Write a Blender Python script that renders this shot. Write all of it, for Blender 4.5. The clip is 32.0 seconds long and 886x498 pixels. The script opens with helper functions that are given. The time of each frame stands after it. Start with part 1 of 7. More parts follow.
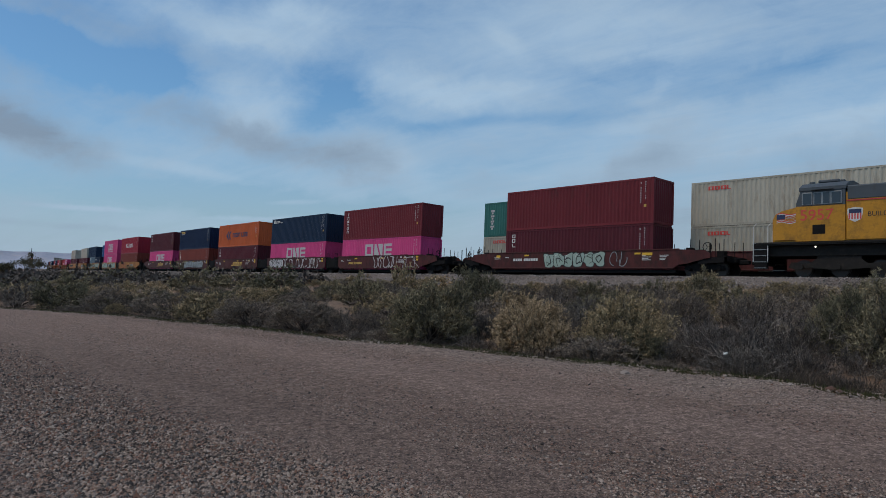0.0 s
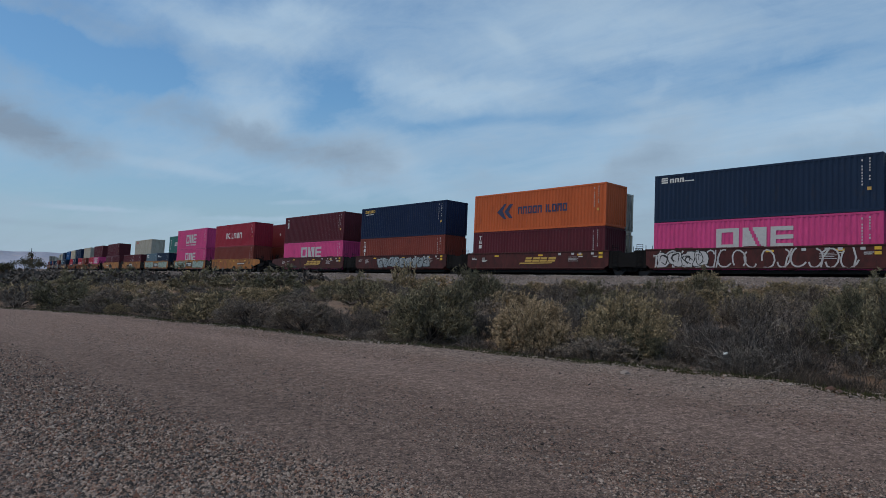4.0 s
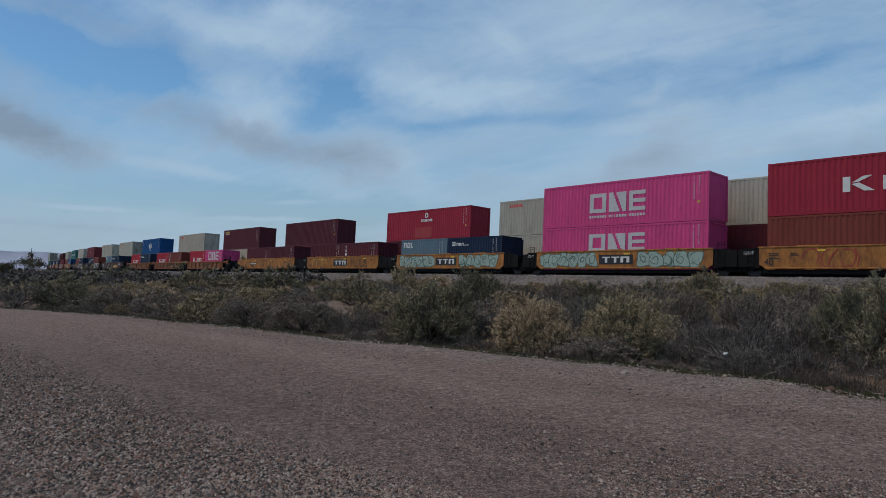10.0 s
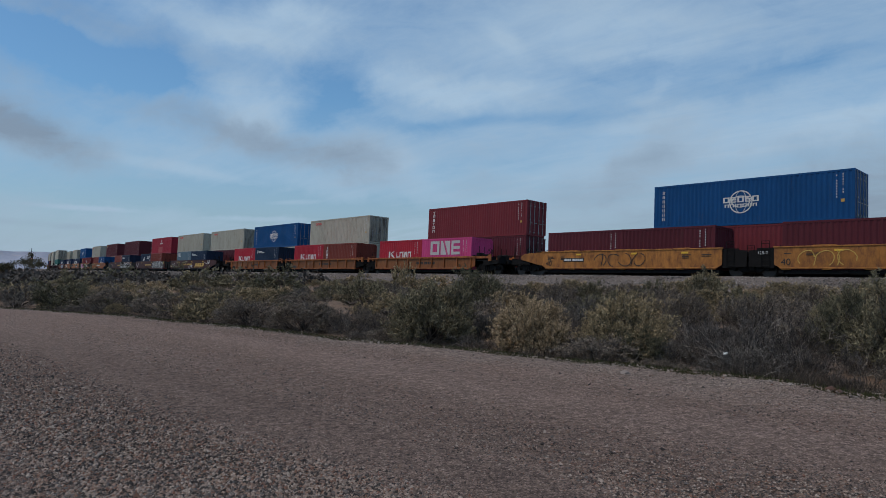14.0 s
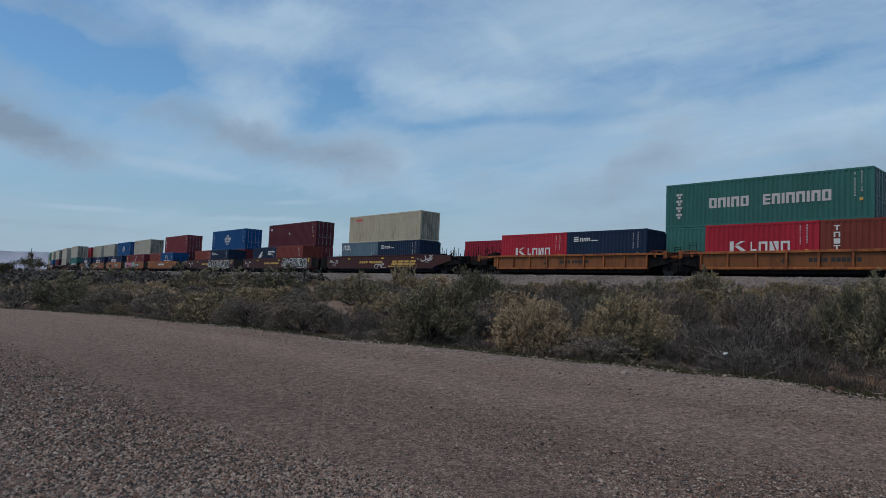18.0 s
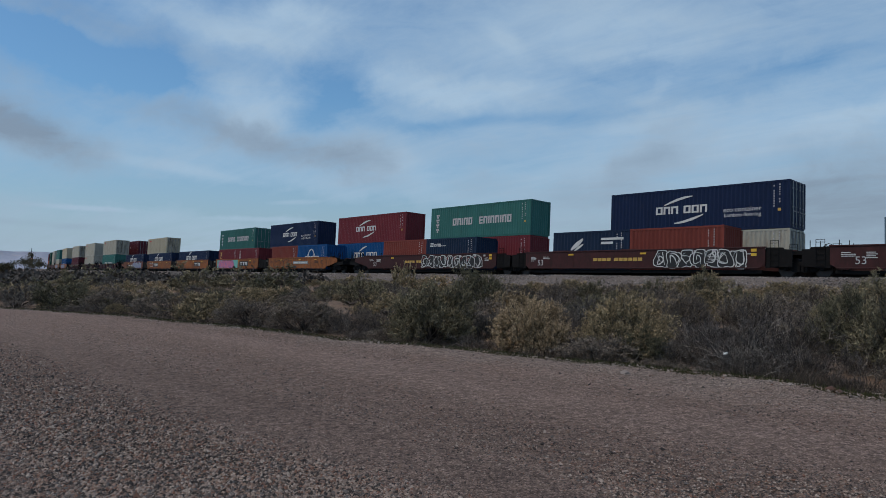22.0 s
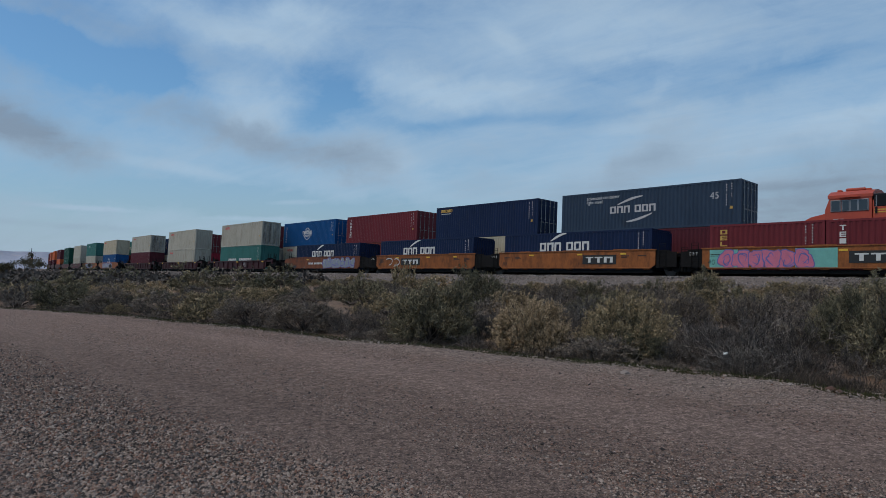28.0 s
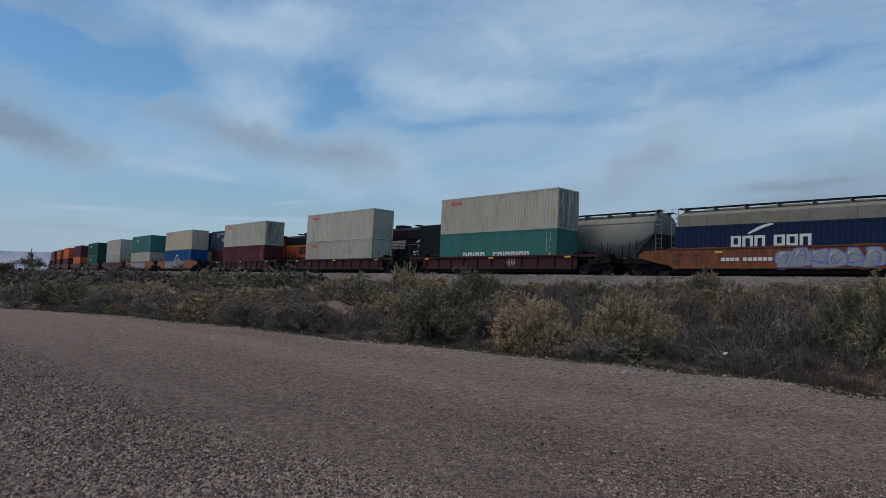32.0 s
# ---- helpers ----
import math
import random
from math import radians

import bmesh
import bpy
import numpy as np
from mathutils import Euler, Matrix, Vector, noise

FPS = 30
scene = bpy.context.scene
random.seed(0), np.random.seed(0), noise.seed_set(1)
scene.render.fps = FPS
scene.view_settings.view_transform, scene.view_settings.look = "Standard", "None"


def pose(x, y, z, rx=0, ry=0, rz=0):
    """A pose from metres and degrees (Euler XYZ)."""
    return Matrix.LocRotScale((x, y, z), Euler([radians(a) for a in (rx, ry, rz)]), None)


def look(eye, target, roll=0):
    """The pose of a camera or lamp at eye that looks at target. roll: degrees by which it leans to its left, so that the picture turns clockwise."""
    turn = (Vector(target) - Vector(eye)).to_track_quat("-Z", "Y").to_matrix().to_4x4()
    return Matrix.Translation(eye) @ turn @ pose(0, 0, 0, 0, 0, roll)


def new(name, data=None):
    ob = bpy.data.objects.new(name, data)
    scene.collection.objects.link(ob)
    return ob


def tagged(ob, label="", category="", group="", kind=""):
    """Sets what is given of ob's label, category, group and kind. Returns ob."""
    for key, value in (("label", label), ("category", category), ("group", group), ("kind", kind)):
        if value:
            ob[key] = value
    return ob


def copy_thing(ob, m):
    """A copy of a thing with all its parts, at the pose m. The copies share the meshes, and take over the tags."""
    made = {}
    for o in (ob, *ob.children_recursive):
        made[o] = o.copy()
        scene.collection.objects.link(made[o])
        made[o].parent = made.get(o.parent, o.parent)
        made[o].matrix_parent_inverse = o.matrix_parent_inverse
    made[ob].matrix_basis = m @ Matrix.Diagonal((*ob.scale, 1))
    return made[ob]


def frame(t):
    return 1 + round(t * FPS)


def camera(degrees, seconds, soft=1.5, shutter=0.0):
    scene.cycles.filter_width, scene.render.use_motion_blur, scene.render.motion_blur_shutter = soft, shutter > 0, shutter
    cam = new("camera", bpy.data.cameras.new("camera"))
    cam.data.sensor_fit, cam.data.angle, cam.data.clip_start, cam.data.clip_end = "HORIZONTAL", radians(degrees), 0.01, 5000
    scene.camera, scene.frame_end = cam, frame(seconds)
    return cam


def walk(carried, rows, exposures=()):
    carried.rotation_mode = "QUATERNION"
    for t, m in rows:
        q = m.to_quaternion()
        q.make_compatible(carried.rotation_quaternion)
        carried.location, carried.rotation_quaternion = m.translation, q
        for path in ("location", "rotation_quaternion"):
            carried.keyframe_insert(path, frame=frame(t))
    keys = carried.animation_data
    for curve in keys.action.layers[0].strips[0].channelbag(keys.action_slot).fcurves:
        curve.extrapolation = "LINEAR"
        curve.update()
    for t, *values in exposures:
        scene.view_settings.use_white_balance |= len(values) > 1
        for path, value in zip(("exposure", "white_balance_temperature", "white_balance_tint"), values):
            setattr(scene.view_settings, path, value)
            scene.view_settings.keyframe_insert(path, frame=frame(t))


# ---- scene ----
cam = camera(66.8, 32.0, soft=0.65)
EYE = 1.65
HOLD = pose(0, 0, EYE, 91.66, 0, 46.42)
walk(cam, [(0.0, HOLD), (32.0, HOLD)], exposures=[(0.0, 0.0), (32.0, 0.0)])


# ---- sky, sun ----
def nodes_of(tree):
    tree.nodes.clear()
    def add(kind, at=None, operation="", data_type="", interpolation_type=""):
        n = tree.nodes.new(kind)
        if operation:
            n.operation = operation
        if data_type:
            n.data_type = data_type
        if interpolation_type:
            n.interpolation_type = interpolation_type
        for key, value in (at or {}).items():
            if isinstance(value, bpy.types.NodeSocket):
                tree.links.new(value, n.inputs[key])
            else:
                n.inputs[key].default_value = value
        return n
    def calc(op, a, b=0.0, c=0.0, clamp=False):
        n = add("ShaderNodeMath", {0: a, 1: b, 2: c}, operation=op)
        n.use_clamp = clamp
        return n.outputs[0]
    return add, calc


SUN_ELEV, SUN_AZ = 62.0, 212.0      # degrees; azimuth counted from +y towards +x


def build_sky():
    world = bpy.data.worlds.new("evening_sky")
    scene.world = world
    world.use_nodes = True
    tree = world.node_tree
    add, calc = nodes_of(tree)
    way = add("ShaderNodeTexCoord").outputs["Generated"]
    sky = add("ShaderNodeTexSky")
    sky.sky_type, sky.sun_disc, sky.dust_density, sky.ozone_density = "NISHITA", False, 1.0, 2.0
    sky.sun_elevation, sky.sun_rotation = radians(SUN_ELEV), radians(SUN_AZ)
    sep = add("ShaderNodeSeparateXYZ", {0: way}).outputs
    high = calc("MAXIMUM", calc("ADD", sep[2], 0.10), 0.03)
    plan = add("ShaderNodeCombineXYZ", {0: calc("DIVIDE", sep[0], high), 1: calc("DIVIDE", sep[1], high), 2: 0.0}).outputs[0]
    turned = add("ShaderNodeMapping", {"Vector": plan, "Rotation": (0, 0, radians(-28)), "Scale": (0.34, 0.62, 1)}).outputs[0]
    big = add("ShaderNodeTexNoise", {"Vector": turned, "Scale": 0.9, "Detail": 7.0, "Roughness": 0.56, "Distortion": 0.5}).outputs[0]
    soft = add("ShaderNodeTexNoise", {"Vector": turned, "Scale": 2.6, "Detail": 5.0, "Roughness": 0.6, "Distortion": 0.3}).outputs[0]
    warp = add("ShaderNodeTexNoise", {"Vector": way, "Scale": 9.0, "Detail": 8.0, "Roughness": 0.62}).outputs["Color"]
    off = add("ShaderNodeVectorMath", {0: warp, 1: (0.5, 0.5, 0.5)}, operation="SUBTRACT").outputs[0]
    off = add("ShaderNodeVectorMath", {0: off, 1: (0.12, 0.12, 0.07)}, operation="MULTIPLY").outputs[0]
    bent = add("ShaderNodeVectorMath", {0: way, 1: off}, operation="ADD").outputs[0]
    calm = add("ShaderNodeVectorMath", {0: off, 1: (0.2, 0.2, 0.1)}, operation="MULTIPLY").outputs[0]
    calm = add("ShaderNodeVectorMath", {0: way, 1: calm}, operation="ADD").outputs[0]

    def lobe(azimuth, elevation, wide, tall, dip):
        """A soft patch of the cloud sheet: bearing and height, half sizes, and its dip to the right, in degrees."""
        a, e = radians(azimuth), radians(elevation)
        ahead = (math.sin(a) * math.cos(e), math.cos(a) * math.cos(e), math.sin(e))
        near_ = add("ShaderNodeMapping", {"Vector": calm if tall < 0.7 else bent, "Location": ahead, "Rotation": (e, radians(dip), -a), "Scale": (radians(wide), 0.5, radians(tall))})
        near_.vector_type = "TEXTURE"
        r = add("ShaderNodeVectorMath", {0: near_.outputs[0]}, operation="LENGTH").outputs["Value"]
        return add("ShaderNodeMapRange", {0: r, 1: 1.9, 2: 0.0}, interpolation_type="SMOOTHERSTEP").outputs[0]

    cover = calc("MULTIPLY_ADD", big, 0.7, 0.10)
    for az, el, w, t, dip, gain in BRIGHT + CLEAR:
        cover = calc("MULTIPLY_ADD", lobe(az, el, w, t, dip), gain, cover)
    grey = calc("MULTIPLY_ADD", soft, 0.4, -0.14)
    for az, el, w, t, dip, gain in GREYS:
        g = lobe(az, el, w, t, dip)
        grey = calc("MULTIPLY_ADD", g, gain * 0.6, grey)
        cover = calc("MULTIPLY_ADD", g, gain * 0.4, cover)
    streak = add("ShaderNodeMapping", {"Vector": plan, "Rotation": (0, 0, radians(-40)), "Scale": (0.5, 1.9, 1)}).outputs[0]
    wisp = add("ShaderNodeTexNoise", {"Vector": streak, "Scale": 1.7, "Detail": 8.0, "Roughness": 0.62, "Distortion": 0.8}).outputs[0]
    cover = calc("MULTIPLY_ADD", calc("SUBTRACT", soft, 0.5), 0.6, cover)
    cover = calc("MULTIPLY_ADD", calc("SUBTRACT", wisp, 0.5), 0.7, cover)
    flat_way = add("ShaderNodeMapping", {"Vector": way, "Rotation": (0, radians(12), 0), "Scale": (1, 1, 2.6)}).outputs[0]
    shred = add("ShaderNodeTexNoise", {"Vector": flat_way, "Scale": 11.0, "Detail": 9.0, "Roughness": 0.66, "Distortion": 0.6}).outputs[0]
    cover = calc("MULTIPLY_ADD", calc("SUBTRACT", shred, 0.5), 0.75, cover, clamp=True)
    grey = calc("MULTIPLY_ADD", calc("SUBTRACT", shred, 0.5), 0.5, grey)
    cover = add("ShaderNodeMapRange", {0: cover, 1: 0.02, 2: 0.98}).outputs[0]
    grey = calc("MAXIMUM", calc("MINIMUM", grey, 1.0), 0.0)
    cloud = add("ShaderNodeMix", {0: grey, 6: CLOUD_LIGHT, 7: CLOUD_DARK}, data_type="RGBA").outputs[2]
    clear = add("ShaderNodeVectorMath", {0: sky.outputs[0], 1: SKY_GAIN}, operation="MULTIPLY").outputs[0]
    low = add("ShaderNodeMapRange", {0: sep[2], 1: 0.0, 2: 0.24}).outputs[0]
    hazed = add("ShaderNodeMix", {0: calc("MULTIPLY_ADD", low, -0.75, 0.75), 6: clear, 7: HAZE}, data_type="RGBA").outputs[2]
    whole = add("ShaderNodeMix", {0: calc("MULTIPLY", cover, 0.86), 6: hazed, 7: cloud}, data_type="RGBA").outputs[2]
    back = add("ShaderNodeBackground", {"Color": whole, "Strength": 1.0})
    tree.links.new(back.outputs[0], add("ShaderNodeOutputWorld").inputs[0])


# the sheet of cloud: bearing, height, half width, half height, dip (degrees), amount
BRIGHT = [
    (-36.0, 19.0, 10.0, 4.0, 0, 0.3), (-62.7, 12.8, 2.71, 2.03, 10, 0.5), (-61.4, 18.8, 5.73, 1.98, 8, 0.45), (-57.9, 20.6, 3.10, 1.11, 0, 0.35),
    (-67.5, 19.4, 6.37, 0.93, 12, 0.2), (-50.5, 15.4, 5.10, 1.30, 6, 0.4), (-42.7, 14.7, 5.12, 1.16, 5, 0.35),
    (-29.6, 13.5, 1.50, 0.45, 0, 0.30), (-28.4, 14.6, 0.62, 0.80, 0, 0.16), (-40.8, 18.7, 2.04, 0.64, 40, 0.12),
    (-24.8, 18.2, 14.07, 2.56, 6, 0.15), (-23.3, 9.9, 12.4, 2.8, -8, 0.36),
    (-29.2, 11.9, 4.06, 0.90, -8, 0.25), (-50.5, 8.4, 2.85, 1.43, 20, 0.3), (-74.7, 4.6, 2.96, 0.19, 2, 0.75),
    (-59.0, 5.5, 1.87, 0.19, -3, 0.45), (-61.7, 4.1, 3.25, 0.19, 0, 0.5), (-68.6, 8.0, 5.75, 0.44, 8, 0.3),
    (-77.3, 18.0, 4.73, 0.55, 14, 0.25), (-15.2, 10.7, 3.65, 0.81, -12, 0.25)]
CLEAR = [
    (-77.0, 14.5, 9.0, 5.5, 8, -0.3), (-80.0, 19.5, 6.0, 3.0, 0, -0.25), (-55.3, 15.2, 2.76, 2.21, 25, -0.62), (-78.0, 16.7, 2.76, 1.18, 15, -0.6), (-75.8, 15.5, 6.08, 1.62, 8, -0.4),
    (-69.8, 15.7, 2.56, 1.71, 10, -0.35), (-57.2, 12.4, 2.31, 0.92, 0, -0.3), (-43.2, 12.4, 5.17, 0.42, -4, -0.28),
    (-35.6, 12.4, 3.24, 0.55, 0, -0.25), (-37.9, 18.4, 1.81, 1.36, 30, -0.12),
    (-49.5, 11.7, 3.77, 0.75, 0, -0.3), (-70.3, 6.0, 16.67, 1.40, 3, -0.5), (-53.3, 5.0, 9.53, 1.14, 0, -0.3),
    (-32.3, 15.9, 4.95, 0.90, 0, -0.22), (-19.2, 14.6, 4.99, 0.83, -10, -0.22), (-21.7, 8.1, 5.20, 0.61, -6, -0.2)]
GREYS = [
    (-78.2, 10.0, 4.4, 2.3, 14, 0.68), (-75.2, 8.6, 5.2, 1.8, 18, 0.66), (-79.0, 3.4, 8.0, 2.6, 0, 0.4), (-79.3, 10.5, 2.39, 0.88, 12, 0.4),
    (-68.7, 12.2, 5.60, 1.15, 10, 0.55), (-63.1, 10.8, 6.4, 1.40, 12, 0.65), (-57.1, 9.8, 6.0, 1.35, 8, 0.62),
    (-52.9, 8.4, 3.79, 1.04, 16, 0.5), (-53.3, 7.2, 2.85, 0.66, 5, 0.35), (-43.2, 7.2, 3.2, 0.9, 0, 0.5),
    (-31.5, 7.5, 7.2, 1.60, -12, 0.75), (-28.3, 10.3, 3.6, 1.4, -20, 0.5), (-20.1, 6.3, 4.73, 0.34, -2, 0.4),
    (-72.3, 17.8, 6.5, 1.2, 14, 0.6), (-75.3, 3.2, 7.17, 0.25, 3, 0.35), (-17.1, 7.4, 7.5, 2.2, 0, 0.42), (-22.0, 3.6, 17.0, 2.8, 0, 0.9), (-15.0, 5.0, 7.0, 3.5, 0, 0.5), (-81.5, 18.0, 6.5, 6.0, 0, 0.75), (-82.0, 10.0, 5.0, 6.0, 0, 0.3), (-33.0, 13.0, 9.0, 1.6, -6, 0.22), (-46.0, 10.2, 8.0, 1.2, 0, 0.2)]
CLOUD_LIGHT, CLOUD_DARK = (0.41, 0.555, 0.705, 1), (0.222, 0.285, 0.37, 1)
HAZE = (0.305, 0.385, 0.50, 1)
SKY_GAIN = (0.068, 0.099, 0.114)
build_sky()

sun = new("sun", bpy.data.lights.new("sun", "SUN"))
sun.data.energy, sun.data.angle, sun.data.color = 1.45, radians(22), (1.0, 0.84, 0.67)
sa, se = radians(SUN_AZ), radians(SUN_ELEV)
sun.matrix_basis = look((math.sin(sa) * math.cos(se) * 90, math.cos(sa) * math.cos(se) * 90, math.sin(se) * 90), (0, 0, 0))


# ---- materials ----
def surface(name, colour, rough=0.6, metal=0.0, vary=0.25, scale=3.0, dirt=None, dirt_amount=0.0, bump=0.0, bump_scale=40.0,
            stretch=(1, 1, 1), by_object=0.0, second=None, island=0.0, spec=0.5):
    """Paint, earth, bark, steel: a base colour with wear at two scales, dirt and fine relief."""
    m = bpy.data.materials.new(name)
    m.use_nodes = True
    tree = m.node_tree
    add, calc = nodes_of(tree)
    at = add("ShaderNodeTexCoord").outputs["Object"]
    info = add("ShaderNodeObjectInfo").outputs["Random"]
    place_ = add("ShaderNodeVectorMath", {0: at, 1: add("ShaderNodeCombineXYZ", {0: calc("MULTIPLY", info, 37.0), 1: calc("MULTIPLY", info, 19.0)}).outputs[0]},
                 operation="ADD").outputs[0]
    run = add("ShaderNodeMapping", {"Vector": place_, "Scale": stretch}).outputs[0]
    coarse = add("ShaderNodeTexNoise", {"Vector": run, "Scale": scale, "Detail": 5.0, "Roughness": 0.6}).outputs[0]
    fine = add("ShaderNodeTexNoise", {"Vector": run, "Scale": scale * 9, "Detail": 4.0, "Roughness": 0.65}).outputs[0]
    mix = calc("MULTIPLY_ADD", fine, 0.45, calc("MULTIPLY", coarse, 0.55))
    shade = add("ShaderNodeMapRange", {0: mix, 1: 0.28, 2: 0.72, 3: 1 - vary, 4: 1 + vary}).outputs[0]
    if by_object:
        shade = calc("MULTIPLY", shade, calc("MULTIPLY_ADD", info, 2 * by_object, 1 - by_object))
    if island:
        isl = add("ShaderNodeNewGeometry").outputs["Random Per Island"]
        shade = calc("MULTIPLY", shade, calc("MULTIPLY_ADD", isl, 2 * island, 1 - island))
    base = tuple(colour)
    if second:
        pick = add("ShaderNodeNewGeometry").outputs["Random Per Island"] if island else coarse
        if not island:
            pick = add("ShaderNodeMapRange", {0: coarse, 1: 0.42, 2: 0.6}).outputs[0]
        base = add("ShaderNodeMix", {0: pick, 6: (*colour, 1), 7: (*second, 1)}, data_type="RGBA").outputs[2]
    col = add("ShaderNodeVectorMath", {0: base, "Scale": shade}, operation="SCALE").outputs[0]
    if dirt:
        cover = add("ShaderNodeMapRange", {0: add("ShaderNodeTexNoise", {"Vector": run, "Scale": scale * 2.3, "Detail": 8.0, "Roughness": 0.7}).outputs[0],
                    1: 0.62 - dirt_amount * 0.35, 2: 0.78 - dirt_amount * 0.2}).outputs[0]
        col = add("ShaderNodeMix", {0: calc("MULTIPLY", cover, min(1.0, 0.35 + dirt_amount)), 6: col, 7: (*dirt, 1)}, data_type="RGBA").outputs[2]
    at_ = {"Base Color": col, "Metallic": metal, "Specular IOR Level": spec,
           "Roughness": add("ShaderNodeMapRange", {0: fine, 1: 0.3, 2: 0.7, 3: max(0.05, rough - 0.1), 4: min(1.0, rough + 0.12)}).outputs[0]}
    shader = add("ShaderNodeBsdfPrincipled", at_)
    if bump:
        rel = add("ShaderNodeTexNoise", {"Vector": at, "Scale": bump_scale, "Detail": 5.0, "Roughness": 0.6}).outputs[0]
        tree.links.new(add("ShaderNodeBump", {"Height": rel, "Strength": bump, "Distance": 0.02}).outputs[0], shader.inputs["Normal"])
    tree.links.new(shader.outputs[0], add("ShaderNodeOutputMaterial").inputs[0])
    return m


RUST, GRIME = (0.09, 0.035, 0.018), (0.045, 0.036, 0.030)


def paint(name, colour, dirt=GRIME, amount=0.12, rough=0.5):
    return surface(name, colour, rough, 0, 0.20, 0.9, dirt, amount, 0.12, 25, (1, 1, 0.3), 0.10, spec=0.12)


BOX = {
    "red": paint("oxide_red_container_paint", (0.165, 0.029, 0.035)),
    "maroon": paint("maroon_container_paint", (0.098, 0.021, 0.028)),
    "brick": paint("brick_red_container_paint", (0.20, 0.047, 0.034)),
    "crimson": paint("crimson_container_paint", (0.31, 0.026, 0.044)),
    "scarlet": paint("scarlet_container_paint", (0.40, 0.026, 0.042)),
    "pink": paint("magenta_container_paint", (0.60, 0.070, 0.21)),
    "navy": paint("navy_container_paint", (0.012, 0.022, 0.058)),
    "ink": paint("dark_blue_container_paint", (0.016, 0.029, 0.058)),
    "blue": paint("bright_blue_container_paint", (0.010, 0.074, 0.212)),
    "slate": paint("slate_grey_container_paint", (0.110, 0.160, 0.195)),
    "white": paint("off_white_container_paint", (0.43, 0.395, 0.32), (0.22, 0.165, 0.115), 0.28),
    "cream": paint("cream_container_paint", (0.48, 0.41, 0.295), (0.23, 0.17, 0.12), 0.26),
    "green": paint("sea_green_container_paint", (0.045, 0.150, 0.130)),
    "forest": paint("dark_green_container_paint", (0.018, 0.075, 0.052)),
    "orange": paint("orange_container_paint", (0.54, 0.118, 0.040)),
    "slatenavy": paint("faded_navy_container_paint", (0.036, 0.055, 0.085)),
}
MARK = {
    "white": surface("white_lettering_paint", (0.62, 0.605, 0.575), 0.6, 0, 0.14, 5.0, GRIME, 0.05),
    "grey": surface("weathered_white_lettering", (0.50, 0.47, 0.46), 0.6, 0, 0.18, 5.0, GRIME, 0.08),
    "red": surface("red_lettering_paint", (0.62, 0.06, 0.05), 0.6, 0, 0.15, 5.0),
    "navy": surface("navy_lettering_paint", (0.02, 0.03, 0.085), 0.6, 0, 0.15, 5.0),
    "yellow": surface("yellow_placard", (0.72, 0.42, 0.03), 0.5, 0, 0.15, 5.0),
    "gold": surface("gold_lettering_paint", (0.55, 0.33, 0.07), 0.6, 0, 0.2, 5.0, GRIME, 0.1),
    "teal": surface("teal_spray_paint", (0.16, 0.42, 0.36), 0.6, 0, 0.2, 3.0),
    "mint": surface("pale_green_spray_paint", (0.30, 0.375, 0.315), 0.6, 0, 0.2, 3.0),
    "moss": surface("dark_green_spray_paint", (0.075, 0.12, 0.098), 0.6, 0, 0.2, 3.0),
    "rose": surface("pink_spray_paint", (0.60, 0.16, 0.24), 0.6, 0, 0.2, 3.0),
    "violet": surface("violet_spray_paint", (0.14, 0.13, 0.36), 0.6, 0, 0.25, 3.0),
    "black": surface("black_stencil_paint", (0.014, 0.013, 0.013), 0.6, 0, 0.2, 5.0),
    "blood": surface("dark_red_spray_paint", (0.33, 0.03, 0.03), 0.6, 0, 0.2, 3.0),
    "silver": surface("silver_spray_paint", (0.24, 0.262, 0.268), 0.5, 0, 0.2, 3.0),
}
def worn(name, colour, rust, amount):
    """Car paint with rust and grime run down the side."""
    return surface(name, colour, 0.6, 0, 0.38, 1.3, rust, amount, 0.2, 25, (1, 1, 0.45), 0.12, spec=0.2)


CAR = {
    "brown": worn("boxcar_brown_car_paint", (0.084, 0.023, 0.021), (0.032, 0.018, 0.016), 0.5),
    "yellow": worn("weathered_yellow_car_paint", (0.40, 0.160, 0.040), (0.14, 0.055, 0.028), 0.55),
    "ochre": worn("ochre_orange_car_paint", (0.34, 0.112, 0.034), (0.13, 0.040, 0.022), 0.6),
    "tan": worn("faded_orange_car_paint", (0.29, 0.095, 0.028), (0.11, 0.042, 0.02), 0.5),
    "russet": worn("russet_car_paint", (0.19, 0.060, 0.026), (0.085, 0.034, 0.02), 0.55),
    "oxblood": worn("oxblood_car_paint", (0.058, 0.019, 0.018), (0.03, 0.017, 0.015), 0.45),
    "plum": paint("dark_plum_car_paint", (0.055, 0.018, 0.020), GRIME, 0.2),
    "rust": paint("rusted_panel_paint", (0.22, 0.085, 0.035), RUST, 0.4),
}
STEEL_BLACK = surface("sooty_black_steel", (0.010, 0.009, 0.009), 0.8, 0.0, 0.3, 4.0, (0.035, 0.024, 0.018), 0.2, 0.2, 60, spec=0.15)
WHEEL_STEEL = surface("worn_wheel_steel", (0.05, 0.043, 0.04), 0.5, 0.7, 0.3, 5.0, RUST, 0.3)
RAIL_STEEL = surface("brown_rail_steel", (0.10, 0.055, 0.04), 0.45, 0.6, 0.25, 3.0, RUST, 0.3)
GALV = surface("galvanised_bars", (0.26, 0.26, 0.26), 0.45, 0.5, 0.2, 8.0)
GLASS = surface("dark_window_glass", (0.02, 0.024, 0.028), 0.08, 0.0, 0.1, 2.0, spec=0.7)


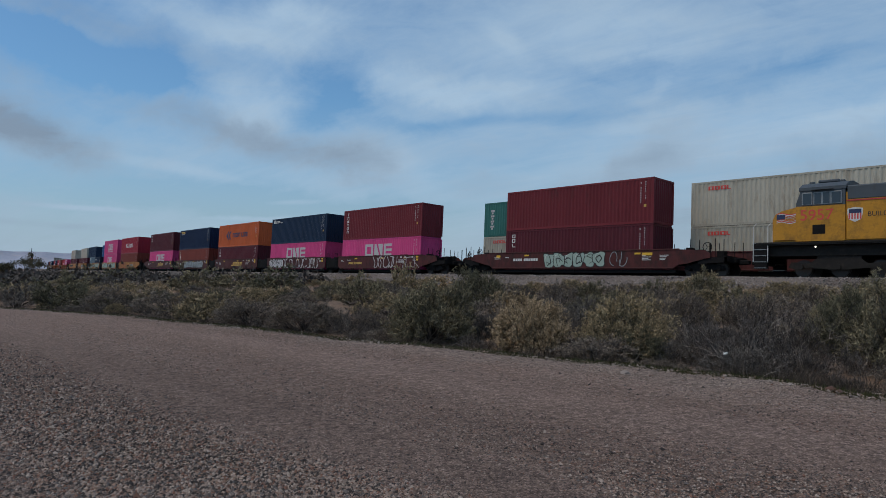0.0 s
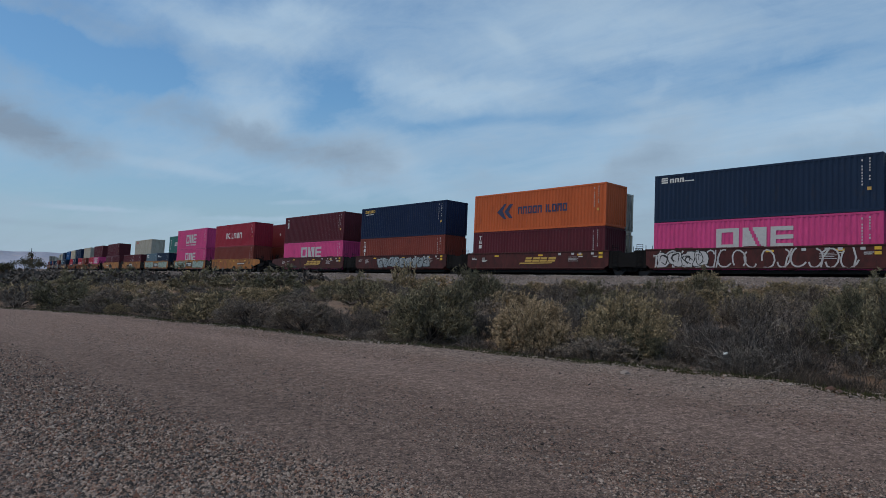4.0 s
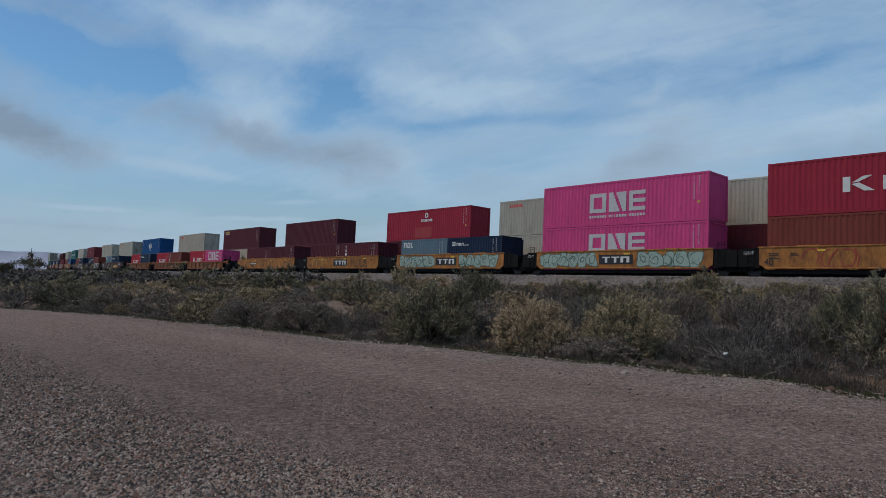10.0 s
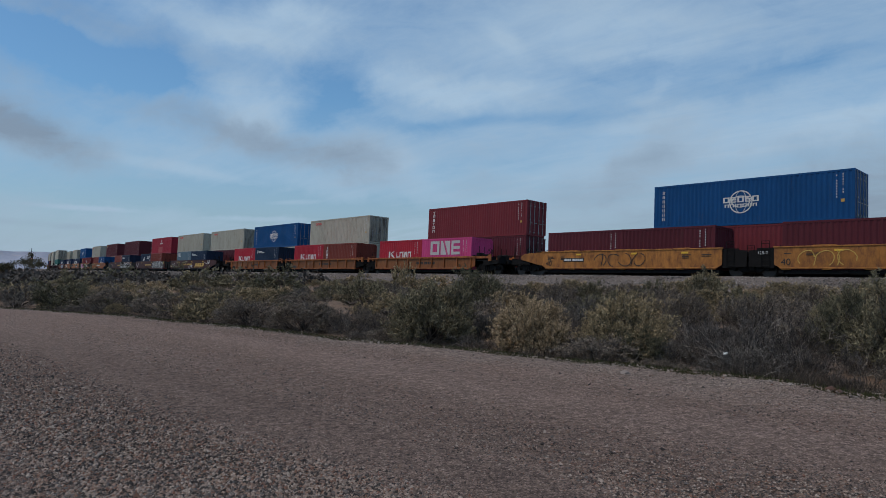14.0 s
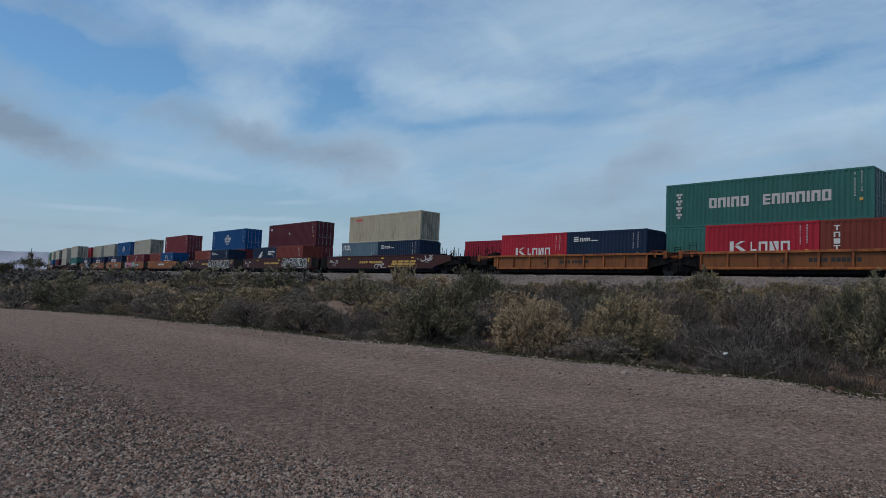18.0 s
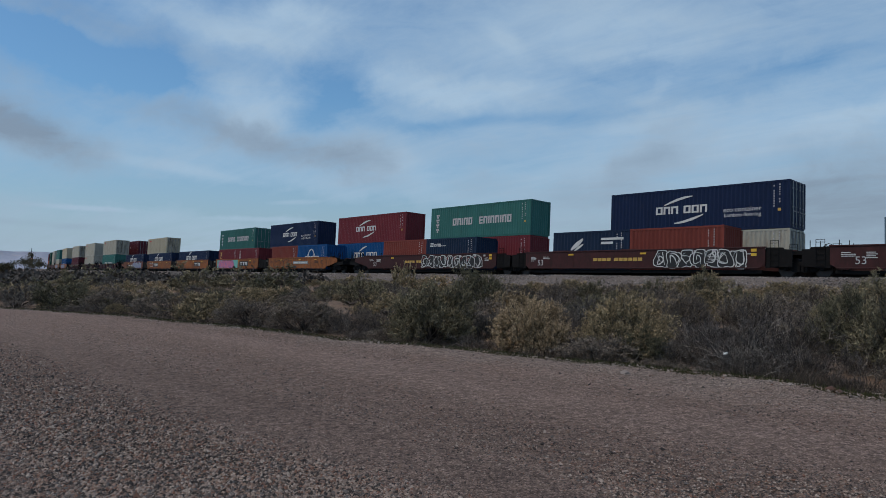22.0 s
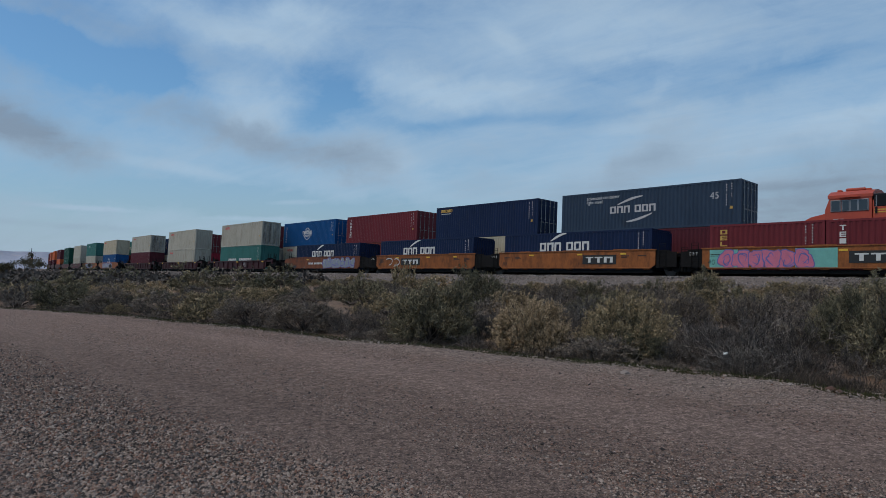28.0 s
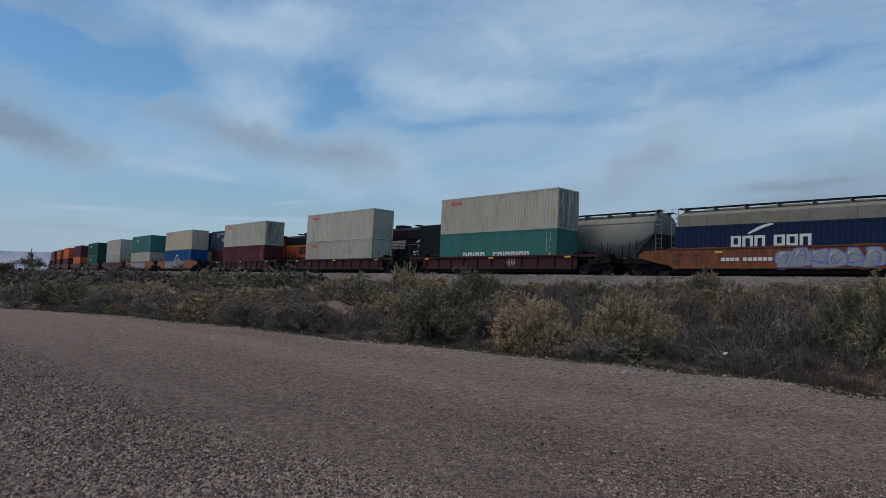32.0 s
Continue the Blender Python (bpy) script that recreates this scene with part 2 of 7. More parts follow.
# ---- mesh helpers ----
def part(name, bm, material, parent=None, label=""):
    me = bpy.data.meshes.new(name)
    bm.to_mesh(me)
    bm.free()
    ob = new(name, me)
    if material:
        me.materials.append(material)
    if parent:
        ob.parent = parent
    if label:
        ob["label"] = label
    return ob


def share(name, me, material, parent, m=None, label=""):
    """Another object on the same mesh, with a material of its own."""
    ob = new(name, me)
    ob.parent = parent
    if m:
        ob.matrix_basis = m
    if not me.materials:
        me.materials.append(material)
    if material and me.materials[0] != material:
        ob.material_slots[0].link = "OBJECT"
        ob.material_slots[0].material = material
    if label:
        ob["label"] = label
    return ob


def add_box(bm, x0, x1, y0, y1, z0, z1, bevel=0.0):
    r = bmesh.ops.create_cube(bm, size=1, matrix=Matrix.Translation(((x0 + x1) / 2, (y0 + y1) / 2, (z0 + z1) / 2))
                              @ Matrix.Diagonal((x1 - x0, y1 - y0, z1 - z0, 1)))
    if bevel:
        edges = list({e for v in r["verts"] for e in v.link_edges})
        bmesh.ops.bevel(bm, geom=edges, offset=bevel, segments=1, affect="EDGES")


def add_rod(bm, a, b, r, n=6):
    a, b = Vector(a), Vector(b)
    d = b - a
    bmesh.ops.create_cone(bm, cap_ends=True, segments=n, radius1=r, radius2=r, depth=d.length,
                          matrix=Matrix.Translation((a + b) / 2) @ d.to_track_quat("Z", "Y").to_matrix().to_4x4())


def add_prism(bm, outline, y0, y1, axis="y"):
    """An outline in x and z, drawn out along y (or in y and z along x)."""
    at = (lambda p, q: (p[0], q, p[1])) if axis == "y" else (lambda p, q: (q, p[0], p[1]))
    a, b = [bm.verts.new(at(p, y0)) for p in outline], [bm.verts.new(at(p, y1)) for p in outline]
    n = len(outline)
    bm.faces.new(a)
    bm.faces.new(b[::-1])
    for i in range(n):
        bm.faces.new((a[(i + 1) % n], a[i], b[i], b[(i + 1) % n]))
    bmesh.ops.recalc_face_normals(bm, faces=bm.faces[:])


def boxes(*rows, bevel=0.0):
    bm = bmesh.new()
    for r in rows:
        add_box(bm, *r, bevel=bevel)
    return bm


def mesh_of(bm, name):
    me = bpy.data.meshes.new(name)
    bm.to_mesh(me)
    bm.free()
    return me


# ---- the line of the tracks: two concentric arcs, canted away from the road ----
ARC = 1409.13
NEAR_FACE, CANT = 37.456, 3.36
RAIL_Z = EYE - 0.526


def on_track(s, track, offset=0.0, z=0.0, lean=True):
    r = ARC - 1.367 - (3.956 if track == "back" else 0.0)
    a = s / (ARC if track == "front" else ARC - 3.956)
    m = pose(r * math.sin(a), NEAR_FACE + ARC - r * math.cos(a), RAIL_Z - 0.0003 * s - (0.12 if track == "back" else 0.0), -CANT if lean else 0, 0, math.degrees(a))
    return m @ Matrix.Translation((0, offset, z))


def travelled(track, t):
    if track == "front":
        return 12.0124 * (t - 12) - 0.02172 * (t - 12) ** 2
    early = -3.5 * max(0.0, (7 - t) / 7) ** 1.3
    return -18.9106 * (t - 16) + 0.06468 * (t - 16) ** 2 + early


MOVERS = []      # thing, track, place along the train, offset across, height over the rail


def rides(ob, track, s, offset=0.0, z=0.0, turn=0):
    MOVERS.append((ob, track, s, offset, z, turn))
    ob.matrix_basis = on_track(s + travelled(track, 0), track, offset, z) @ pose(0, 0, 0, 0, 0, turn)
    return ob


def motions():
    for ob, track, s, offset, z, turn in MOVERS:
        walk(ob, [(t, on_track(s + travelled(track, t), track, offset, z) @ pose(0, 0, 0, 0, 0, turn))
                  for t in (0, 1.5, 3, 5, 7, 9, 12, 15, 18, 21, 24, 27, 30, 32)])


# ---- ground ----
EDGE_X = (-60, -45, -32, -25, -18, -12.8, -9.7, -6, -3.8, -2.5, 10)
EDGE_Y = (-1.5, 2.0, 5.9, 7.8, 8.6, 8.95, 9.5, 9.9, 10.1, 9.7, 9.0)


def road_edge(x):
    """Where the gravel ends and the scrub begins."""
    return float(np.interp(x, EDGE_X, EDGE_Y))


def smooth(a, b, v):
    v = min(1.0, max(0.0, (v - a) / (b - a)))
    return v * v * (3 - 2 * v)


def track_offset(x, y):
    """Distance of a point from the front track's centre line, towards the road."""
    r = math.hypot(x, y - (NEAR_FACE + ARC))
    return r - (ARC - 1.367)


def ground_height(x, y):
    p = Vector((x * 0.35, y * 0.35, 0.3))
    rough = noise.noise(p) * 0.5 + noise.noise(p * 3.1) * 0.25
    out = y - road_edge(x)
    scrub = smooth(-0.2, 3.5, out)
    near = math.hypot(x, y)
    h = 0.02 * rough * smooth(2, 8, near) + scrub * 0.22 * rough
    h -= 0.2 * smooth(0.0, 1.4, out) * (1.0 - 0.8 * smooth(3.0, 12.0, out))      # the dip behind the road's edge
    h += 0.05 * math.exp(-((out + 0.15) / 0.35) ** 2) * (0.6 + rough)
    d = track_offset(x, y)                 # positive on the road's side
    bed = RAIL_Z - 0.42
    if d > -12:
        h += (bed - 0.35) * smooth(9.5, 3.4, d)
    else:
        h = bed - 0.35 + 0.1 * rough - 0.4 * smooth(-12, -40, d)
    return h


def grid_lines(stops):
    out = []
    for a, b, step in stops:
        n = max(1, round((b - a) / step))
        out += [a + (b - a) * i / n for i in range(n)]
    return out + [stops[-1][1]]


EARTH = surface("reddish_desert_earth", (0.26, 0.170, 0.114), 0.95, 0, 0.35, 0.9, (0.09, 0.068, 0.054), 0.5, 0.8, 14, second=(0.135, 0.098, 0.077), spec=0.15)


def gravel_material():
    m = bpy.data.materials.new("packed_gravel_road")
    m.use_nodes = True
    tree = m.node_tree
    add, calc = nodes_of(tree)
    at = add("ShaderNodeTexCoord").outputs["Object"]
    lanes = add("ShaderNodeMapping", {"Vector": at, "Scale": (0.05, 0.55, 1)}).outputs[0]
    broad = add("ShaderNodeTexNoise", {"Vector": lanes, "Scale": 1.0, "Detail": 4.0, "Roughness": 0.55}).outputs[0]
    patch = add("ShaderNodeTexNoise", {"Vector": at, "Scale": 0.5, "Detail": 6.0, "Roughness": 0.65}).outputs[0]
    cells = add("ShaderNodeTexVoronoi", {"Vector": at, "Scale": 58.0, "Randomness": 1.0})
    grit = add("ShaderNodeTexNoise", {"Vector": at, "Scale": 160.0, "Detail": 3.0, "Roughness": 0.7}).outputs[0]
    t1 = add("ShaderNodeMapRange", {0: calc("MULTIPLY_ADD", patch, 0.5, calc("MULTIPLY", broad, 0.5)), 1: 0.38, 2: 0.62}).outputs[0]
    soil = add("ShaderNodeMix", {0: t1, 6: (0.45, 0.310, 0.249, 1), 7: (0.41, 0.290, 0.237, 1)}, data_type="RGBA").outputs[2]
    across = calc("MULTIPLY_ADD", calc("SUBTRACT", patch, 0.5), 5.0, add("ShaderNodeSeparateXYZ", {0: at}).outputs[1])
    aslant = calc("MULTIPLY_ADD", add("ShaderNodeSeparateXYZ", {0: at}).outputs[0], -0.12, calc("SUBTRACT", across, 1.5))
    loose = add("ShaderNodeMapRange", {0: aslant, 1: 6.5, 2: 0.0}).outputs[0]
    soil = add("ShaderNodeMix", {0: loose, 6: soil, 7: (0.265, 0.193, 0.160, 1)}, data_type="RGBA").outputs[2]
    edge = add("ShaderNodeMapRange", {0: across, 1: 8.0, 2: 9.9}).outputs[0]
    soil = add("ShaderNodeMix", {0: calc("MULTIPLY", edge, 0.7), 6: soil, 7: (0.52, 0.415, 0.345, 1)}, data_type="RGBA").outputs[2]
    lumps = add("ShaderNodeTexVoronoi", {"Vector": at, "Scale": 24.0, "Randomness": 1.0})
    lump = add("ShaderNodeSeparateColor", {0: lumps.outputs["Color"]}).outputs[1]
    lump = add("ShaderNodeMapRange", {0: lump, 1: 0.0, 2: 1.0, 3: 0.72, 4: 1.28}).outputs[0]
    blotch = add("ShaderNodeTexNoise", {"Vector": at, "Scale": 9.0, "Detail": 7.0, "Roughness": 0.75}).outputs[0]
    lump = calc("MULTIPLY", lump, add("ShaderNodeMapRange", {0: blotch, 1: 0.3, 2: 0.7, 3: 0.66, 4: 1.34}).outputs[0])
    lump = calc("MULTIPLY", lump, add("ShaderNodeMapRange", {0: broad, 1: 0.36, 2: 0.64, 3: 0.84, 4: 1.10}).outputs[0])
    grain = add("ShaderNodeSeparateColor", {0: cells.outputs["Color"]}).outputs[0]
    shade = calc("MULTIPLY_ADD", grain, 0.75, calc("MULTIPLY_ADD", grit, 0.8, 0.22))
    dark = add("ShaderNodeMapRange", {0: cells.outputs["Distance"], 1: 0.0, 2: 0.55, 3: 1.15, 4: 0.55}).outputs[0]
    col = add("ShaderNodeVectorMath", {0: soil, "Scale": calc("MULTIPLY", lump, calc("MULTIPLY", shade, dark))}, operation="SCALE").outputs[0]
    shader = add("ShaderNodeBsdfPrincipled", {"Base Color": col, "Roughness": 0.95, "Specular IOR Level": 0.12})
    rel = calc("MULTIPLY_ADD", cells.outputs["Distance"], -0.8, calc("MULTIPLY", grit, 0.5))
    tree.links.new(add("ShaderNodeBump", {"Height": rel, "Strength": 1.0, "Distance": 0.03}).outputs[0], shader.inputs["Normal"])
    tree.links.new(shader.outputs[0], add("ShaderNodeOutputMaterial").inputs[0])
    return m


GRAVEL = gravel_material()


def build_ground():
    xs = grid_lines([(-3800, -600, 800), (-600, -200, 50), (-200, -60, 5), (-60, -30, 1.2), (-30, 12, 0.4), (12, 60, 4), (60, 300, 40), (300, 3800, 700)])
    ys = grid_lines([(-3800, -400, 850), (-400, -20, 40), (-20, 2, 2), (2, 16, 0.35), (16, 60, 1.0), (60, 200, 14), (200, 3800, 600)])
    verts = [(x, y, ground_height(x, y)) for y in ys for x in xs]
    w = len(xs)
    faces = [(j * w + i, j * w + i + 1, (j + 1) * w + i + 1, (j + 1) * w + i) for j in range(len(ys) - 1) for i in range(w - 1)]
    me = bpy.data.meshes.new("ground")
    me.from_pydata(verts, [], faces)
    me.materials.append(EARTH)
    me.polygons.foreach_set("use_smooth", [True] * len(faces))
    ob = new("ground", me)
    return tagged(ob, "reddish desert earth under the scrub", "ground", kind="structure")


def build_road():
    """The gravel strip, a skin of its own on the ground, with a broken edge."""
    us = grid_lines([(-400, -60, 10), (-60, -30, 0.8), (-30, 10, 0.22), (10, 60, 3)])
    vs = grid_lines([(-22, -4, 1.5), (-4, 6, 0.4), (6, 10, 0.16)])
    verts = []
    for v in vs:
        for x in us:
            frac = (v + 22) / 32
            ragged = 0.35 * noise.noise(Vector((x * 0.9, 3.1, 0))) + 0.18 * noise.noise(Vector((x * 3.7, 1.1, 0)))
            y = -22 + frac * (road_edge(max(x, -60)) + ragged + 22)
            rut = 0.012 * math.sin(y * 2.1 + 0.4 * noise.noise(Vector((x * 0.2, y, 0))))
            verts.append((x, y, ground_height(x, y) + 0.022 * smooth(10.0, 9.3, v) + 0.004 + rut * smooth(10, 8, v)))
    w = len(us)
    faces = [(j * w + i, j * w + i + 1, (j + 1) * w + i + 1, (j + 1) * w + i) for j in range(len(vs) - 1) for i in range(w - 1)]
    me = bpy.data.meshes.new("road")
    me.from_pydata(verts, [], faces)
    me.materials.append(GRAVEL)
    me.polygons.foreach_set("use_smooth", [True] * len(faces))
    return tagged(new("road", me), "packed brownish grey gravel road with faint wheel lanes", "road", kind="structure")


def stone_material(name, colours):
    """Broken stone: each piece takes one of the colours, with a fine grain."""
    m = bpy.data.materials.new(name)
    m.use_nodes = True
    tree = m.node_tree
    add, calc = nodes_of(tree)
    ramp = add("ShaderNodeValToRGB", {0: add("ShaderNodeNewGeometry").outputs["Random Per Island"]})
    ramp.color_ramp.interpolation = "CONSTANT"
    steps = ramp.color_ramp.elements
    steps[1].position = 1 / len(colours)
    for k in range(2, len(colours)):
        steps.new(k / len(colours))
    for k, c in enumerate(colours):
        steps[k].color = (*c, 1)
    grain = add("ShaderNodeTexNoise", {"Vector": add("ShaderNodeTexCoord").outputs["Object"], "Scale": 45.0, "Detail": 4.0}).outputs[0]
    col = add("ShaderNodeVectorMath", {0: ramp.outputs[0], "Scale": calc("MULTIPLY_ADD", grain, 0.9, 0.55)}, operation="SCALE").outputs[0]
    shader = add("ShaderNodeBsdfPrincipled", {"Base Color": col, "Roughness": 0.9, "Specular IOR Level": 0.2})
    tree.links.new(shader.outputs[0], add("ShaderNodeOutputMaterial").inputs[0])
    return m


STONE = stone_material("mixed_road_stones", ((0.048, 0.041, 0.038), (0.17, 0.122, 0.099), (0.27, 0.176, 0.133), (0.092, 0.075, 0.066), (0.33, 0.250, 0.202), (0.20, 0.108, 0.077),
                       (0.145, 0.125, 0.115), (0.38, 0.305, 0.252), (0.062, 0.050, 0.044), (0.27, 0.203, 0.164)))
EDGE_STONE = stone_material("pale_verge_stones", ((0.16, 0.125, 0.105), (0.30, 0.245, 0.205), (0.23, 0.185, 0.155), (0.40, 0.335, 0.285), (0.09, 0.07, 0.06)))
BALLAST = stone_material("grey_ballast_stone", ((0.075, 0.068, 0.065), (0.26, 0.230, 0.213), (0.17, 0.146, 0.134), (0.38, 0.335, 0.31), (0.20, 0.158, 0.137), (0.11, 0.10, 0.097)))


def stones(name, places, material, label, seed=3):
    """Many small broken stones, each a squashed and dented octahedron."""
    rng = random.Random(seed)
    verts, faces = [], []
    oct_faces = ((0, 2, 4), (2, 1, 4), (1, 3, 4), (3, 0, 4), (2, 0, 5), (1, 2, 5), (3, 1, 5), (0, 3, 5))
    for x, y, z, r in places:
        n = len(verts)
        a, flat = rng.uniform(0, 3.14), rng.uniform(0.45, 0.8)
        ca, sa_ = math.cos(a) * r, math.sin(a) * r
        k = [rng.uniform(0.7, 1.25) for _ in range(6)]
        lean = rng.uniform(-0.4, 0.4) * r
        verts += [(x + ca * k[0], y + sa_ * k[0], z + lean), (x - ca * k[1], y - sa_ * k[1], z - lean * 0.5), (x - sa_ * 0.75 * k[2], y + ca * 0.75 * k[2], z),
                  (x + sa_ * 0.75 * k[3], y - ca * 0.75 * k[3], z + lean * 0.3), (x + lean, y, z + r * flat * k[4]), (x, y, z - r * 0.5)]
        faces += [tuple(n + i for i in f) for f in (oct_faces if r > 0.02 else oct_faces[:4])]
    me = bpy.data.meshes.new(name)
    me.from_pydata(verts, [], faces)
    me.materials.append(material)
    return tagged(new(name, me), label, "stones", kind="stuff")


def scatter_road_stones():
    rng = random.Random(11)
    places = []
    while len(places) < 160000:
        dep = 4.2 + 24 * rng.random() ** 1.9
        lat = rng.uniform(-0.72, 0.72) * dep
        x, y = lat * 0.689 - dep * 0.7245, lat * 0.7245 + dep * 0.689
        if y > road_edge(x) + 0.15:
            continue
        clump = noise.noise(Vector((x * 0.8, y * 0.8, 5.0))) + 0.5 * noise.noise(Vector((x * 0.3, y * 1.4, 9.0)))
        lane = smooth(5.2, 0.2, y - 0.12 * x - 1.5 + 0.8 * clump)
        if rng.random() > 0.16 + 0.06 * clump + 0.84 * lane:
            continue
        r = 0.006 + 0.004 * smooth(6, 13, dep) + (0.009 + 0.012 * lane) * rng.random() ** 2.2 + (0.016 * rng.random() if rng.random() < 0.03 else 0)
        places.append((x, y, ground_height(x, y) + 0.026 + r * 0.15, r))
    stones("road_stones", places, STONE, "loose brown and grey pebbles on the gravel road", 5)
    places = []
    while len(places) < 3200:
        x = rng.uniform(-34, 0)
        y = road_edge(x) + rng.gauss(0.0, 0.22)
        r = 0.012 + 0.035 * rng.random() ** 4
        places.append((x, y, ground_height(x, y) + 0.02, r))
    stones("verge_stones", places, EDGE_STONE, "stones pushed up along the road's edge", 6)


def build_trackbed():
    """Ballast of both tracks: one long bank, its crest under the sleepers."""
    ss = grid_lines([(-860, -120, 10), (-120, 20, 0.8), (20, 640, 10)])
    prof = [(4.5, -1.0), (4.1, -0.72), (3.6, -0.44), (3.1, -0.18), (2.7, 0.01), (2.3, 0.06), (1.7, -0.06), (0.8, -0.17), (-1, -0.17),
            (-2.4, -0.20), (-4.2, -0.26), (-6.2, -0.26), (-6.8, -0.4), (-7.6, -0.7), (-8.6, -1.1)]
    verts = []
    for s in ss:
        m = on_track(s, "front", lean=False)
        for o, h in prof:
            q = m @ Vector((0, -o, h))
            k = noise.noise(q * 2.3) * 0.05 + noise.noise(q * 0.6) * 0.06 * (1 if o > 2.2 else 0.3)
            verts.append((q.x, q.y - k, q.z + k * 0.8))
    w = len(prof)
    faces = [(j * w + i, j * w + i + 1, (j + 1) * w + i + 1, (j + 1) * w + i) for j in range(len(ss) - 1) for i in range(w - 1)]
    me = bpy.data.meshes.new("trackbed")
    me.from_pydata(verts, [], faces)
    me.materials.append(surface("crushed_ballast", (0.175, 0.144, 0.128), 0.95, 0, 0.5, 5.0, (0.05, 0.042, 0.038), 0.4, 1.0, 22, spec=0.15))
    # bed under the trains: their shade is put into this darker stone colour
    me.materials.append(surface("train_shade_ballast", (0.045, 0.038, 0.034), 0.95, 0, 0.4, 9.0, (0.02, 0.018, 0.016), 0.3, 1.0, 22, spec=0.15))
    for k, poly in enumerate(me.polygons):
        poly.material_index = 1 if 5 <= k % (w - 1) <= 10 else 0
    tagged(new("trackbed", me), "bank of grey crushed stone ballast under two tracks", "trackbed", kind="structure")
    rng = random.Random(8)
    places = []
    for _ in range(24000):
        s = -8 - 120 * rng.random() ** 1.5
        o = rng.uniform(1.7, 4.4)
        h = np.interp(o, [1.7, 2.3, 2.7, 3.1, 3.6, 4.1, 4.5], [-0.06, 0.06, 0.01, -0.18, -0.44, -0.72, -1.0])
        q = on_track(s, "front", lean=False) @ Vector((0, -o, h))
        places.append((q.x, q.y, q.z + 0.01, 0.028 + 0.045 * rng.random() ** 2))
    stones("ballast_stones", places, BALLAST, "loose grey ballast stones on the shoulder of the bank", 9)


def build_track(track):
    top = new("railway_track")
    tagged(top, "worn steel rails on dark timber sleepers in ballast", "railway track", kind="structure")
    prof = [(-0.037, 0), (0.037, 0), (0.037, -0.04), (0.010, -0.055), (0.010, -0.15), (0.07, -0.172), (-0.07, -0.172), (-0.010, -0.15), (-0.010, -0.055), (-0.037, -0.04)]
    for side in (-0.755, 0.755):
        bm = bmesh.new()
        rows = []
        for s in np.arange(-860, 641, 10.0):
            m = on_track(float(s), track)
            rows.append([bm.verts.new(m @ Vector((0, side + y, z))) for y, z in prof])
        for a, b in zip(rows, rows[1:]):
            for i in range(len(prof)):
                bm.faces.new((a[i], a[(i + 1) % len(prof)], b[(i + 1) % len(prof)], b[i]))
        bmesh.ops.recalc_face_normals(bm, faces=bm.faces[:])
        part("rail", bm, RAIL_STEEL, top)
    verts, faces = [], []
    for i in range(420):
        m = on_track(-240 + i * 0.6, track)
        n = len(verts)
        verts += [tuple(m @ Vector((x, y, z))) for x in (-0.11, 0.11) for y in (-1.3, 1.3) for z in (-0.35, -0.172)]
        faces += [tuple(n + k for k in f) for f in ((0, 1, 3, 2), (4, 6, 7, 5), (0, 4, 5, 1), (2, 3, 7, 6), (1, 5, 7, 3), (0, 2, 6, 4))]
    me = bpy.data.meshes.new("sleepers")
    me.from_pydata(verts, [], faces)
    me.materials.append(surface("creosoted_timber", (0.06, 0.045, 0.035), 0.9, 0, 0.3, 3.0))
    ob = tagged(new("sleepers", me), kind="stuff")
    ob.parent = top


build_ground()
build_road()
build_trackbed()
build_track("front")
build_track("back")


def build_hills():
    """A long low mesa on the skyline."""
    bm = bmesh.new()
    cols = []
    for i in range(90):
        az = radians(-100 + i * 1.0)
        rim = 2600 + 240 * noise.noise(Vector((i * 0.12, 7, 0)))
        top = 62 + 14 * noise.noise(Vector((i * 0.09, 2, 0))) + 4 * noise.noise(Vector((i * 0.6, 5, 0)))
        top *= smooth(-42, -72, math.degrees(az)) * 0.85 + 0.15
        col = []
        for k, (f_, r) in enumerate(((0.0, -700), (0.25, -330), (0.55, -140), (0.85, -60), (1.0, -30), (1.0, 900))):
            rr = rim + r + 60 * noise.noise(Vector((i * 0.5, k * 1.7, 3)))
            col.append(bm.verts.new((math.sin(az) * rr, math.cos(az) * rr, -6 + f_ * top)))
        cols.append(col)
    for a, b in zip(cols, cols[1:]):
        for k in range(5):
            bm.faces.new((a[k], b[k], b[k + 1], a[k + 1]))
    # bluish haze of the distance is painted into the slopes' pale colour
    ob = part("hills", bm, surface("haze_tinted_mesa_slopes", (0.33, 0.35, 0.42), 1.0, 0, 0.15, 0.01, (0.42, 0.38, 0.38), 0.3, spec=0.0))
    tagged(ob, "long low mesa on the skyline, haze put into its bluish colour", "hills", kind="structure")


build_hills()


# ---- shipping containers ----
MESHES = {}


def wave_wall(length, z0, z1, pitch=0.278, depth=0.036):
    """A corrugated steel wall in the plane y = 0, its ridges at y = 0 and grooves at y = depth."""
    n = max(2, round(length / pitch))
    p = length / n
    xs, ys = [], []
    for i in range(n):
        x = -length / 2 + i * p
        for f_, d_ in ((0.0, 0), (0.26, 0), (0.50, depth), (0.76, depth)):
            xs.append(x + f_ * p)
            ys.append(d_)
    xs.append(length / 2)
    ys.append(0)
    bm = bmesh.new()
    lo, hi = [bm.verts.new((x, y, z0)) for x, y in zip(xs, ys)], [bm.verts.new((x, y, z1)) for x, y in zip(xs, ys)]
    for i in range(len(xs) - 1):
        bm.faces.new((lo[i], lo[i + 1], hi[i + 1], hi[i]))
    return bm


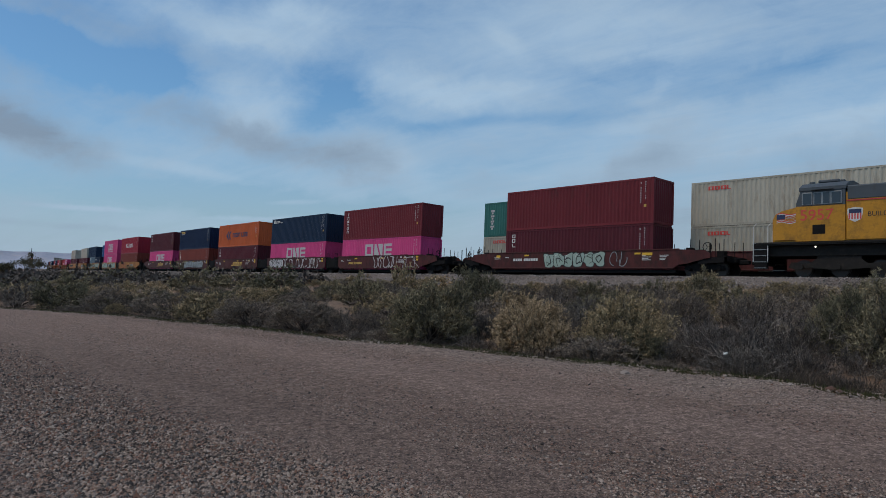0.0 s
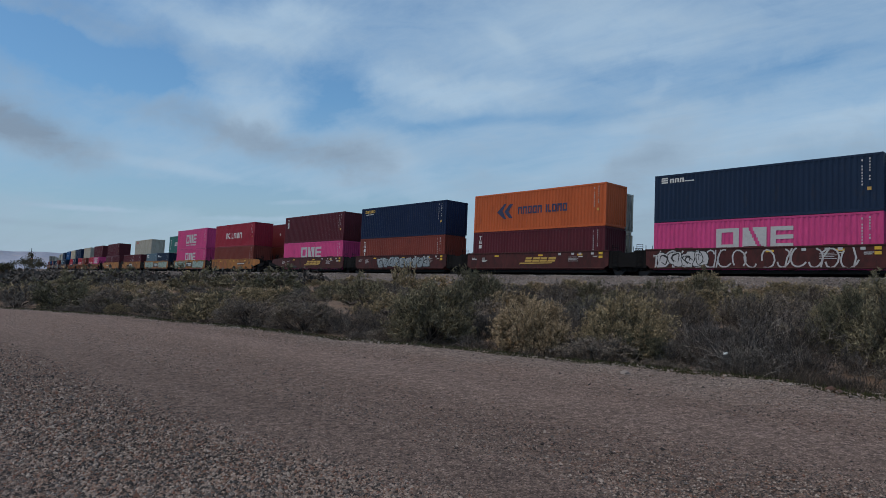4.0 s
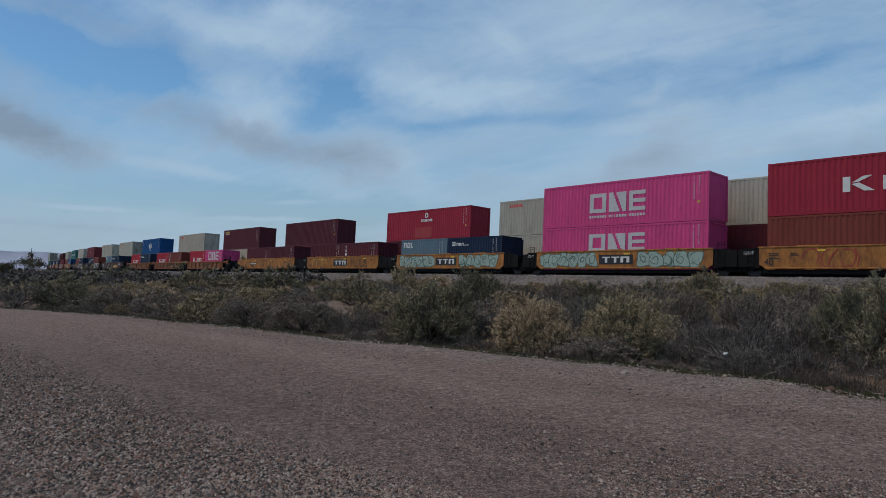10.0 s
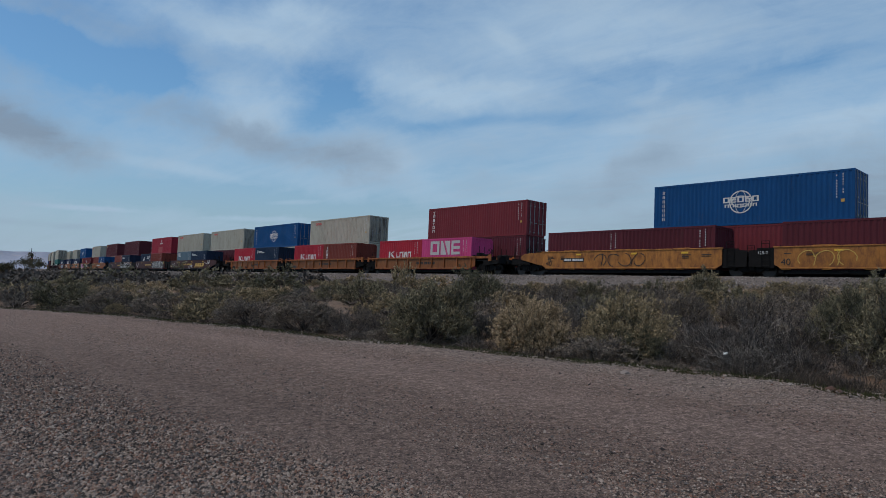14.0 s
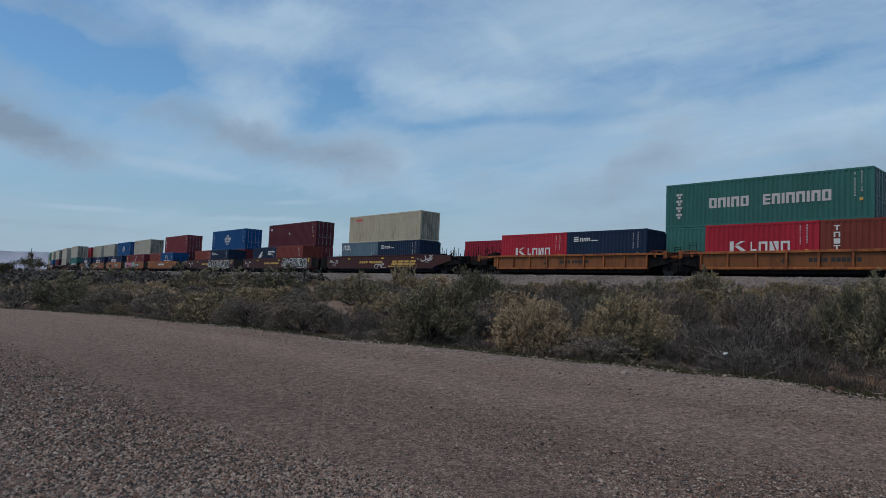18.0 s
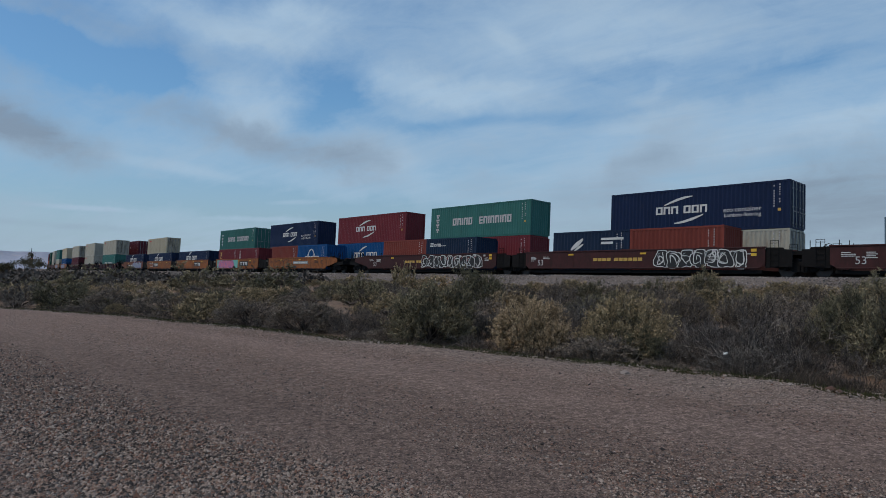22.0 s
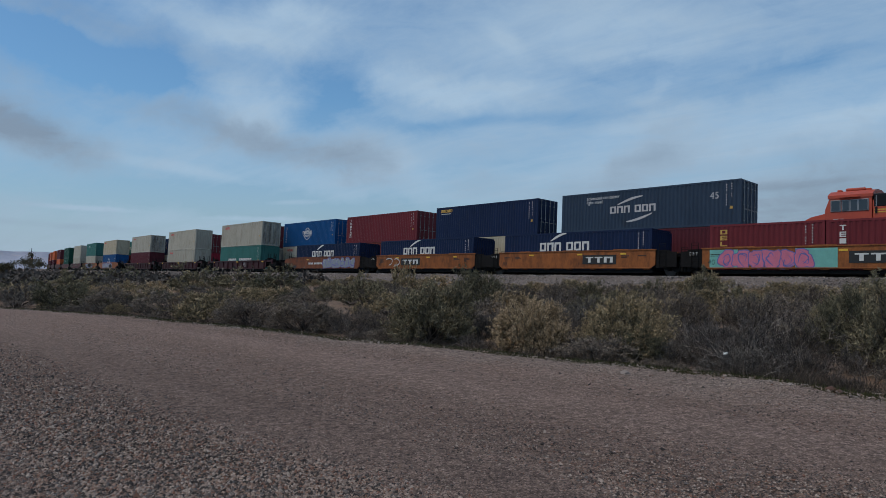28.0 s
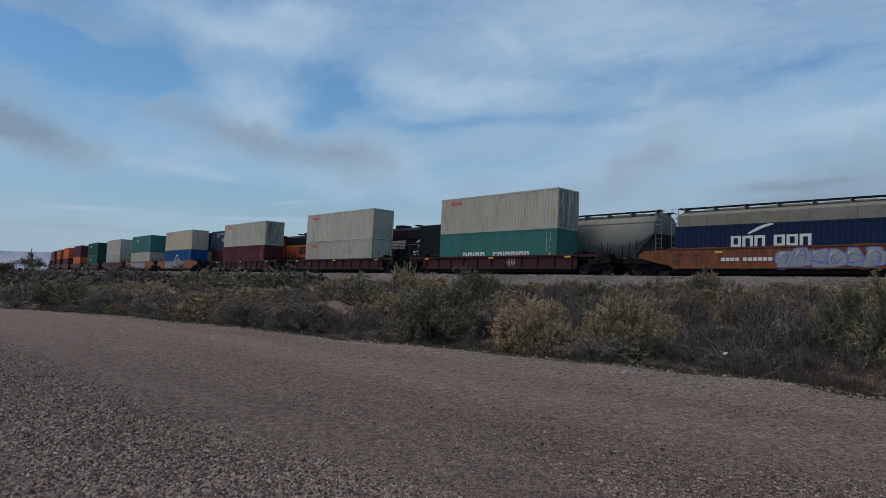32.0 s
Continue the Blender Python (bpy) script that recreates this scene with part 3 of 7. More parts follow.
def container_meshes(length, height):
    key = (length, height)
    if key in MESHES:
        return MESHES[key]
    h, w = length / 2, 1.219
    kit = {}
    kit["wall"] = mesh_of(wave_wall(length - 0.28, 0.15, height - 0.11), "side_wall")
    kit["front"] = mesh_of(wave_wall(2 * w - 0.26, 0.16, height - 0.12, 0.25, 0.04), "end_wall")
    bm = bmesh.new()
    for y in (-w, w - 0.07):
        add_box(bm, -h + 0.14, h - 0.14, y + 0.002, y + 0.068, 0.005, 0.16)
        add_box(bm, -h + 0.14, h - 0.14, y + 0.002, y + 0.068, height - 0.12, height - 0.01)
    for x in (-h, h - 0.15):
        add_box(bm, x + 0.01, x + 0.14, -w + 0.17, w - 0.17, 0.01, 0.17)
        add_box(bm, x + 0.01, x + 0.14, -w + 0.17, w - 0.17, height - 0.13, height - 0.01)
        for y in (-w, w - 0.17):
            add_box(bm, x + 0.004, x + 0.146, y + 0.004, y + 0.166, 0.12, height - 0.12)
    kit["frame"] = mesh_of(bm, "frame")
    kit["casting"] = mesh_of(boxes((-0.089, 0.089, -0.081, 0.081, -0.06, 0.06), bevel=0.012), "corner_casting")
    bm = bmesh.new()
    n = round(length / 0.55)
    rows = []
    for i in range(n * 2 + 1):
        x = -h + 0.15 + (length - 0.3) * i / (n * 2)
        z = height - 0.02 - (0.02 if i % 2 else 0.0)
        rows.append((bm.verts.new((x, -w + 0.06, z)), bm.verts.new((x, w - 0.06, z))))
    for a, b in zip(rows, rows[1:]):
        bm.faces.new((a[0], b[0], b[1], a[1]))
    kit["roof"] = mesh_of(bm, "roof")
    kit["floor"] = mesh_of(boxes((-h + 0.1, h - 0.1, -w + 0.08, w - 0.08, 0.06, 0.15)), "floor")
    bm = bmesh.new()
    add_box(bm, -0.02, 0.02, -0.52, 0.52, 0.2, height - 0.16)
    for z in (0.62, 1.25, 1.85):
        add_box(bm, 0.02, 0.035, -0.46, 0.46, z - 0.22, z + 0.16)
    kit["door"] = mesh_of(bm, "door")
    bm = bmesh.new()
    add_rod(bm, (0.07, 0, 0.1), (0.07, 0, height - 0.06), 0.022, 6)
    for z in (0.3, 1.3, height - 0.5):
        add_box(bm, 0.035, 0.1, -0.05, 0.05, z - 0.04, z + 0.04)
    add_box(bm, 0.07, 0.1, -0.02, 0.34, 1.02, 1.06)
    kit["bar"] = mesh_of(bm, "locking_bar")
    MESHES[key] = kit
    return kit


NAMES = {"red": "oxide red", "maroon": "dark maroon", "brick": "brick red", "crimson": "crimson", "scarlet": "bright red", "pink": "magenta pink",
         "navy": "navy blue", "ink": "dark blue", "blue": "bright blue", "slate": "slate grey", "white": "weathered off-white", "cream": "cream",
         "green": "sea green", "forest": "dark green", "orange": "orange", "slatenavy": "faded navy"}


WELL_TOP = [0.0]
STAINED_DOOR = {"white": paint("stained_off_white_door_paint", (0.40, 0.365, 0.295), (0.085, 0.066, 0.052), 0.6),
                "cream": paint("stained_cream_door_paint", (0.44, 0.375, 0.27), (0.085, 0.066, 0.052), 0.6)}


def container(colour, feet, height=2.896, doors=False, mark="", stands="on a lower container"):
    length = {20: 6.06, 40: 12.19, 45: 13.72}[feet]
    kit = container_meshes(length, height)
    paint_ = BOX[colour]
    top = new("shipping_container")
    end = " with barred doors" if doors else ""
    tagged(top, f"{NAMES[colour]} {feet}-foot steel container{end} {stands}", "shipping container", "containers of the freight trains")
    h, w = length / 2, 1.219
    share("side_wall", kit["wall"], paint_, top, pose(0, -w + 0.004, 0))
    share("side_wall", kit["wall"], paint_, top, pose(0, w - 0.004, 0, 0, 0, 180))
    share("end_wall", kit["front"], paint_, top, pose(-h + 0.03, 0, 0, 0, 0, -90))
    share("roof", kit["roof"], paint_, top)
    share("frame", kit["frame"], paint_, top)
    share("floor", kit["floor"], STEEL_BLACK, top)
    if doors:
        for y in (-0.53, 0.53):
            d = share("door", kit["door"], STAINED_DOOR.get(colour, paint_), top, pose(h - 0.05, y, 0))
            for k in (-0.28, 0.22):
                share("locking_bar", kit["bar"], GALV, d, pose(0, k, 0), "galvanised locking bar")
    else:
        share("end_wall", kit["front"], paint_, top, pose(h - 0.03, 0, 0, 0, 0, 90))
    for x in (-h + 0.089, h - 0.089):
        for y in (-w + 0.081, w - 0.081):
            for z in (0.06, height - 0.06) if y < 0 else (height - 0.06,) if stands != "in a well car" else ():
                share("corner_casting", kit["casting"], paint_, top, pose(x, y, z))
    WELL_TOP[0] = 1.42 if stands == "in a well car" else 0.0
    if mark:
        MARKS[mark](top, length, height)
    return top


# -- markings: plain shapes lying 4 mm proud of the near wall --
SPLIT = ("block_marking", "number_marking", "small_marking_line", "stencilled_marking", "reflector", "emblem")


def flat(name, rects, colour, parent, y=-1.2195, polys=(), label=""):
    """Rectangles (x0, x1, z0, z1) and outlines of (x, z), as thin raised paint."""
    groups, reach = [[]], -1e9
    for r in sorted(rects):
        # words and signs that stand apart are parts of their own
        if name in SPLIT and r[0] > reach + (0.04 if name == "emblem" else 0.13) and groups[-1]:
            groups.append([])
        groups[-1].append(r)
        reach = max(reach, r[1])
    groups = [(g, ()) for g in groups if g]
    if polys:
        groups = groups + [((), polys)] if name in SPLIT or not groups else [(groups[0][0], polys)]
    ob = None
    for g, shapes in groups:
        bm = bmesh.new()
        for x0, x1, z0, z1 in g:
            add_face(bm, ((x0, z0), (x1, z0), (x1, z1), (x0, z1)), y)
        for poly in shapes:
            add_face(bm, poly, y)
        ob = part("emblem" if shapes and name in SPLIT else name, bm, MARK[colour], parent, label)
    return ob


def add_face(bm, pts, y):
    vs = [bm.verts.new((x, y, z)) for x, z in pts]
    f_ = bm.faces.new(vs)
    f_.normal_update()
    if f_.normal.y > 0:
        f_.normal_flip()


def ring(cx, cz, r0, r1, n=20, sx=1.0):
    """A flat ring as quads."""
    out = []
    for i in range(n):
        a, b = 2 * math.pi * i / n, 2 * math.pi * (i + 1) / n
        out.append([(cx + sx * r * math.cos(q), cz + r * math.sin(q)) for r, q in ((r0, a), (r1, a), (r1, b), (r0, b))])
    return out


def sweep(pts, width, taper=True):
    """A brush stroke along points."""
    out = []
    n = len(pts)
    def side(i):
        a, b = pts[max(0, i - 1)], pts[min(n - 1, i + 1)]
        dx, dz = b[0] - a[0], b[1] - a[1]
        l = math.hypot(dx, dz) or 1
        k = width / 2 * (math.sin(math.pi * (0.12 + 0.76 * i / (n - 1))) if taper else 1)
        return (-dz / l * k, dx / l * k)
    for i in range(n - 1):
        s0, s1 = side(i), side(i + 1)
        a, b = pts[i], pts[i + 1]
        out.append([(a[0] - s0[0], a[1] - s0[1]), (b[0] - s1[0], b[1] - s1[1]), (b[0] + s1[0], b[1] + s1[1]), (a[0] + s0[0], a[1] + s0[1])])
    return out


def blocks(x0, x1, z0, z1, shapes, gap=0.12, bar=0.26):
    """A row of plain blocks in the rhythm of a word mark: o open frame, i bar, n, e, q notched blocks, b solid."""
    rects = []
    units = {"r": 0.9, "i": 0.35, "b": 1.0, "o": 1.0, "n": 1.0, "e": 0.9, "q": 1.0, "t": 0.9, "l": 0.7, " ": 0.5, "v": 1.0}
    total = sum(units[c] for c in shapes) + gap * (len(shapes) - 1)
    k = (x1 - x0) / total
    x, h = x0, z1 - z0
    for c in shapes:
        w = units[c] * k
        t, th = bar * w, 0.2 * h
        if c == "o":
            rects += [(x, x + t, z0, z1), (x + w - t, x + w, z0, z1), (x + t, x + w - t, z0, z0 + th), (x + t, x + w - t, z1 - th, z1)]
        elif c == "n":
            rects += [(x, x + t, z0, z1), (x + w - t, x + w, z0, z1), (x + t, x + w - t, z1 - 1.2 * th, z1)]
        elif c == "q":
            # a solid block with a slanting slit
            for strip in range(6):
                za, zb, cut = z0 + h * strip / 6, z0 + h * (strip + 1) / 6, x + w * (0.78 - 0.07 * strip)
                rects += [(x, cut - 0.17 * w, za, zb), (cut, x + w, za, zb)]
        elif c == "e":
            rects += [(x, x + t, z0, z1)] + [(x + t, x + w, z0 + q * h, z0 + q * h + th) for q in (0, 0.4, 0.8)]
        elif c == "t":
            rects += [(x, x + w, z1 - th, z1), (x + w / 2 - t / 2, x + w / 2 + t / 2, z0, z1 - th)]
        elif c == "l":
            rects += [(x, x + t, z0, z1), (x + t, x + w, z0, z0 + th)]
        elif c != " ":
            rects.append((x, x + w, z0, z1))
        x += w + gap * k
    return rects


def slanted(x0, x1, z0, z1, n=4):
    """A bold slanting emblem: pairs of leaning bars over a tapered underline."""
    w, h, out = (x1 - x0) / n, z1 - z0, []
    for i in range(n):
        a = x0 + w * i
        for lo, hi, cut in ((0.0, 0.42, 0.92), (0.54, 1.0, 0.80 + 0.12 * (i % 2))):
            p, q = a + 0.45 * h * lo, a + 0.45 * h * hi
            out.append([(p, z0 + lo * h), (p + cut * w, z0 + lo * h), (q + cut * w, z0 + hi * h), (q, z0 + hi * h)])
    out.append([(x0 - 0.5, z0 - 0.16), (x1 - 0.3, z0 - 0.12), (x1 - 0.25, z0 - 0.06), (x0 - 0.42, z0 - 0.06)])
    return out


def codes(top, length, height):
    """The small stencilled code columns and data lines near the end of the side."""
    rng = random.Random(int(length * 100))
    h = length / 2
    rects = []
    for col, (z0, z1) in ((h - 0.95, (height * 0.45, height * 0.9)), (h - 0.62, (height * 0.55, height * 0.92))):
        z = z1
        while z > z0:
            s = rng.uniform(0.06, 0.1)
            if rng.random() < 0.8:
                rects.append((col, col + 0.065, z - s, z))
            z -= s + 0.07
    tagged(flat("stencilling", rects, "grey", top), kind="stuff")
    flat("warning_label", [(h - 0.70, h - 0.52, height * 0.36, height * 0.42)], "gold", top)


def column_mark(word, colour="white", wide=0.30):
    def go(top, length, height):
        x = -length / 2 + 0.62
        rects = []
        step = 0.34
        for i, c in enumerate(word):
            z = height - 0.30 - i * step
            rects += blocks(x, x + wide, z - 0.26, z, c, 0)
        flat("column_marking", rects, colour, top)
        codes(top, length, height)
    return go


def mark_square(top, length, height):
    big = length > 8
    x0, x1 = (-length * 0.178, length * 0.163) if big else (-1.9, 1.7)
    z0, z1 = (height * 0.30, height * 0.74) if big else (0.85, 2.0)
    if WELL_TOP[0]:
        z0, z1 = 1.22, 2.36
    flat("block_marking", blocks(x0, x1, z0, z1, "oqe", 0.16, 0.24), "grey", top)
    if not WELL_TOP[0]:
        flat("small_marking_line", blocks(x0, x1, height * 0.18, height * 0.235, "beobnbe belbobo nbebnb", 0.3, 0.5), "grey", top)
    codes(top, length, height)


def mark_serif(top, length, height):
    big = length > 8
    x0, x1 = (-length * 0.20, length * 0.20) if big else (-1.6, 1.6)
    z0, z1 = (height * 0.36, height * 0.60) if big else (1.06, 1.56)
    w = x1 - x0
    up = z1 + 0.10 * (z1 - z0)
    flat("block_marking", blocks(x0 + 0.36 * w, x1, z0, z1, "lnqn", 0.24, 0.25), "white", top,
         polys=[[(x0, z0), (x0 + 0.07 * w, z0), (x0 + 0.07 * w, up), (x0, up)],
                [(x0 + 0.08 * w, (z0 + up) / 2), (x0 + 0.2 * w, z0), (x0 + 0.29 * w, z0), (x0 + 0.15 * w, (z0 + up) / 2 + 0.05)],
                [(x0 + 0.08 * w, (z0 + up) / 2 + 0.06), (x0 + 0.15 * w, (z0 + up) / 2 + 0.1), (x0 + 0.27 * w, up), (x0 + 0.19 * w, up)]])
    codes(top, length, height)


def mark_swoosh(low=False, colour="white", words=()):
    def go(top, length, height):
        c = -0.63 if low else -0.8
        z0, z1 = (1.31, 1.91) if low else (height * 0.43, height * 0.605)
        arc = [(c - 1.15 + (1.35 if low else 2.0) * i / 9, z1 + 0.10 + 0.50 * math.sin(i / 9 * 1.45)) for i in range(10)]
        under = [(c + 1.6 - 2.0 * i / 9, z0 - 0.14 - 0.50 * math.sin(i / 9 * 1.45)) for i in range(10)]
        polys = sweep(arc, 0.17)
        if not low:
            flat("emblem", [], colour, top, polys=sweep(under, 0.17))
        flat("block_marking", blocks(c - (2.1 if low else 1.75), c + (2.1 if low else 1.85), z0, z1, "onn oon", 0.14, 0.29), colour, top, polys=polys)
        if length > 13:
            lettering("45", 0.62, MARK["grey"], top, pose(length / 2 - 2.0, -1.2235, 1.75, 90), "size_number")
        for text, x, z, size in words:
            lettering(text, size, MARK["white"], top, pose(x, -1.2235, z, 90))
        codes(top, length, height)
    return go


def mark_globe(top, length, height):
    cx, cz = (-0.2, height * 0.5)
    r = height * 0.25
    polys = ring(cx, cz, r - 0.07, r) + ring(cx, cz, r - 0.05, r, 20, 0.5) + ring(cx, cz + 0.02, r * 0.45, r * 0.52, 16, 1.6)
    flat("emblem", [], "white", top, polys=polys)
    flat("block_marking", blocks(cx - 1.1, cx + 1.1, cz - 0.02, cz + 0.33, "oeoeo", 0.16, 0.27) + blocks(cx - 1.0, cx + 1.0, cz - 0.32, cz - 0.12, "nninniin", 0.2, 0.27),
         "white", top, y=-1.2235)
    flat("column_marking", [(-length / 2 + 0.62 + dx, -length / 2 + 0.68 + dx, height - 0.58 - i * 0.30, height - 0.38 - i * 0.30) for i in range(7) for dx in (0, 0.11)], "grey", top)
    codes(top, length, height)


def mark_globe_small(top, length, height):
    polys = ring(-0.1, 1.55, 0.52, 0.62, 18) + sweep([(-0.95 + 0.19 * i, 1.35 + 0.75 * math.sin(0.35 * i)) for i in range(10)], 0.13)
    flat("block_marking", blocks(-1.3, 1.5, 0.95, 1.4, "obebo", 0.16, 0.28), "white", top, polys=polys)
    codes(top, length, height)


def mark_wide(top, length, height):
    z0, z1 = height * 0.40, height * 0.62
    flat("block_marking", blocks(-3.1, -0.6, z0, z1, "onino", 0.18, 0.34) + blocks(0.25, 4.0, z0, z1, "eninnino", 0.18, 0.34), "grey", top)
    flat("column_marking", [(-length / 2 + 0.75 + dx, -length / 2 + 0.95 + dx, height - 0.8 - i * 0.44 + dz, height - 0.64 - i * 0.44 + dz)
                            for i in range(4) for dx, dz in ((0, 0), (0.22, 0), (0.1, -0.19))], "grey", top)
    codes(top, length, height)


def mark_low_wide(top, length, height):
    flat("block_marking", blocks(-3.3, -0.9, 0.65, 1.35, "onino", 0.18, 0.34) + blocks(0.0, 3.6, 0.65, 1.35, "eninnino", 0.18, 0.34), "white", top)
    codes(top, length, height)


def mark_corner(colour):
    def go(top, length, height):
        x = -length / 2 + 1.15
        flat("block_marking", blocks(x, x + 1.45, height * 0.80, height * 0.885, "oool", 0.14, 0.34), colour, top)
        codes(top, length, height)
    return go


def mark_flagline(top, length, height):
    x = -length / 2 + (0.45 if length > 8 else 0.55)
    z = height * (0.82 if length > 8 else 0.735)
    k = 1.0 if length > 8 else 0.92
    flat("small_emblem", [(x, x + 0.42 * k, z + q * k, z + (q + 0.09) * k) for q in (0, 0.13, 0.26)], "white", top)
    flat("block_marking", blocks(x + 0.55 * k, x + 1.45 * k, z, z + 0.26 * k, "nnn", 0.2, 0.36) + [(x + 1.5 * k, x + 2.1 * k, z + 0.02, z + 0.08)], "white", top)
    if length < 8:
        flat("label_plate", [(x + 0.1, x + 0.75, 0.62, 0.98)], "yellow", top)
    codes(top, length, height)


def mark_diamond(top, length, height):
    flat("small_emblem", [(-length / 2 + 0.6, -length / 2 + 1.0, height - 0.75, height - 0.5)], "grey", top,
         polys=[[(-0.6, height * 0.55), (-0.4, height * 0.48), (-0.2, height * 0.55), (-0.4, height * 0.62)]])
    codes(top, length, height)


def mark_bird(top, length, height):
    flat("emblem", blocks(-2.0, -0.1, 1.0, 1.22, "bbbbbb", 0.2), "white", top, polys=sweep([(-1.5 + 0.12 * i, 1.35 + 0.09 * i) for i in range(9)], 0.3)
         + sweep([(-1.2 + 0.1 * i, 1.3 + 0.06 * i) for i in range(8)], 0.16))
    flat("small_marking_line", [(0.9, 2.6, 1.95, 2.1), (0.9, 1.8, 1.68, 1.84)], "white", top)
    codes(top, length, height)


def mark_box_word(top, length, height):
    flat("block_marking", blocks(-2.7, -1.4, 1.88, 2.34, "nol", 0.3, 0.3), "white", top)
    codes(top, length, height)


def mark_lion(top, length, height):
    x = -length * 0.30
    z = height * 0.5
    flat("emblem", [], "navy", top, polys=[[(x, z), (x + 0.75, z + 0.62), (x + 0.95, z + 0.62), (x + 0.55, z + 0.1), (x + 0.95, z - 0.55), (x + 0.75, z - 0.55)],
         [(x + 0.75, z), (x + 1.25, z + 0.55), (x + 1.6, z + 0.55), (x + 1.15, z), (x + 1.6, z - 0.5), (x + 1.25, z - 0.5)]])
    flat("block_marking", blocks(x + 2.1, x + 6.6, z - 0.26, z + 0.30, "nnoon ilono", 0.2, 0.3), "navy", top)
    codes(top, length, height)


def mark_star(top, length, height):
    flat("emblem", blocks(-0.7, 0.9, height * 0.60, height * 0.68, "bobbobb", 0.3), "white", top, polys=ring(0.05, height * 0.80, 0.12, 0.26, 10))
    flat("faded_patch", [(-1.6, 0.9, 0.2, height * 0.42)], "blood", top)
    codes(top, length, height)


def mark_corner_word(top, length, height):
    x = -length / 2 + 0.6
    flat("block_marking", blocks(x, x + 1.55, height * 0.83, height * 0.92, "obobo", 0.16, 0.34), "gold", top)
    flat("small_marking_line", [(x + 0.1, x + 1.4, height * 0.77, height * 0.79)], "white", top)
    codes(top, length, height)


def lettering(text, size, material, parent, m, name="lettering"):
    cu = bpy.data.curves.new(name, "FONT")
    cu.body, cu.size = text, size
    ob = bpy.data.objects.new(name, cu)
    scene.collection.objects.link(ob)
    bpy.context.view_layer.update()
    me = bpy.data.meshes.new_from_object(ob.evaluated_get(bpy.context.evaluated_depsgraph_get()))
    bpy.data.objects.remove(ob)
    me.materials.clear()
    me.materials.append(material)
    out = new(name, me)
    out.parent = parent
    out.matrix_basis = m
    return out


ECO = (("eco container", 2.1, 1.15, 0.42), ("bamboo flooring", 2.15, 0.83, 0.34))
LIGHT = (("advanced container", -4.6, 2.35, 0.36), ("light steel", -4.6, 2.05, 0.36))
MARKS = {"square": mark_square, "serif": mark_serif, "swoosh": mark_swoosh(), "swoosh_low": mark_swoosh(True), "eco": mark_swoosh(False, "white", ECO),
         "light": mark_swoosh(False, "grey", LIGHT), "globe": mark_globe, "globe_small": mark_globe_small, "wide": mark_wide, "low_wide": mark_low_wide,
         "corner_red": mark_corner("red"), "flagline": mark_flagline, "diamond": mark_diamond, "bird": mark_bird, "box_word": mark_box_word,
         "lion": mark_lion, "star": mark_star, "corner_word": mark_corner_word, "column6": column_mark("tniton"), "column3": column_mark("tex".replace("x", "b")),
         "column3w": column_mark("ool"), "column4": column_mark("tnit", "white", 0.26), "plain": codes, "column_b": column_mark("beb", "white", 0.4), "column_gold": column_mark("oel", "gold", 0.40)}


# ---- well cars ----
def truck_meshes():
    if "truck" in MESHES:
        return MESHES["truck"]
    kit = {}
    out = [(-1.25, 0.42), (-1.1, 0.62), (-0.75, 0.66), (-0.5, 0.78), (0.5, 0.78), (0.75, 0.66), (1.1, 0.62), (1.25, 0.42), (1.0, 0.36), (0.75, 0.44),
           (0.5, 0.26), (-0.5, 0.26), (-0.75, 0.44), (-1.0, 0.36)]
    bm = bmesh.new()
    add_prism(bm, out, -0.07, 0.07)
    for x in (-0.89, 0.89):
        add_rod(bm, (x, -0.14, 0.46), (x, 0.1, 0.46), 0.13, 10)
    for x in (-0.2, 0, 0.2):
        add_rod(bm, (x, -0.06, 0.3), (x, -0.06, 0.62), 0.08, 8)
    kit["frame"] = mesh_of(bm, "side_frame")
    bm = bmesh.new()
    for y, r in ((-0.06, 0.46), (0.03, 0.42)):
        bmesh.ops.create_cone(bm, cap_ends=True, segments=24, radius1=r, radius2=r, depth=0.08, matrix=Matrix.Translation((0, y * 0.9, 0)) @ Euler((radians(90), 0, 0)).to_matrix().to_4x4())
    kit["wheel"] = mesh_of(bm, "wheel")
    bm = bmesh.new()
    add_rod(bm, (0, -0.75, 0), (0, 0.75, 0), 0.08, 8)
    kit["axle"] = mesh_of(bm, "axle")
    kit["bolster"] = mesh_of(boxes((-0.28, 0.28, -1.1, 1.1, 0.55, 0.82), bevel=0.04), "bolster")
    MESHES["truck"] = kit
    return kit


def truck(parent, x):
    kit = truck_meshes()
    b = share("bolster", kit["bolster"], STEEL_BLACK, parent, pose(x, 0, 0))
    for y in (-1.0, 1.0):
        share("side_frame", kit["frame"], STEEL_BLACK, b, pose(0, y, 0, 0, 0, 0 if y < 0 else 180))
    for wx in (-0.89, 0.89):
        share("axle", kit["axle"], STEEL_BLACK, b, pose(wx, 0, 0.42))
        for y in (-0.76, 0.76):
            share("wheel", kit["wheel"], WHEEL_STEEL, b, pose(wx, y, 0.42, 0, 0, 180 if y < 0 else 0))


WELLS = {}


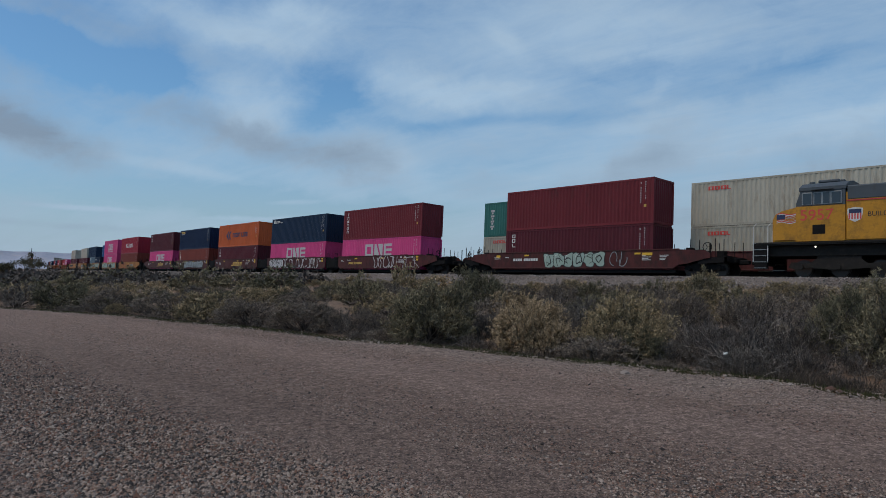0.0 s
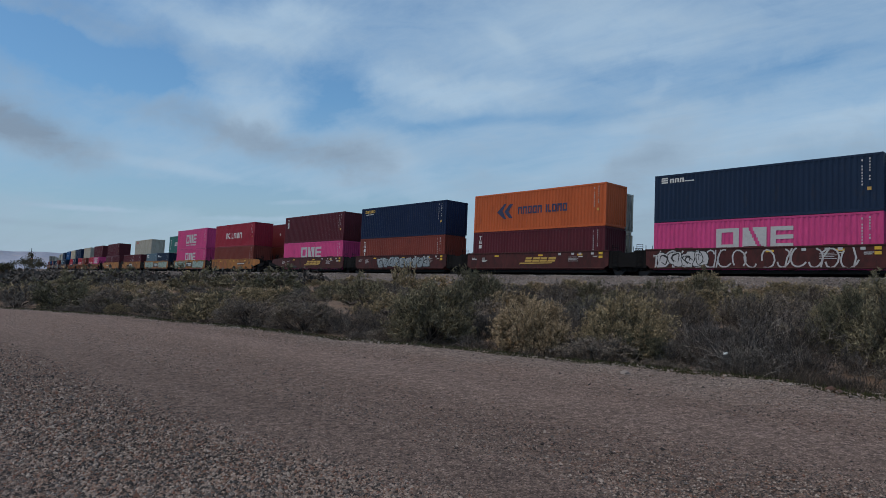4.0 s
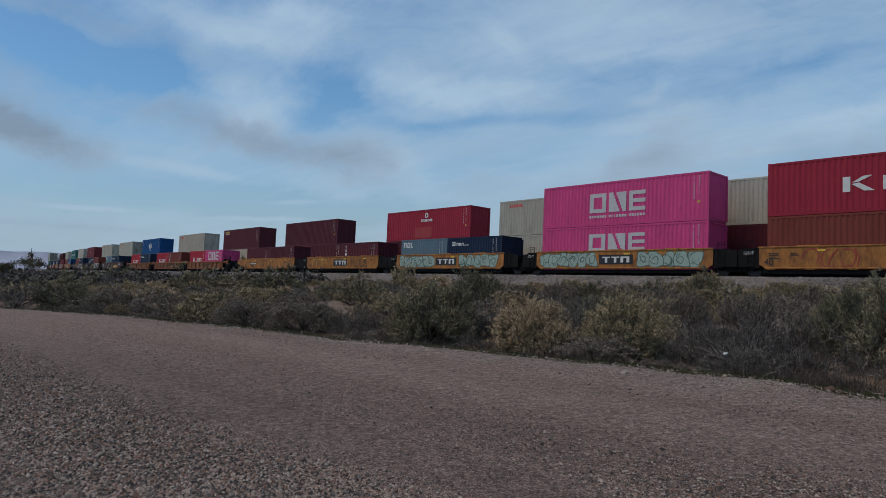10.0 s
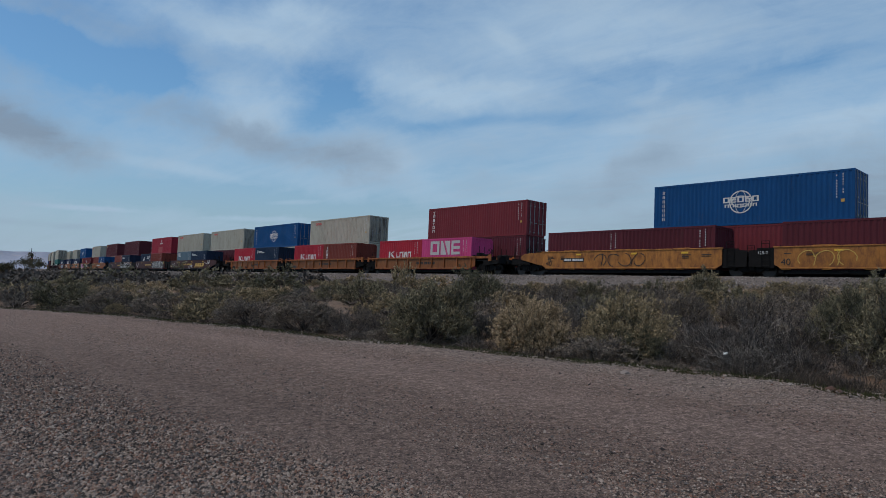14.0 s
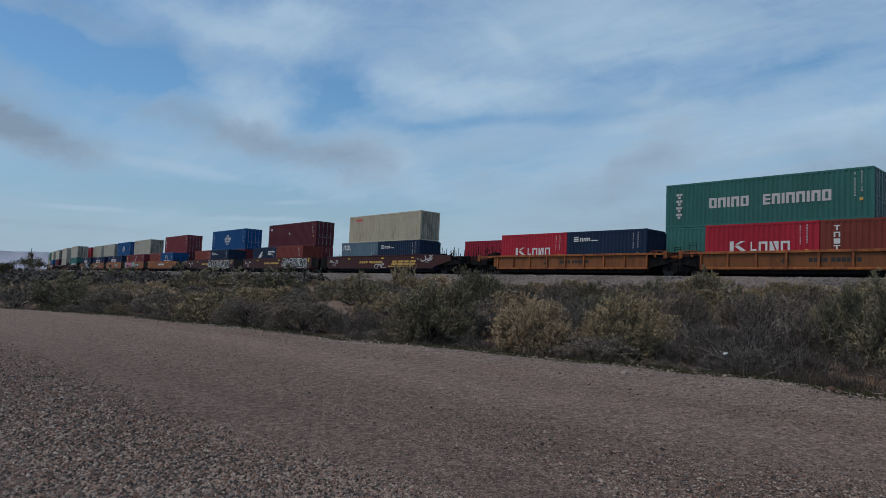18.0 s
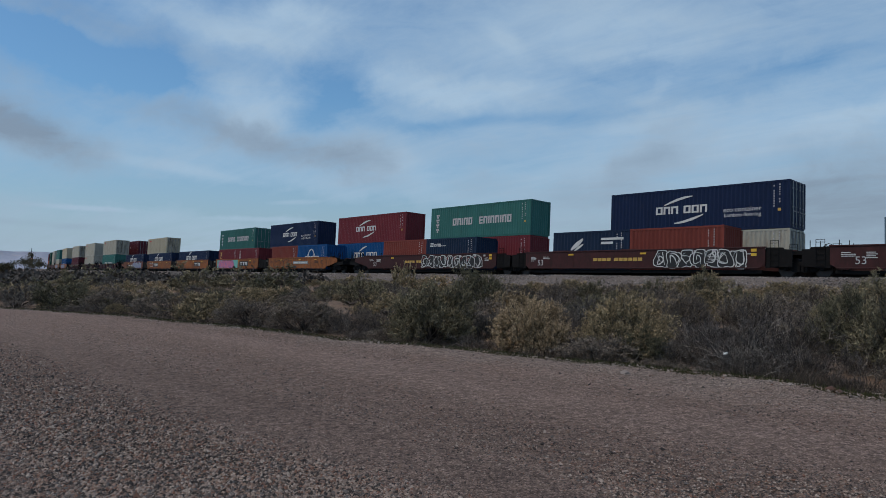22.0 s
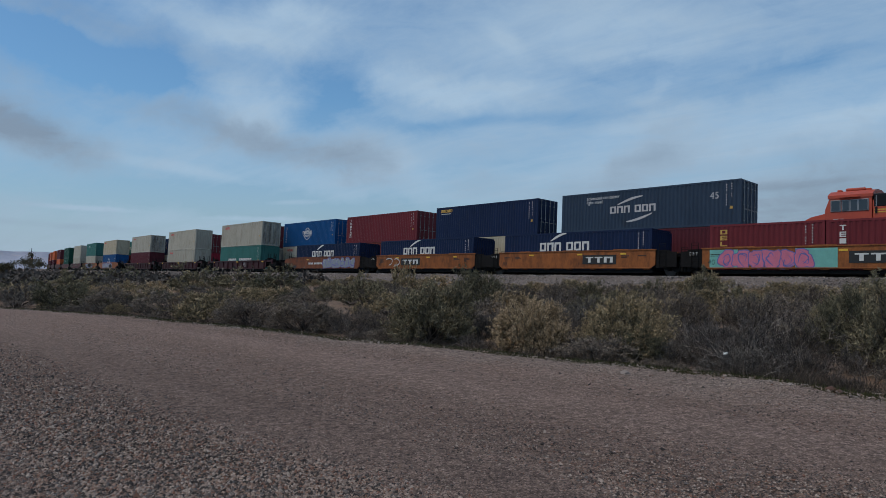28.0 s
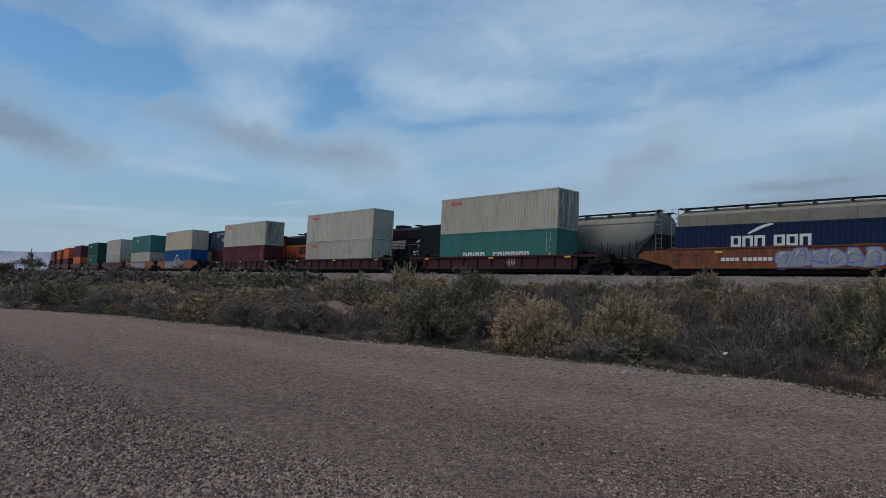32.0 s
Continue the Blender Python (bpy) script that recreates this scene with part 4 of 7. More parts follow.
def well_meshes(kind, length):
    key = (kind, length)
    if key in WELLS:
        return WELLS[key]
    h = length / 2
    kit = {}
    bm = bmesh.new()
    if kind == "plate":
        top = 1.60
        add_prism(bm, [(-h, 0.66), (-h + 0.3, 0.46), (h - 0.3, 0.46), (h, 0.66), (h, top), (-h, top)], -0.012, 0.012)
        for i in range(1, 8):
            x = -h + length * i / 8
            add_box(bm, x - 0.02, x + 0.02, -0.022, -0.012, 0.5, top - 0.06)
        for x in (-h * 0.62, 0, h * 0.62):
            add_box(bm, x - 0.55, x + 0.55, -0.02, -0.012, top - 0.02, top + 0.07)
    else:
        top = 1.38
        add_box(bm, -h, h, -0.0, 0.02, 0.48, top - 0.10)
    kit["side"], kit["top"] = mesh_of(bm, "side_panel"), top
    if kind == "plate":
        kit["chord"] = mesh_of(boxes((-h - 0.05, h + 0.05, -0.05, 0.06, top - 0.045, top + 0.03), bevel=0.01), "top_chord")
        tabs = [(-h + 0.6 + (length - 1.2) * i / 6 - 0.22, -h + 0.6 + (length - 1.2) * i / 6 + 0.22, -0.03, 0.08, 0.38, 0.44) for i in range(7)]
        kit["sill"] = mesh_of(boxes((-h + 0.3, h - 0.3, -0.05, 0.10, 0.43, 0.50), *tabs, bevel=0.01), "bottom_sill")
    else:
        kit["chord"] = mesh_of(boxes((-h - 0.5, h + 0.5, -0.11, 0.08, top - 0.12, top + 0.02), bevel=0.015), "top_chord")
        kit["sill"] = mesh_of(boxes((-h, h, -0.09, 0.10, 0.38, 0.50), bevel=0.015), "bottom_sill")
        kit["rib"] = mesh_of(boxes((-0.05, 0.05, -0.10, 0.0, 0.5, top - 0.12)), "rib")
    kit["beam"] = mesh_of(boxes((-0.14, 0.14, -1.3, 1.3, 0.20, 0.352)), "floor_beam")
    kit["floor"] = mesh_of(boxes((-h + 0.2, h - 0.2, -1.25, 1.25, 0.16, 0.348)), "floor_plate")
    bm = bmesh.new()
    add_box(bm, -0.05, 0.05, -1.28, 1.28, 0.55, 1.5)
    add_box(bm, 0.0, 1.35, -0.45, 0.45, 0.72, 1.02, bevel=0.03)
    add_box(bm, 0.05, 1.2, -1.3, -0.5, 1.30, 1.36)
    add_box(bm, 0.05, 1.2, 0.5, 1.3, 1.30, 1.36)
    # black plates stand in for the trucks and the shadow between units
    for y in (-1.31, 1.27):
        add_prism(bm, [(0.0, 0.46), (0.5, 0.50), (1.36, 0.54), (1.36, 1.44), (0.95, 1.47), (0.9, 1.56), (0.0, 1.58)], y, y + 0.04)
    kit["end"] = mesh_of(bm, "end_bulkhead")
    if kind == "ribbed":
        bm = bmesh.new()
        add_box(bm, -0.05, 0.05, -1.28, 1.28, 0.55, 1.34)
        add_box(bm, 0.0, 1.35, -0.45, 0.45, 0.72, 1.02, bevel=0.03)
        for y in (-1.30, 1.26):
            add_prism(bm, [(0.0, 0.45), (0.55, 0.60), (1.25, 0.72), (1.36, 0.80), (1.36, 1.12), (0.0, 1.20)], y, y + 0.04)
        kit["end"] = mesh_of(bm, "end_bulkhead")
        bm = bmesh.new()
        add_box(bm, 0.0, 1.30, -0.10, 0.55, 1.27, 1.37)
        add_box(bm, 1.06, 1.30, -0.11, 0.02, 1.02, 1.50, bevel=0.02)
        add_box(bm, 0.42, 0.56, -0.08, 0.02, 1.12, 1.27)
        add_rod(bm, (0.2, -0.06, 1.50), (1.0, -0.06, 1.50), 0.02, 6)
        for x in (0.2, 0.6, 1.0):
            add_rod(bm, (x, -0.06, 1.36), (x, -0.06, 1.50), 0.016, 5)
        kit["bracket"] = mesh_of(bm, "end_walkway")
    bm = bmesh.new()
    for x in (0.0, 0.42):
        add_rod(bm, (x, 0, 0.5), (x, 0, 1.95), 0.016, 5)
    for z in (0.6, 0.9, 1.2, 1.5, 1.8, 1.94):
        add_rod(bm, (0, 0, z), (0.42, 0, z), 0.014, 5)
    kit["ladder"] = mesh_of(bm, "ladder")
    bm = bmesh.new()
    if kind == "plate":
        add_prism(bm, [(0, 0.66), (0.5, 0.72), (1.7, 1.02), (1.95, 1.06), (1.95, 1.30), (1.65, 1.50), (0, 1.58)], -0.02, 0.02)
    else:
        add_prism(bm, [(0, 0.5), (0.4, 0.62), (0.4, 1.22), (2.1, 1.22), (2.1, 1.40), (0, 1.40)], -0.02, 0.02)
        add_box(bm, 1.85, 2.1, -0.06, 0.06, 1.0, 1.5)
    kit["taper"] = mesh_of(bm, "side_taper")
    bm = bmesh.new()
    add_box(bm, 0.0, 3.1, -0.5, 0.5, 0.80, 1.10, bevel=0.04)
    add_box(bm, 0.1, 2.9, -1.28, 1.28, 1.04, 1.10)
    add_box(bm, 2.75, 2.92, -1.3, 1.3, 0.8, 1.16)
    add_box(bm, -0.02, 0.1, -1.28, 1.28, 0.6, 1.5)
    for y in (-1.3, 1.26):
        add_prism(bm, [(1.2, 0.7), (2.9, 0.8), (2.9, 1.1), (1.2, 1.1)], y, y + 0.04)
    kit["platform"] = mesh_of(bm, "end_platform")
    bm = bmesh.new()
    add_rod(bm, (0.15, 0, -0.6), (0.15, 0, 0.25), 0.03, 6)
    rim = [(0.27 * math.cos(k * 0.5236), 0.27 * math.sin(k * 0.5236)) for k in range(13)]
    for p, q in zip(rim, rim[1:]):
        add_rod(bm, (p[0], 0, p[1]), (q[0], 0, q[1]), 0.022, 5)
    for k in (0, 4, 8):
        add_rod(bm, (0, 0, 0), (rim[k][0], 0, rim[k][1]), 0.018, 5)
    kit["brake_wheel"] = mesh_of(bm, "brake_wheel")
    bm = bmesh.new()
    add_rod(bm, (0, 0, 0), (0, 0, 1.12), 0.024, 5)
    kit["grab_post"] = mesh_of(bm, "grab_post")
    bm = bmesh.new()
    add_rod(bm, (-0.4, 0, 0), (0.4, 0, 0), 0.14, 10)
    kit["air_tank"] = mesh_of(bm, "air_tank")
    kit["valve_box"] = mesh_of(boxes((-0.2, 0.2, -0.3, 0.3, 0, 0.38), bevel=0.04), "valve_box")
    kit["coupler"] = mesh_of(boxes((2.9, 3.65, -0.14, 0.14, 0.74, 0.98), bevel=0.04), "coupler")
    WELLS[key] = kit
    return kit


def well_unit(kind, colour, length, left="joint", right="joint", label="", dark=None, truck_left=True):
    """One unit of a stack car: sides, chords, floor beams, ends and trucks. Ends: 'joint' shares a truck, 'end' has a platform of its own."""
    kit = well_meshes(kind, length)
    top = new("well_car")
    tagged(top, label, "rail car", "well cars of the freight trains")
    p = CAR[colour]
    h = length / 2
    for y, turn in ((-1.36, 0), (1.36, 180)):
        s = share("side_panel", kit["side"], CAR[dark] if dark else p, top, pose(0, y, 0, 0, 0, turn))
        share("top_chord", kit["chord"], p, s)
        share("bottom_sill", kit["sill"], p, s)
        if kind == "ribbed":
            n = round(length / 1.5)
            for i in range(n + 1):
                share("rib", kit["rib"], p, s, pose(-h + 0.06 + (length - 0.12) * i / n, 0, 0))
    share("floor_plate", kit["floor"], STEEL_BLACK, top)
    for i in range(5):
        share("floor_beam", kit["beam"], STEEL_BLACK, top, pose(-h + 0.35 + (length - 0.7) * i / 4, 0, 0))
    for end, turn, sx in ((left, 180, -1), (right, 0, 1)):
        if end == "joint":
            e = share("end_bulkhead", kit["end"], STEEL_BLACK, top, pose(sx * h, 0, 0, 0, 0, turn))
            for gy in (-1.35, 1.35):
                share("ladder", kit["ladder"], STEEL_BLACK, e, pose(0.25, gy, 0))
            if kind == "ribbed":
                near_side = share("end_walkway", kit["bracket"], p, e, pose(0.0, -1.36 * sx, 0))
                if sx < 0:
                    near_side.scale = (1, -1, 1)
        else:
            pl = share("end_platform", kit["platform"], STEEL_BLACK, top, pose(sx * h, 0, 0, 0, 0, turn))
            for gy in (-1.35, 1.35):
                share("side_taper", kit["taper"], p, pl, pose(0, gy, 0))
            share("brake_wheel", kit["brake_wheel"], STEEL_BLACK, pl, pose(1.55, -0.9 * sx, 1.72))
            share("air_tank", kit["air_tank"], STEEL_BLACK, pl, pose(0.85, -0.35, 1.26))
            share("valve_box", kit["valve_box"], STEEL_BLACK, pl, pose(2.1, -0.2, 1.12))
            for bx, by, bz in ((0.55, -0.95, 1.30), (1.15, -0.85, 1.18), (1.75, 0.7, 1.2)):
                share("equipment_box", kit["valve_box"], STEEL_BLACK, pl, pose(bx, by * sx, bz, 0, 0, 20 * bx))
            for k, gx in enumerate((0.7, 1.25, 2.2, 2.7)):
                for gy in (-1.25, 1.25):
                    share("grab_post", kit["grab_post"], STEEL_BLACK, pl, pose(gx, gy, 1.05 - 0.06 * (k % 2)))
            share("coupler", kit["coupler"], STEEL_BLACK, pl)
    if left == "end":
        truck(top, -h - 1.45)
    elif truck_left:
        truck(top, -h - 1.35)
    if right == "end":
        truck(top, h + 1.45)
    return top


def side_marks(car, rects, colour, name="stencilled_marking", polys=()):
    return flat(name, rects, colour, car, y=-1.392, polys=polys)


def bend(pts, n=4):
    """A smooth line through a few points."""
    out = []
    for i in range(len(pts) - 1):
        p0, p1, p2, p3 = (Vector(pts[max(0, min(len(pts) - 1, i + k))]) for k in (-1, 0, 1, 2))
        for j in range(n):
            t = j / n
            out.append(tuple(p1 + 0.5 * t * (p2 - p0 + t * (2 * p0 - 5 * p1 + 4 * p2 - p3 + t * (3 * p1 - p0 - 3 * p2 + p3)))))
    return out + [pts[-1]]


def bubbles(car, x0, x1, z0, z1, colours, rng, n):
    """Sprayed bubbles that read as no word: swollen shapes with a rim, a shadow line and a thin gleam, each lapping over the one before."""
    step, h = (x1 - x0) / n, z1 - z0
    for i in range(n):
        cx, cz = x0 + step * (i + 0.5), (z0 + z1) / 2 + rng.uniform(-0.04, 0.04) * h
        lean, square, phase = rng.uniform(-0.25, 0.25), rng.uniform(0.45, 0.8), rng.uniform(0, 6.28)
        grow = [1 + 0.16 * math.sin(3 * k * 0.2856 + phase) + rng.uniform(-0.10, 0.10) for k in range(22)]

        def outline(scale, pad):
            pts = []
            for k, g in enumerate(grow):
                a = 2 * math.pi * k / len(grow)
                ca, sa_ = math.cos(a), math.sin(a)
                ux = math.copysign(abs(ca) ** square, ca) * (step * 0.56 * g * scale + pad)
                uz = math.copysign(abs(sa_) ** square, sa_) * (h * 0.47 * min(g, 1.08) * scale + pad)
                pts.append((cx + ux + lean * uz, cz + uz))
            return pts

        def curve():
            """A loose stroke that wanders through the shape and runs a little past its rim."""
            a, turn = rng.uniform(0, 6.28), rng.choice((-1, 1)) * rng.uniform(0.9, 1.9)
            pts = []
            for k in range(4):
                q = rng.uniform(0.12, 0.46)
                pts.append((cx + step * 1.1 * q * math.cos(a + turn * k), cz + h * q * math.sin(a + turn * k)))
            return bend(pts)

        me, whole = bpy.data.meshes.new("sprayed_shape"), bmesh.new()
        for k, c in enumerate((colours[1 % len(colours)], colours[0], colours[-1])):
            me.materials.append(MARK[c])
        y = -1.394 - 0.007 * (i % 2)
        def lay(pts, k, dy):
            before = set(whole.faces)
            add_face(whole, pts, y - dy)
            for f_ in set(whole.faces) - before:
                f_.material_index = k
        lay(outline(1.0, 0.025), 0, 0.0)
        lay(outline(0.94, 0.0), 1, 0.002)
        for _ in range(2):
            for q in sweep(curve(), rng.uniform(0.04, 0.085), True):
                lay(q, 0, 0.004)
        for q in sweep([(cx - step * 0.36 + lean * h * 0.2, cz + h * 0.08), (cx - step * 0.28 + lean * h * 0.3, cz + h * 0.30), (cx - step * 0.05 + lean * h * 0.34, cz + h * 0.36)], 0.05):
            lay(q, 2, 0.004)
        whole.to_mesh(me)
        whole.free()
        new("sprayed_shape", me).parent = car


def scrawl(car, x0, x1, z0, z1, colours, seed, fat=True):
    """Sprayed scrawl, no writing: fat bubbles with an outline and inner strokes, or bare looping lines."""
    rng = random.Random(seed)
    n = max(2, round((x1 - x0) / 0.8))
    if fat:
        return bubbles(car, x0, x1, z0, z1, colours, rng, n)
    w, h, cz = (x1 - x0) / n * 0.62, (z1 - z0) / 2, (z0 + z1) / 2
    lines, wide = [], 0.085 if colours[0] == "grey" else 0.05
    for i in range(n):
        cx = x0 + (x1 - x0) * (i + 0.5) / n
        top_ = cz + rng.uniform(-0.05, 0.05)
        a0, turn = rng.uniform(0, 6.28), rng.choice((-1, 1)) * rng.uniform(0.35, 0.6)
        lines += sweep([(cx + w * math.cos(a0 + turn * j) * (1 - 0.05 * j), top_ + h * math.sin(a0 + turn * j)) for j in range(10)], wide, False)
        if rng.random() < 0.7:
            x = cx + rng.uniform(-w, w)
            lines += sweep([(x, z0), (x + 0.1, cz), (x + rng.uniform(-0.3, 0.5), z1)], wide, False)
    flat("sprayed_line", [], colours[0], car, y=-1.394, polys=lines)


def end_plates(car, half):
    """Yellow and white warning plates near the end of a side."""
    for z in (1.12, 1.36):
        flat("reflector", [(half - 0.75, half - 0.45, z, z + 0.16)], "yellow", car, y=-1.397)
    for x in (1.35, 2.35, 2.95, 4.05):
        flat("stencilled_marking", [(half - x, half - x + 0.22, 1.36, 1.50)], "grey", car, y=-1.397)
    for k in range(4):
        flat("stencilled_marking", [(half - 3.2, half - 2.5 + 0.12 * (k % 2), 1.20 - 0.09 * k, 1.23 - 0.09 * k)], "grey", car, y=-1.397)


def small_plates(car, length, seed, colour="white"):
    rng = random.Random(seed)
    h = length / 2
    rects = []
    for x in (-h + 0.5, -h + 1.6, h - 1.2, h - 2.4):
        for k in range(rng.randint(1, 4)):
            rects.append((x, x + rng.uniform(0.25, 0.7), 1.22 - k * 0.09, 1.26 - k * 0.09))
    side_marks(car, rects, colour)
    for x in (-h * 0.55, h * 0.1, h * 0.62):
        side_marks(car, [(x, x + 0.42, 1.32, 1.43)], "yellow", "reflector")


# ---- the two trains ----
IN_WELL, SEAM = 0.36, 0.012


def load(track, left, feet, colour, mark="", height=2.896, level=0, doors=False, below=2.896):
    length = {20: 6.06, 40: 12.19, 45: 13.72}[feet]
    z = IN_WELL + (below + SEAM if level else 0)
    c = container(colour, feet, height, doors, mark, "on another container" if level else "in a well car")
    return rides(c, track, left + length / 2, 0, z)


def stack(track, left, upper, lower, doors=False, low_doors=False, low=2.896):
    """Two 40-foot boxes, one upon the other; each a pair of colour and marking."""
    load(track, left, 40, lower[0], lower[1], low, doors=low_doors)
    load(track, left, 40, upper[0], upper[1], level=1, doors=doors, below=low)


def pair(track, left, a, b, split=6.10):
    load(track, left, 20, a[0], a[1], 2.591)
    load(track, left + split, 20, b[0], b[1], 2.591)


def front_train():
    f = "front"
    # single deep car behind the engine
    car = rides(well_unit("plate", "brown", 15.4, "end", "end", "boxcar-brown single well car with pale bubble scrawl on its side"), f, 120.3)
    side_marks(car, blocks(-5.3, -3.0, 0.98, 1.16, "bbbb bbbbbb", 0.2), "white", "number_marking")
    scrawl(car, -2.4, 2.6, 0.5, 1.55, ["mint", "black", "white"], 4)
    scrawl(car, 3.0, 4.2, 0.6, 1.5, ["silver"], 5, False)
    small_plates(car, 15.4, 1)
    side_marks(car, [(5.3, 6.0, 1.25, 1.42), (-7.0, -6.6, 1.25, 1.42)], "yellow", "reflector")
    stack(f, 114.05, ("red", "plain"), ("maroon", "column3w"))
    # five-unit brown car
    lefts = (91.95, 76.5, 60.8, 45.25, 30.0)
    loads = ((("red", "column6"), ("pink", "square")), (("ink", "flagline"), ("pink", "square")), (("orange", "lion"), ("maroon", "column3")),
             (("navy", "corner_word"), ("brick", "column6")), (("maroon", "column3"), ("pink", "square")))
    for i, (x, (up, low)) in enumerate(zip(lefts, loads)):
        car = rides(well_unit("plate", "brown", 13.0, "end" if i == 4 else "joint", "end" if i == 0 else "joint",
                    "boxcar-brown articulated well car unit, streaked with grime" + (" and pale scrawl" if i in (0, 1, 3) else "")), f, x + 6.095)
        small_plates(car, 13.0, 20 + i)
        end_plates(car, 6.5)
        if i == 0:
            scrawl(car, -0.6, 2.6, 0.5, 1.5, ["grey"], 7, False)
            sharp = ((2.9, 0.5, 3.1, 1.5), (2.9, 1.0, 4.0, 1.05), (3.9, 0.5, 4.1, 1.55), (4.3, 0.5, 4.4, 1.4), (4.4, 0.55, 5.3, 0.6), (4.4, 1.4, 5.3, 1.45), (5.5, 0.45, 5.6, 1.5), (5.6, 0.95, 6.2, 0.5))
            for x0, z0, x1, z1 in sharp:
                flat("sprayed_line", [], "grey", car, y=-1.394, polys=sweep([(x0, z0), ((x0 + x1) / 2 + 0.03, (z0 + z1) / 2), (x1, z1)], 0.06, False))
            side_marks(car, blocks(-4.6, -2.4, 0.85, 1.05, "bbbb bbbbbb", 0.2), "gold", "number_marking")
        elif i == 1:
            scrawl(car, -5.9, 5.0, 0.5, 1.5, ["grey"], 8, False)
            scrawl(car, -5.7, -2.6, 0.5, 1.45, ["grey", "black", "grey"], 18)
        elif i == 3:
            scrawl(car, -2.9, 4.4, 0.5, 1.45, ["silver", "black", "white"], 9)
        else:
            side_marks(car, [], "gold", "emblem", slanted(-0.6, 2.2, 0.92, 1.24))
        stack(f, x, up, low)
    # five-unit yellow car
    lefts = (9.85, -5.6, -21.65, -37.4, -53.1)
    for i, x in enumerate(lefts):
        car = rides(well_unit("plate", "yellow", 12.9, "end" if i == 4 else "joint", "end" if i == 0 else "joint",
                    "weathered yellow articulated well car unit with rust and scrawl"), f, x + 6.095)
        small_plates(car, 12.9, 40 + i, "black")
        if i in (1, 2, 3):
            side_marks(car, [(-1.2, 1.3, 0.72, 1.32)], "black", "emblem_plate")
            flat("emblem", blocks(-0.95, 1.05, 0.82, 1.2, "ttn", 0.16, 0.32), "white", car, y=-1.396)
        if i in (1, 2):
            scrawl(car, -6.0, -1.4, 0.5, 1.5, ["mint", "moss", "moss"], 50 + i)
            scrawl(car, 1.6, 5.8, 0.5, 1.5, ["mint", "moss", "moss"], 60 + i)
        if i == 3:
            scrawl(car, -5.2, -2.6, 0.6, 1.4, ["gold"], 71, False)
            scrawl(car, 1.9, 4.9, 0.6, 1.3, ["black"], 72, False)
        if i == 4:
            side_marks(car, [(-4.6, -2.9, 0.9, 1.14)], "black", "number_plate_bar")
            flat("number_marking", blocks(-4.5, -3.0, 0.95, 1.09, "bbbb bbbbbb", 0.2), "white", car, y=-1.396)
            scrawl(car, -2.0, 1.6, 0.6, 1.4, ["black"], 73, False)
        if i == 0:
            scrawl(car, -4.2, -1.8, 0.5, 1.45, ["blood"], 74, False)
            side_marks(car, [(1.9, 4.2, 0.92, 1.16)], "black", "number_plate_bar")
            flat("number_marking", blocks(2.0, 4.1, 0.97, 1.11, "bbbb bbbbbb", 0.2), "white", car, y=-1.396)
        lettering("40", 0.5, MARK["black"], car, pose(-6.1 if i else -6.2, -1.392, 0.62, 90), "size_number")
        if i < 4:
            lettering("125-T", 0.24, MARK["white"], car, pose(-7.35, -1.316, 1.22, 90), "load_stencil")
    stack(f, 9.85, ("crimson", "serif"), ("brick", "plain"))
    stack(f, -5.6, ("pink", "square"), ("pink", "square"))
    pair(f, -21.65, ("slate", "box_word"), ("ink", "flagline"))
    pair(f, -37.4, ("maroon", "plain"), ("maroon", "column4"), 6.08)
    pair(f, -53.1, ("maroon", "plain"), ("maroon", "plain"), 6.0)
    # three-unit ribbed ochre car
    for i, (x, b) in enumerate(((-73.0, ("pink", "square")), (-89.0, ("brick", "column6")), (-104.95, ("ink", "flagline")))):
        car = rides(well_unit("ribbed", "ochre", 12.6, "end" if i == 2 else "joint", "end" if i == 0 else "joint",
                    "ochre-orange ribbed well car unit with grimy panels", "rust"), f, x + 6.1)
        flat("number_marking", blocks(-0.5, 1.9, 0.78, 1.0, "bbbb bbbbbb", 0.2), "black", car, y=-1.362)
        lettering("40", 0.5, MARK["black"], car, pose(-1.9, -1.364, 0.66, 90), "size_number")
        pair(f, x, ("scarlet", "serif"), b)
    # three-unit long brown car
    for i, (x, a, b) in enumerate(((-126.75, ("slate", "box_word"), ("ink", "flagline")), (-146.7, ("ink", "bird"), ("brick", "plain")), (-166.4, ("brick", "plain"), ("ink", "flagline")))):
        car = rides(well_unit("plate", "oxblood", 16.8, "end" if i == 2 else "joint", "end" if i == 0 else "joint",
                    "long boxcar-brown well car unit with pale stencils"), f, x + 6.08)
        small_plates(car, 16.8, 80 + i)
        if i:
            end_plates(car, 8.4)
        side_marks(car, blocks(-2.6, 1.0, 0.92, 1.12, "bbbb bbbbbb", 0.2), "gold", "number_marking")
        lettering("53", 0.55, MARK["grey"], car, pose(-7.3, -1.394, 0.66, 90), "size_number")
        if i == 0:
            side_marks(car, [], "gold", "emblem", slanted(2.4, 5.8, 0.74, 1.14))
            scrawl(car, -0.2, 1.8, 0.45, 0.85, ["grey"], 90, False)
            scrawl(car, 6.4, 8.0, 1.1, 1.55, ["grey"], 91, False)
        if i == 1:
            scrawl(car, 1.9, 7.4, 0.45, 1.55, ["black", "white", "silver"], 92)
        if i == 2:
            scrawl(car, -0.3, 6.8, 0.45, 1.5, ["black", "white", "blood"], 93)
        pair(f, x, a, b, 6.08)
    # five-unit faded orange car
    lefts = (-188.4, -204.1, -219.95, -235.5, -251.15)
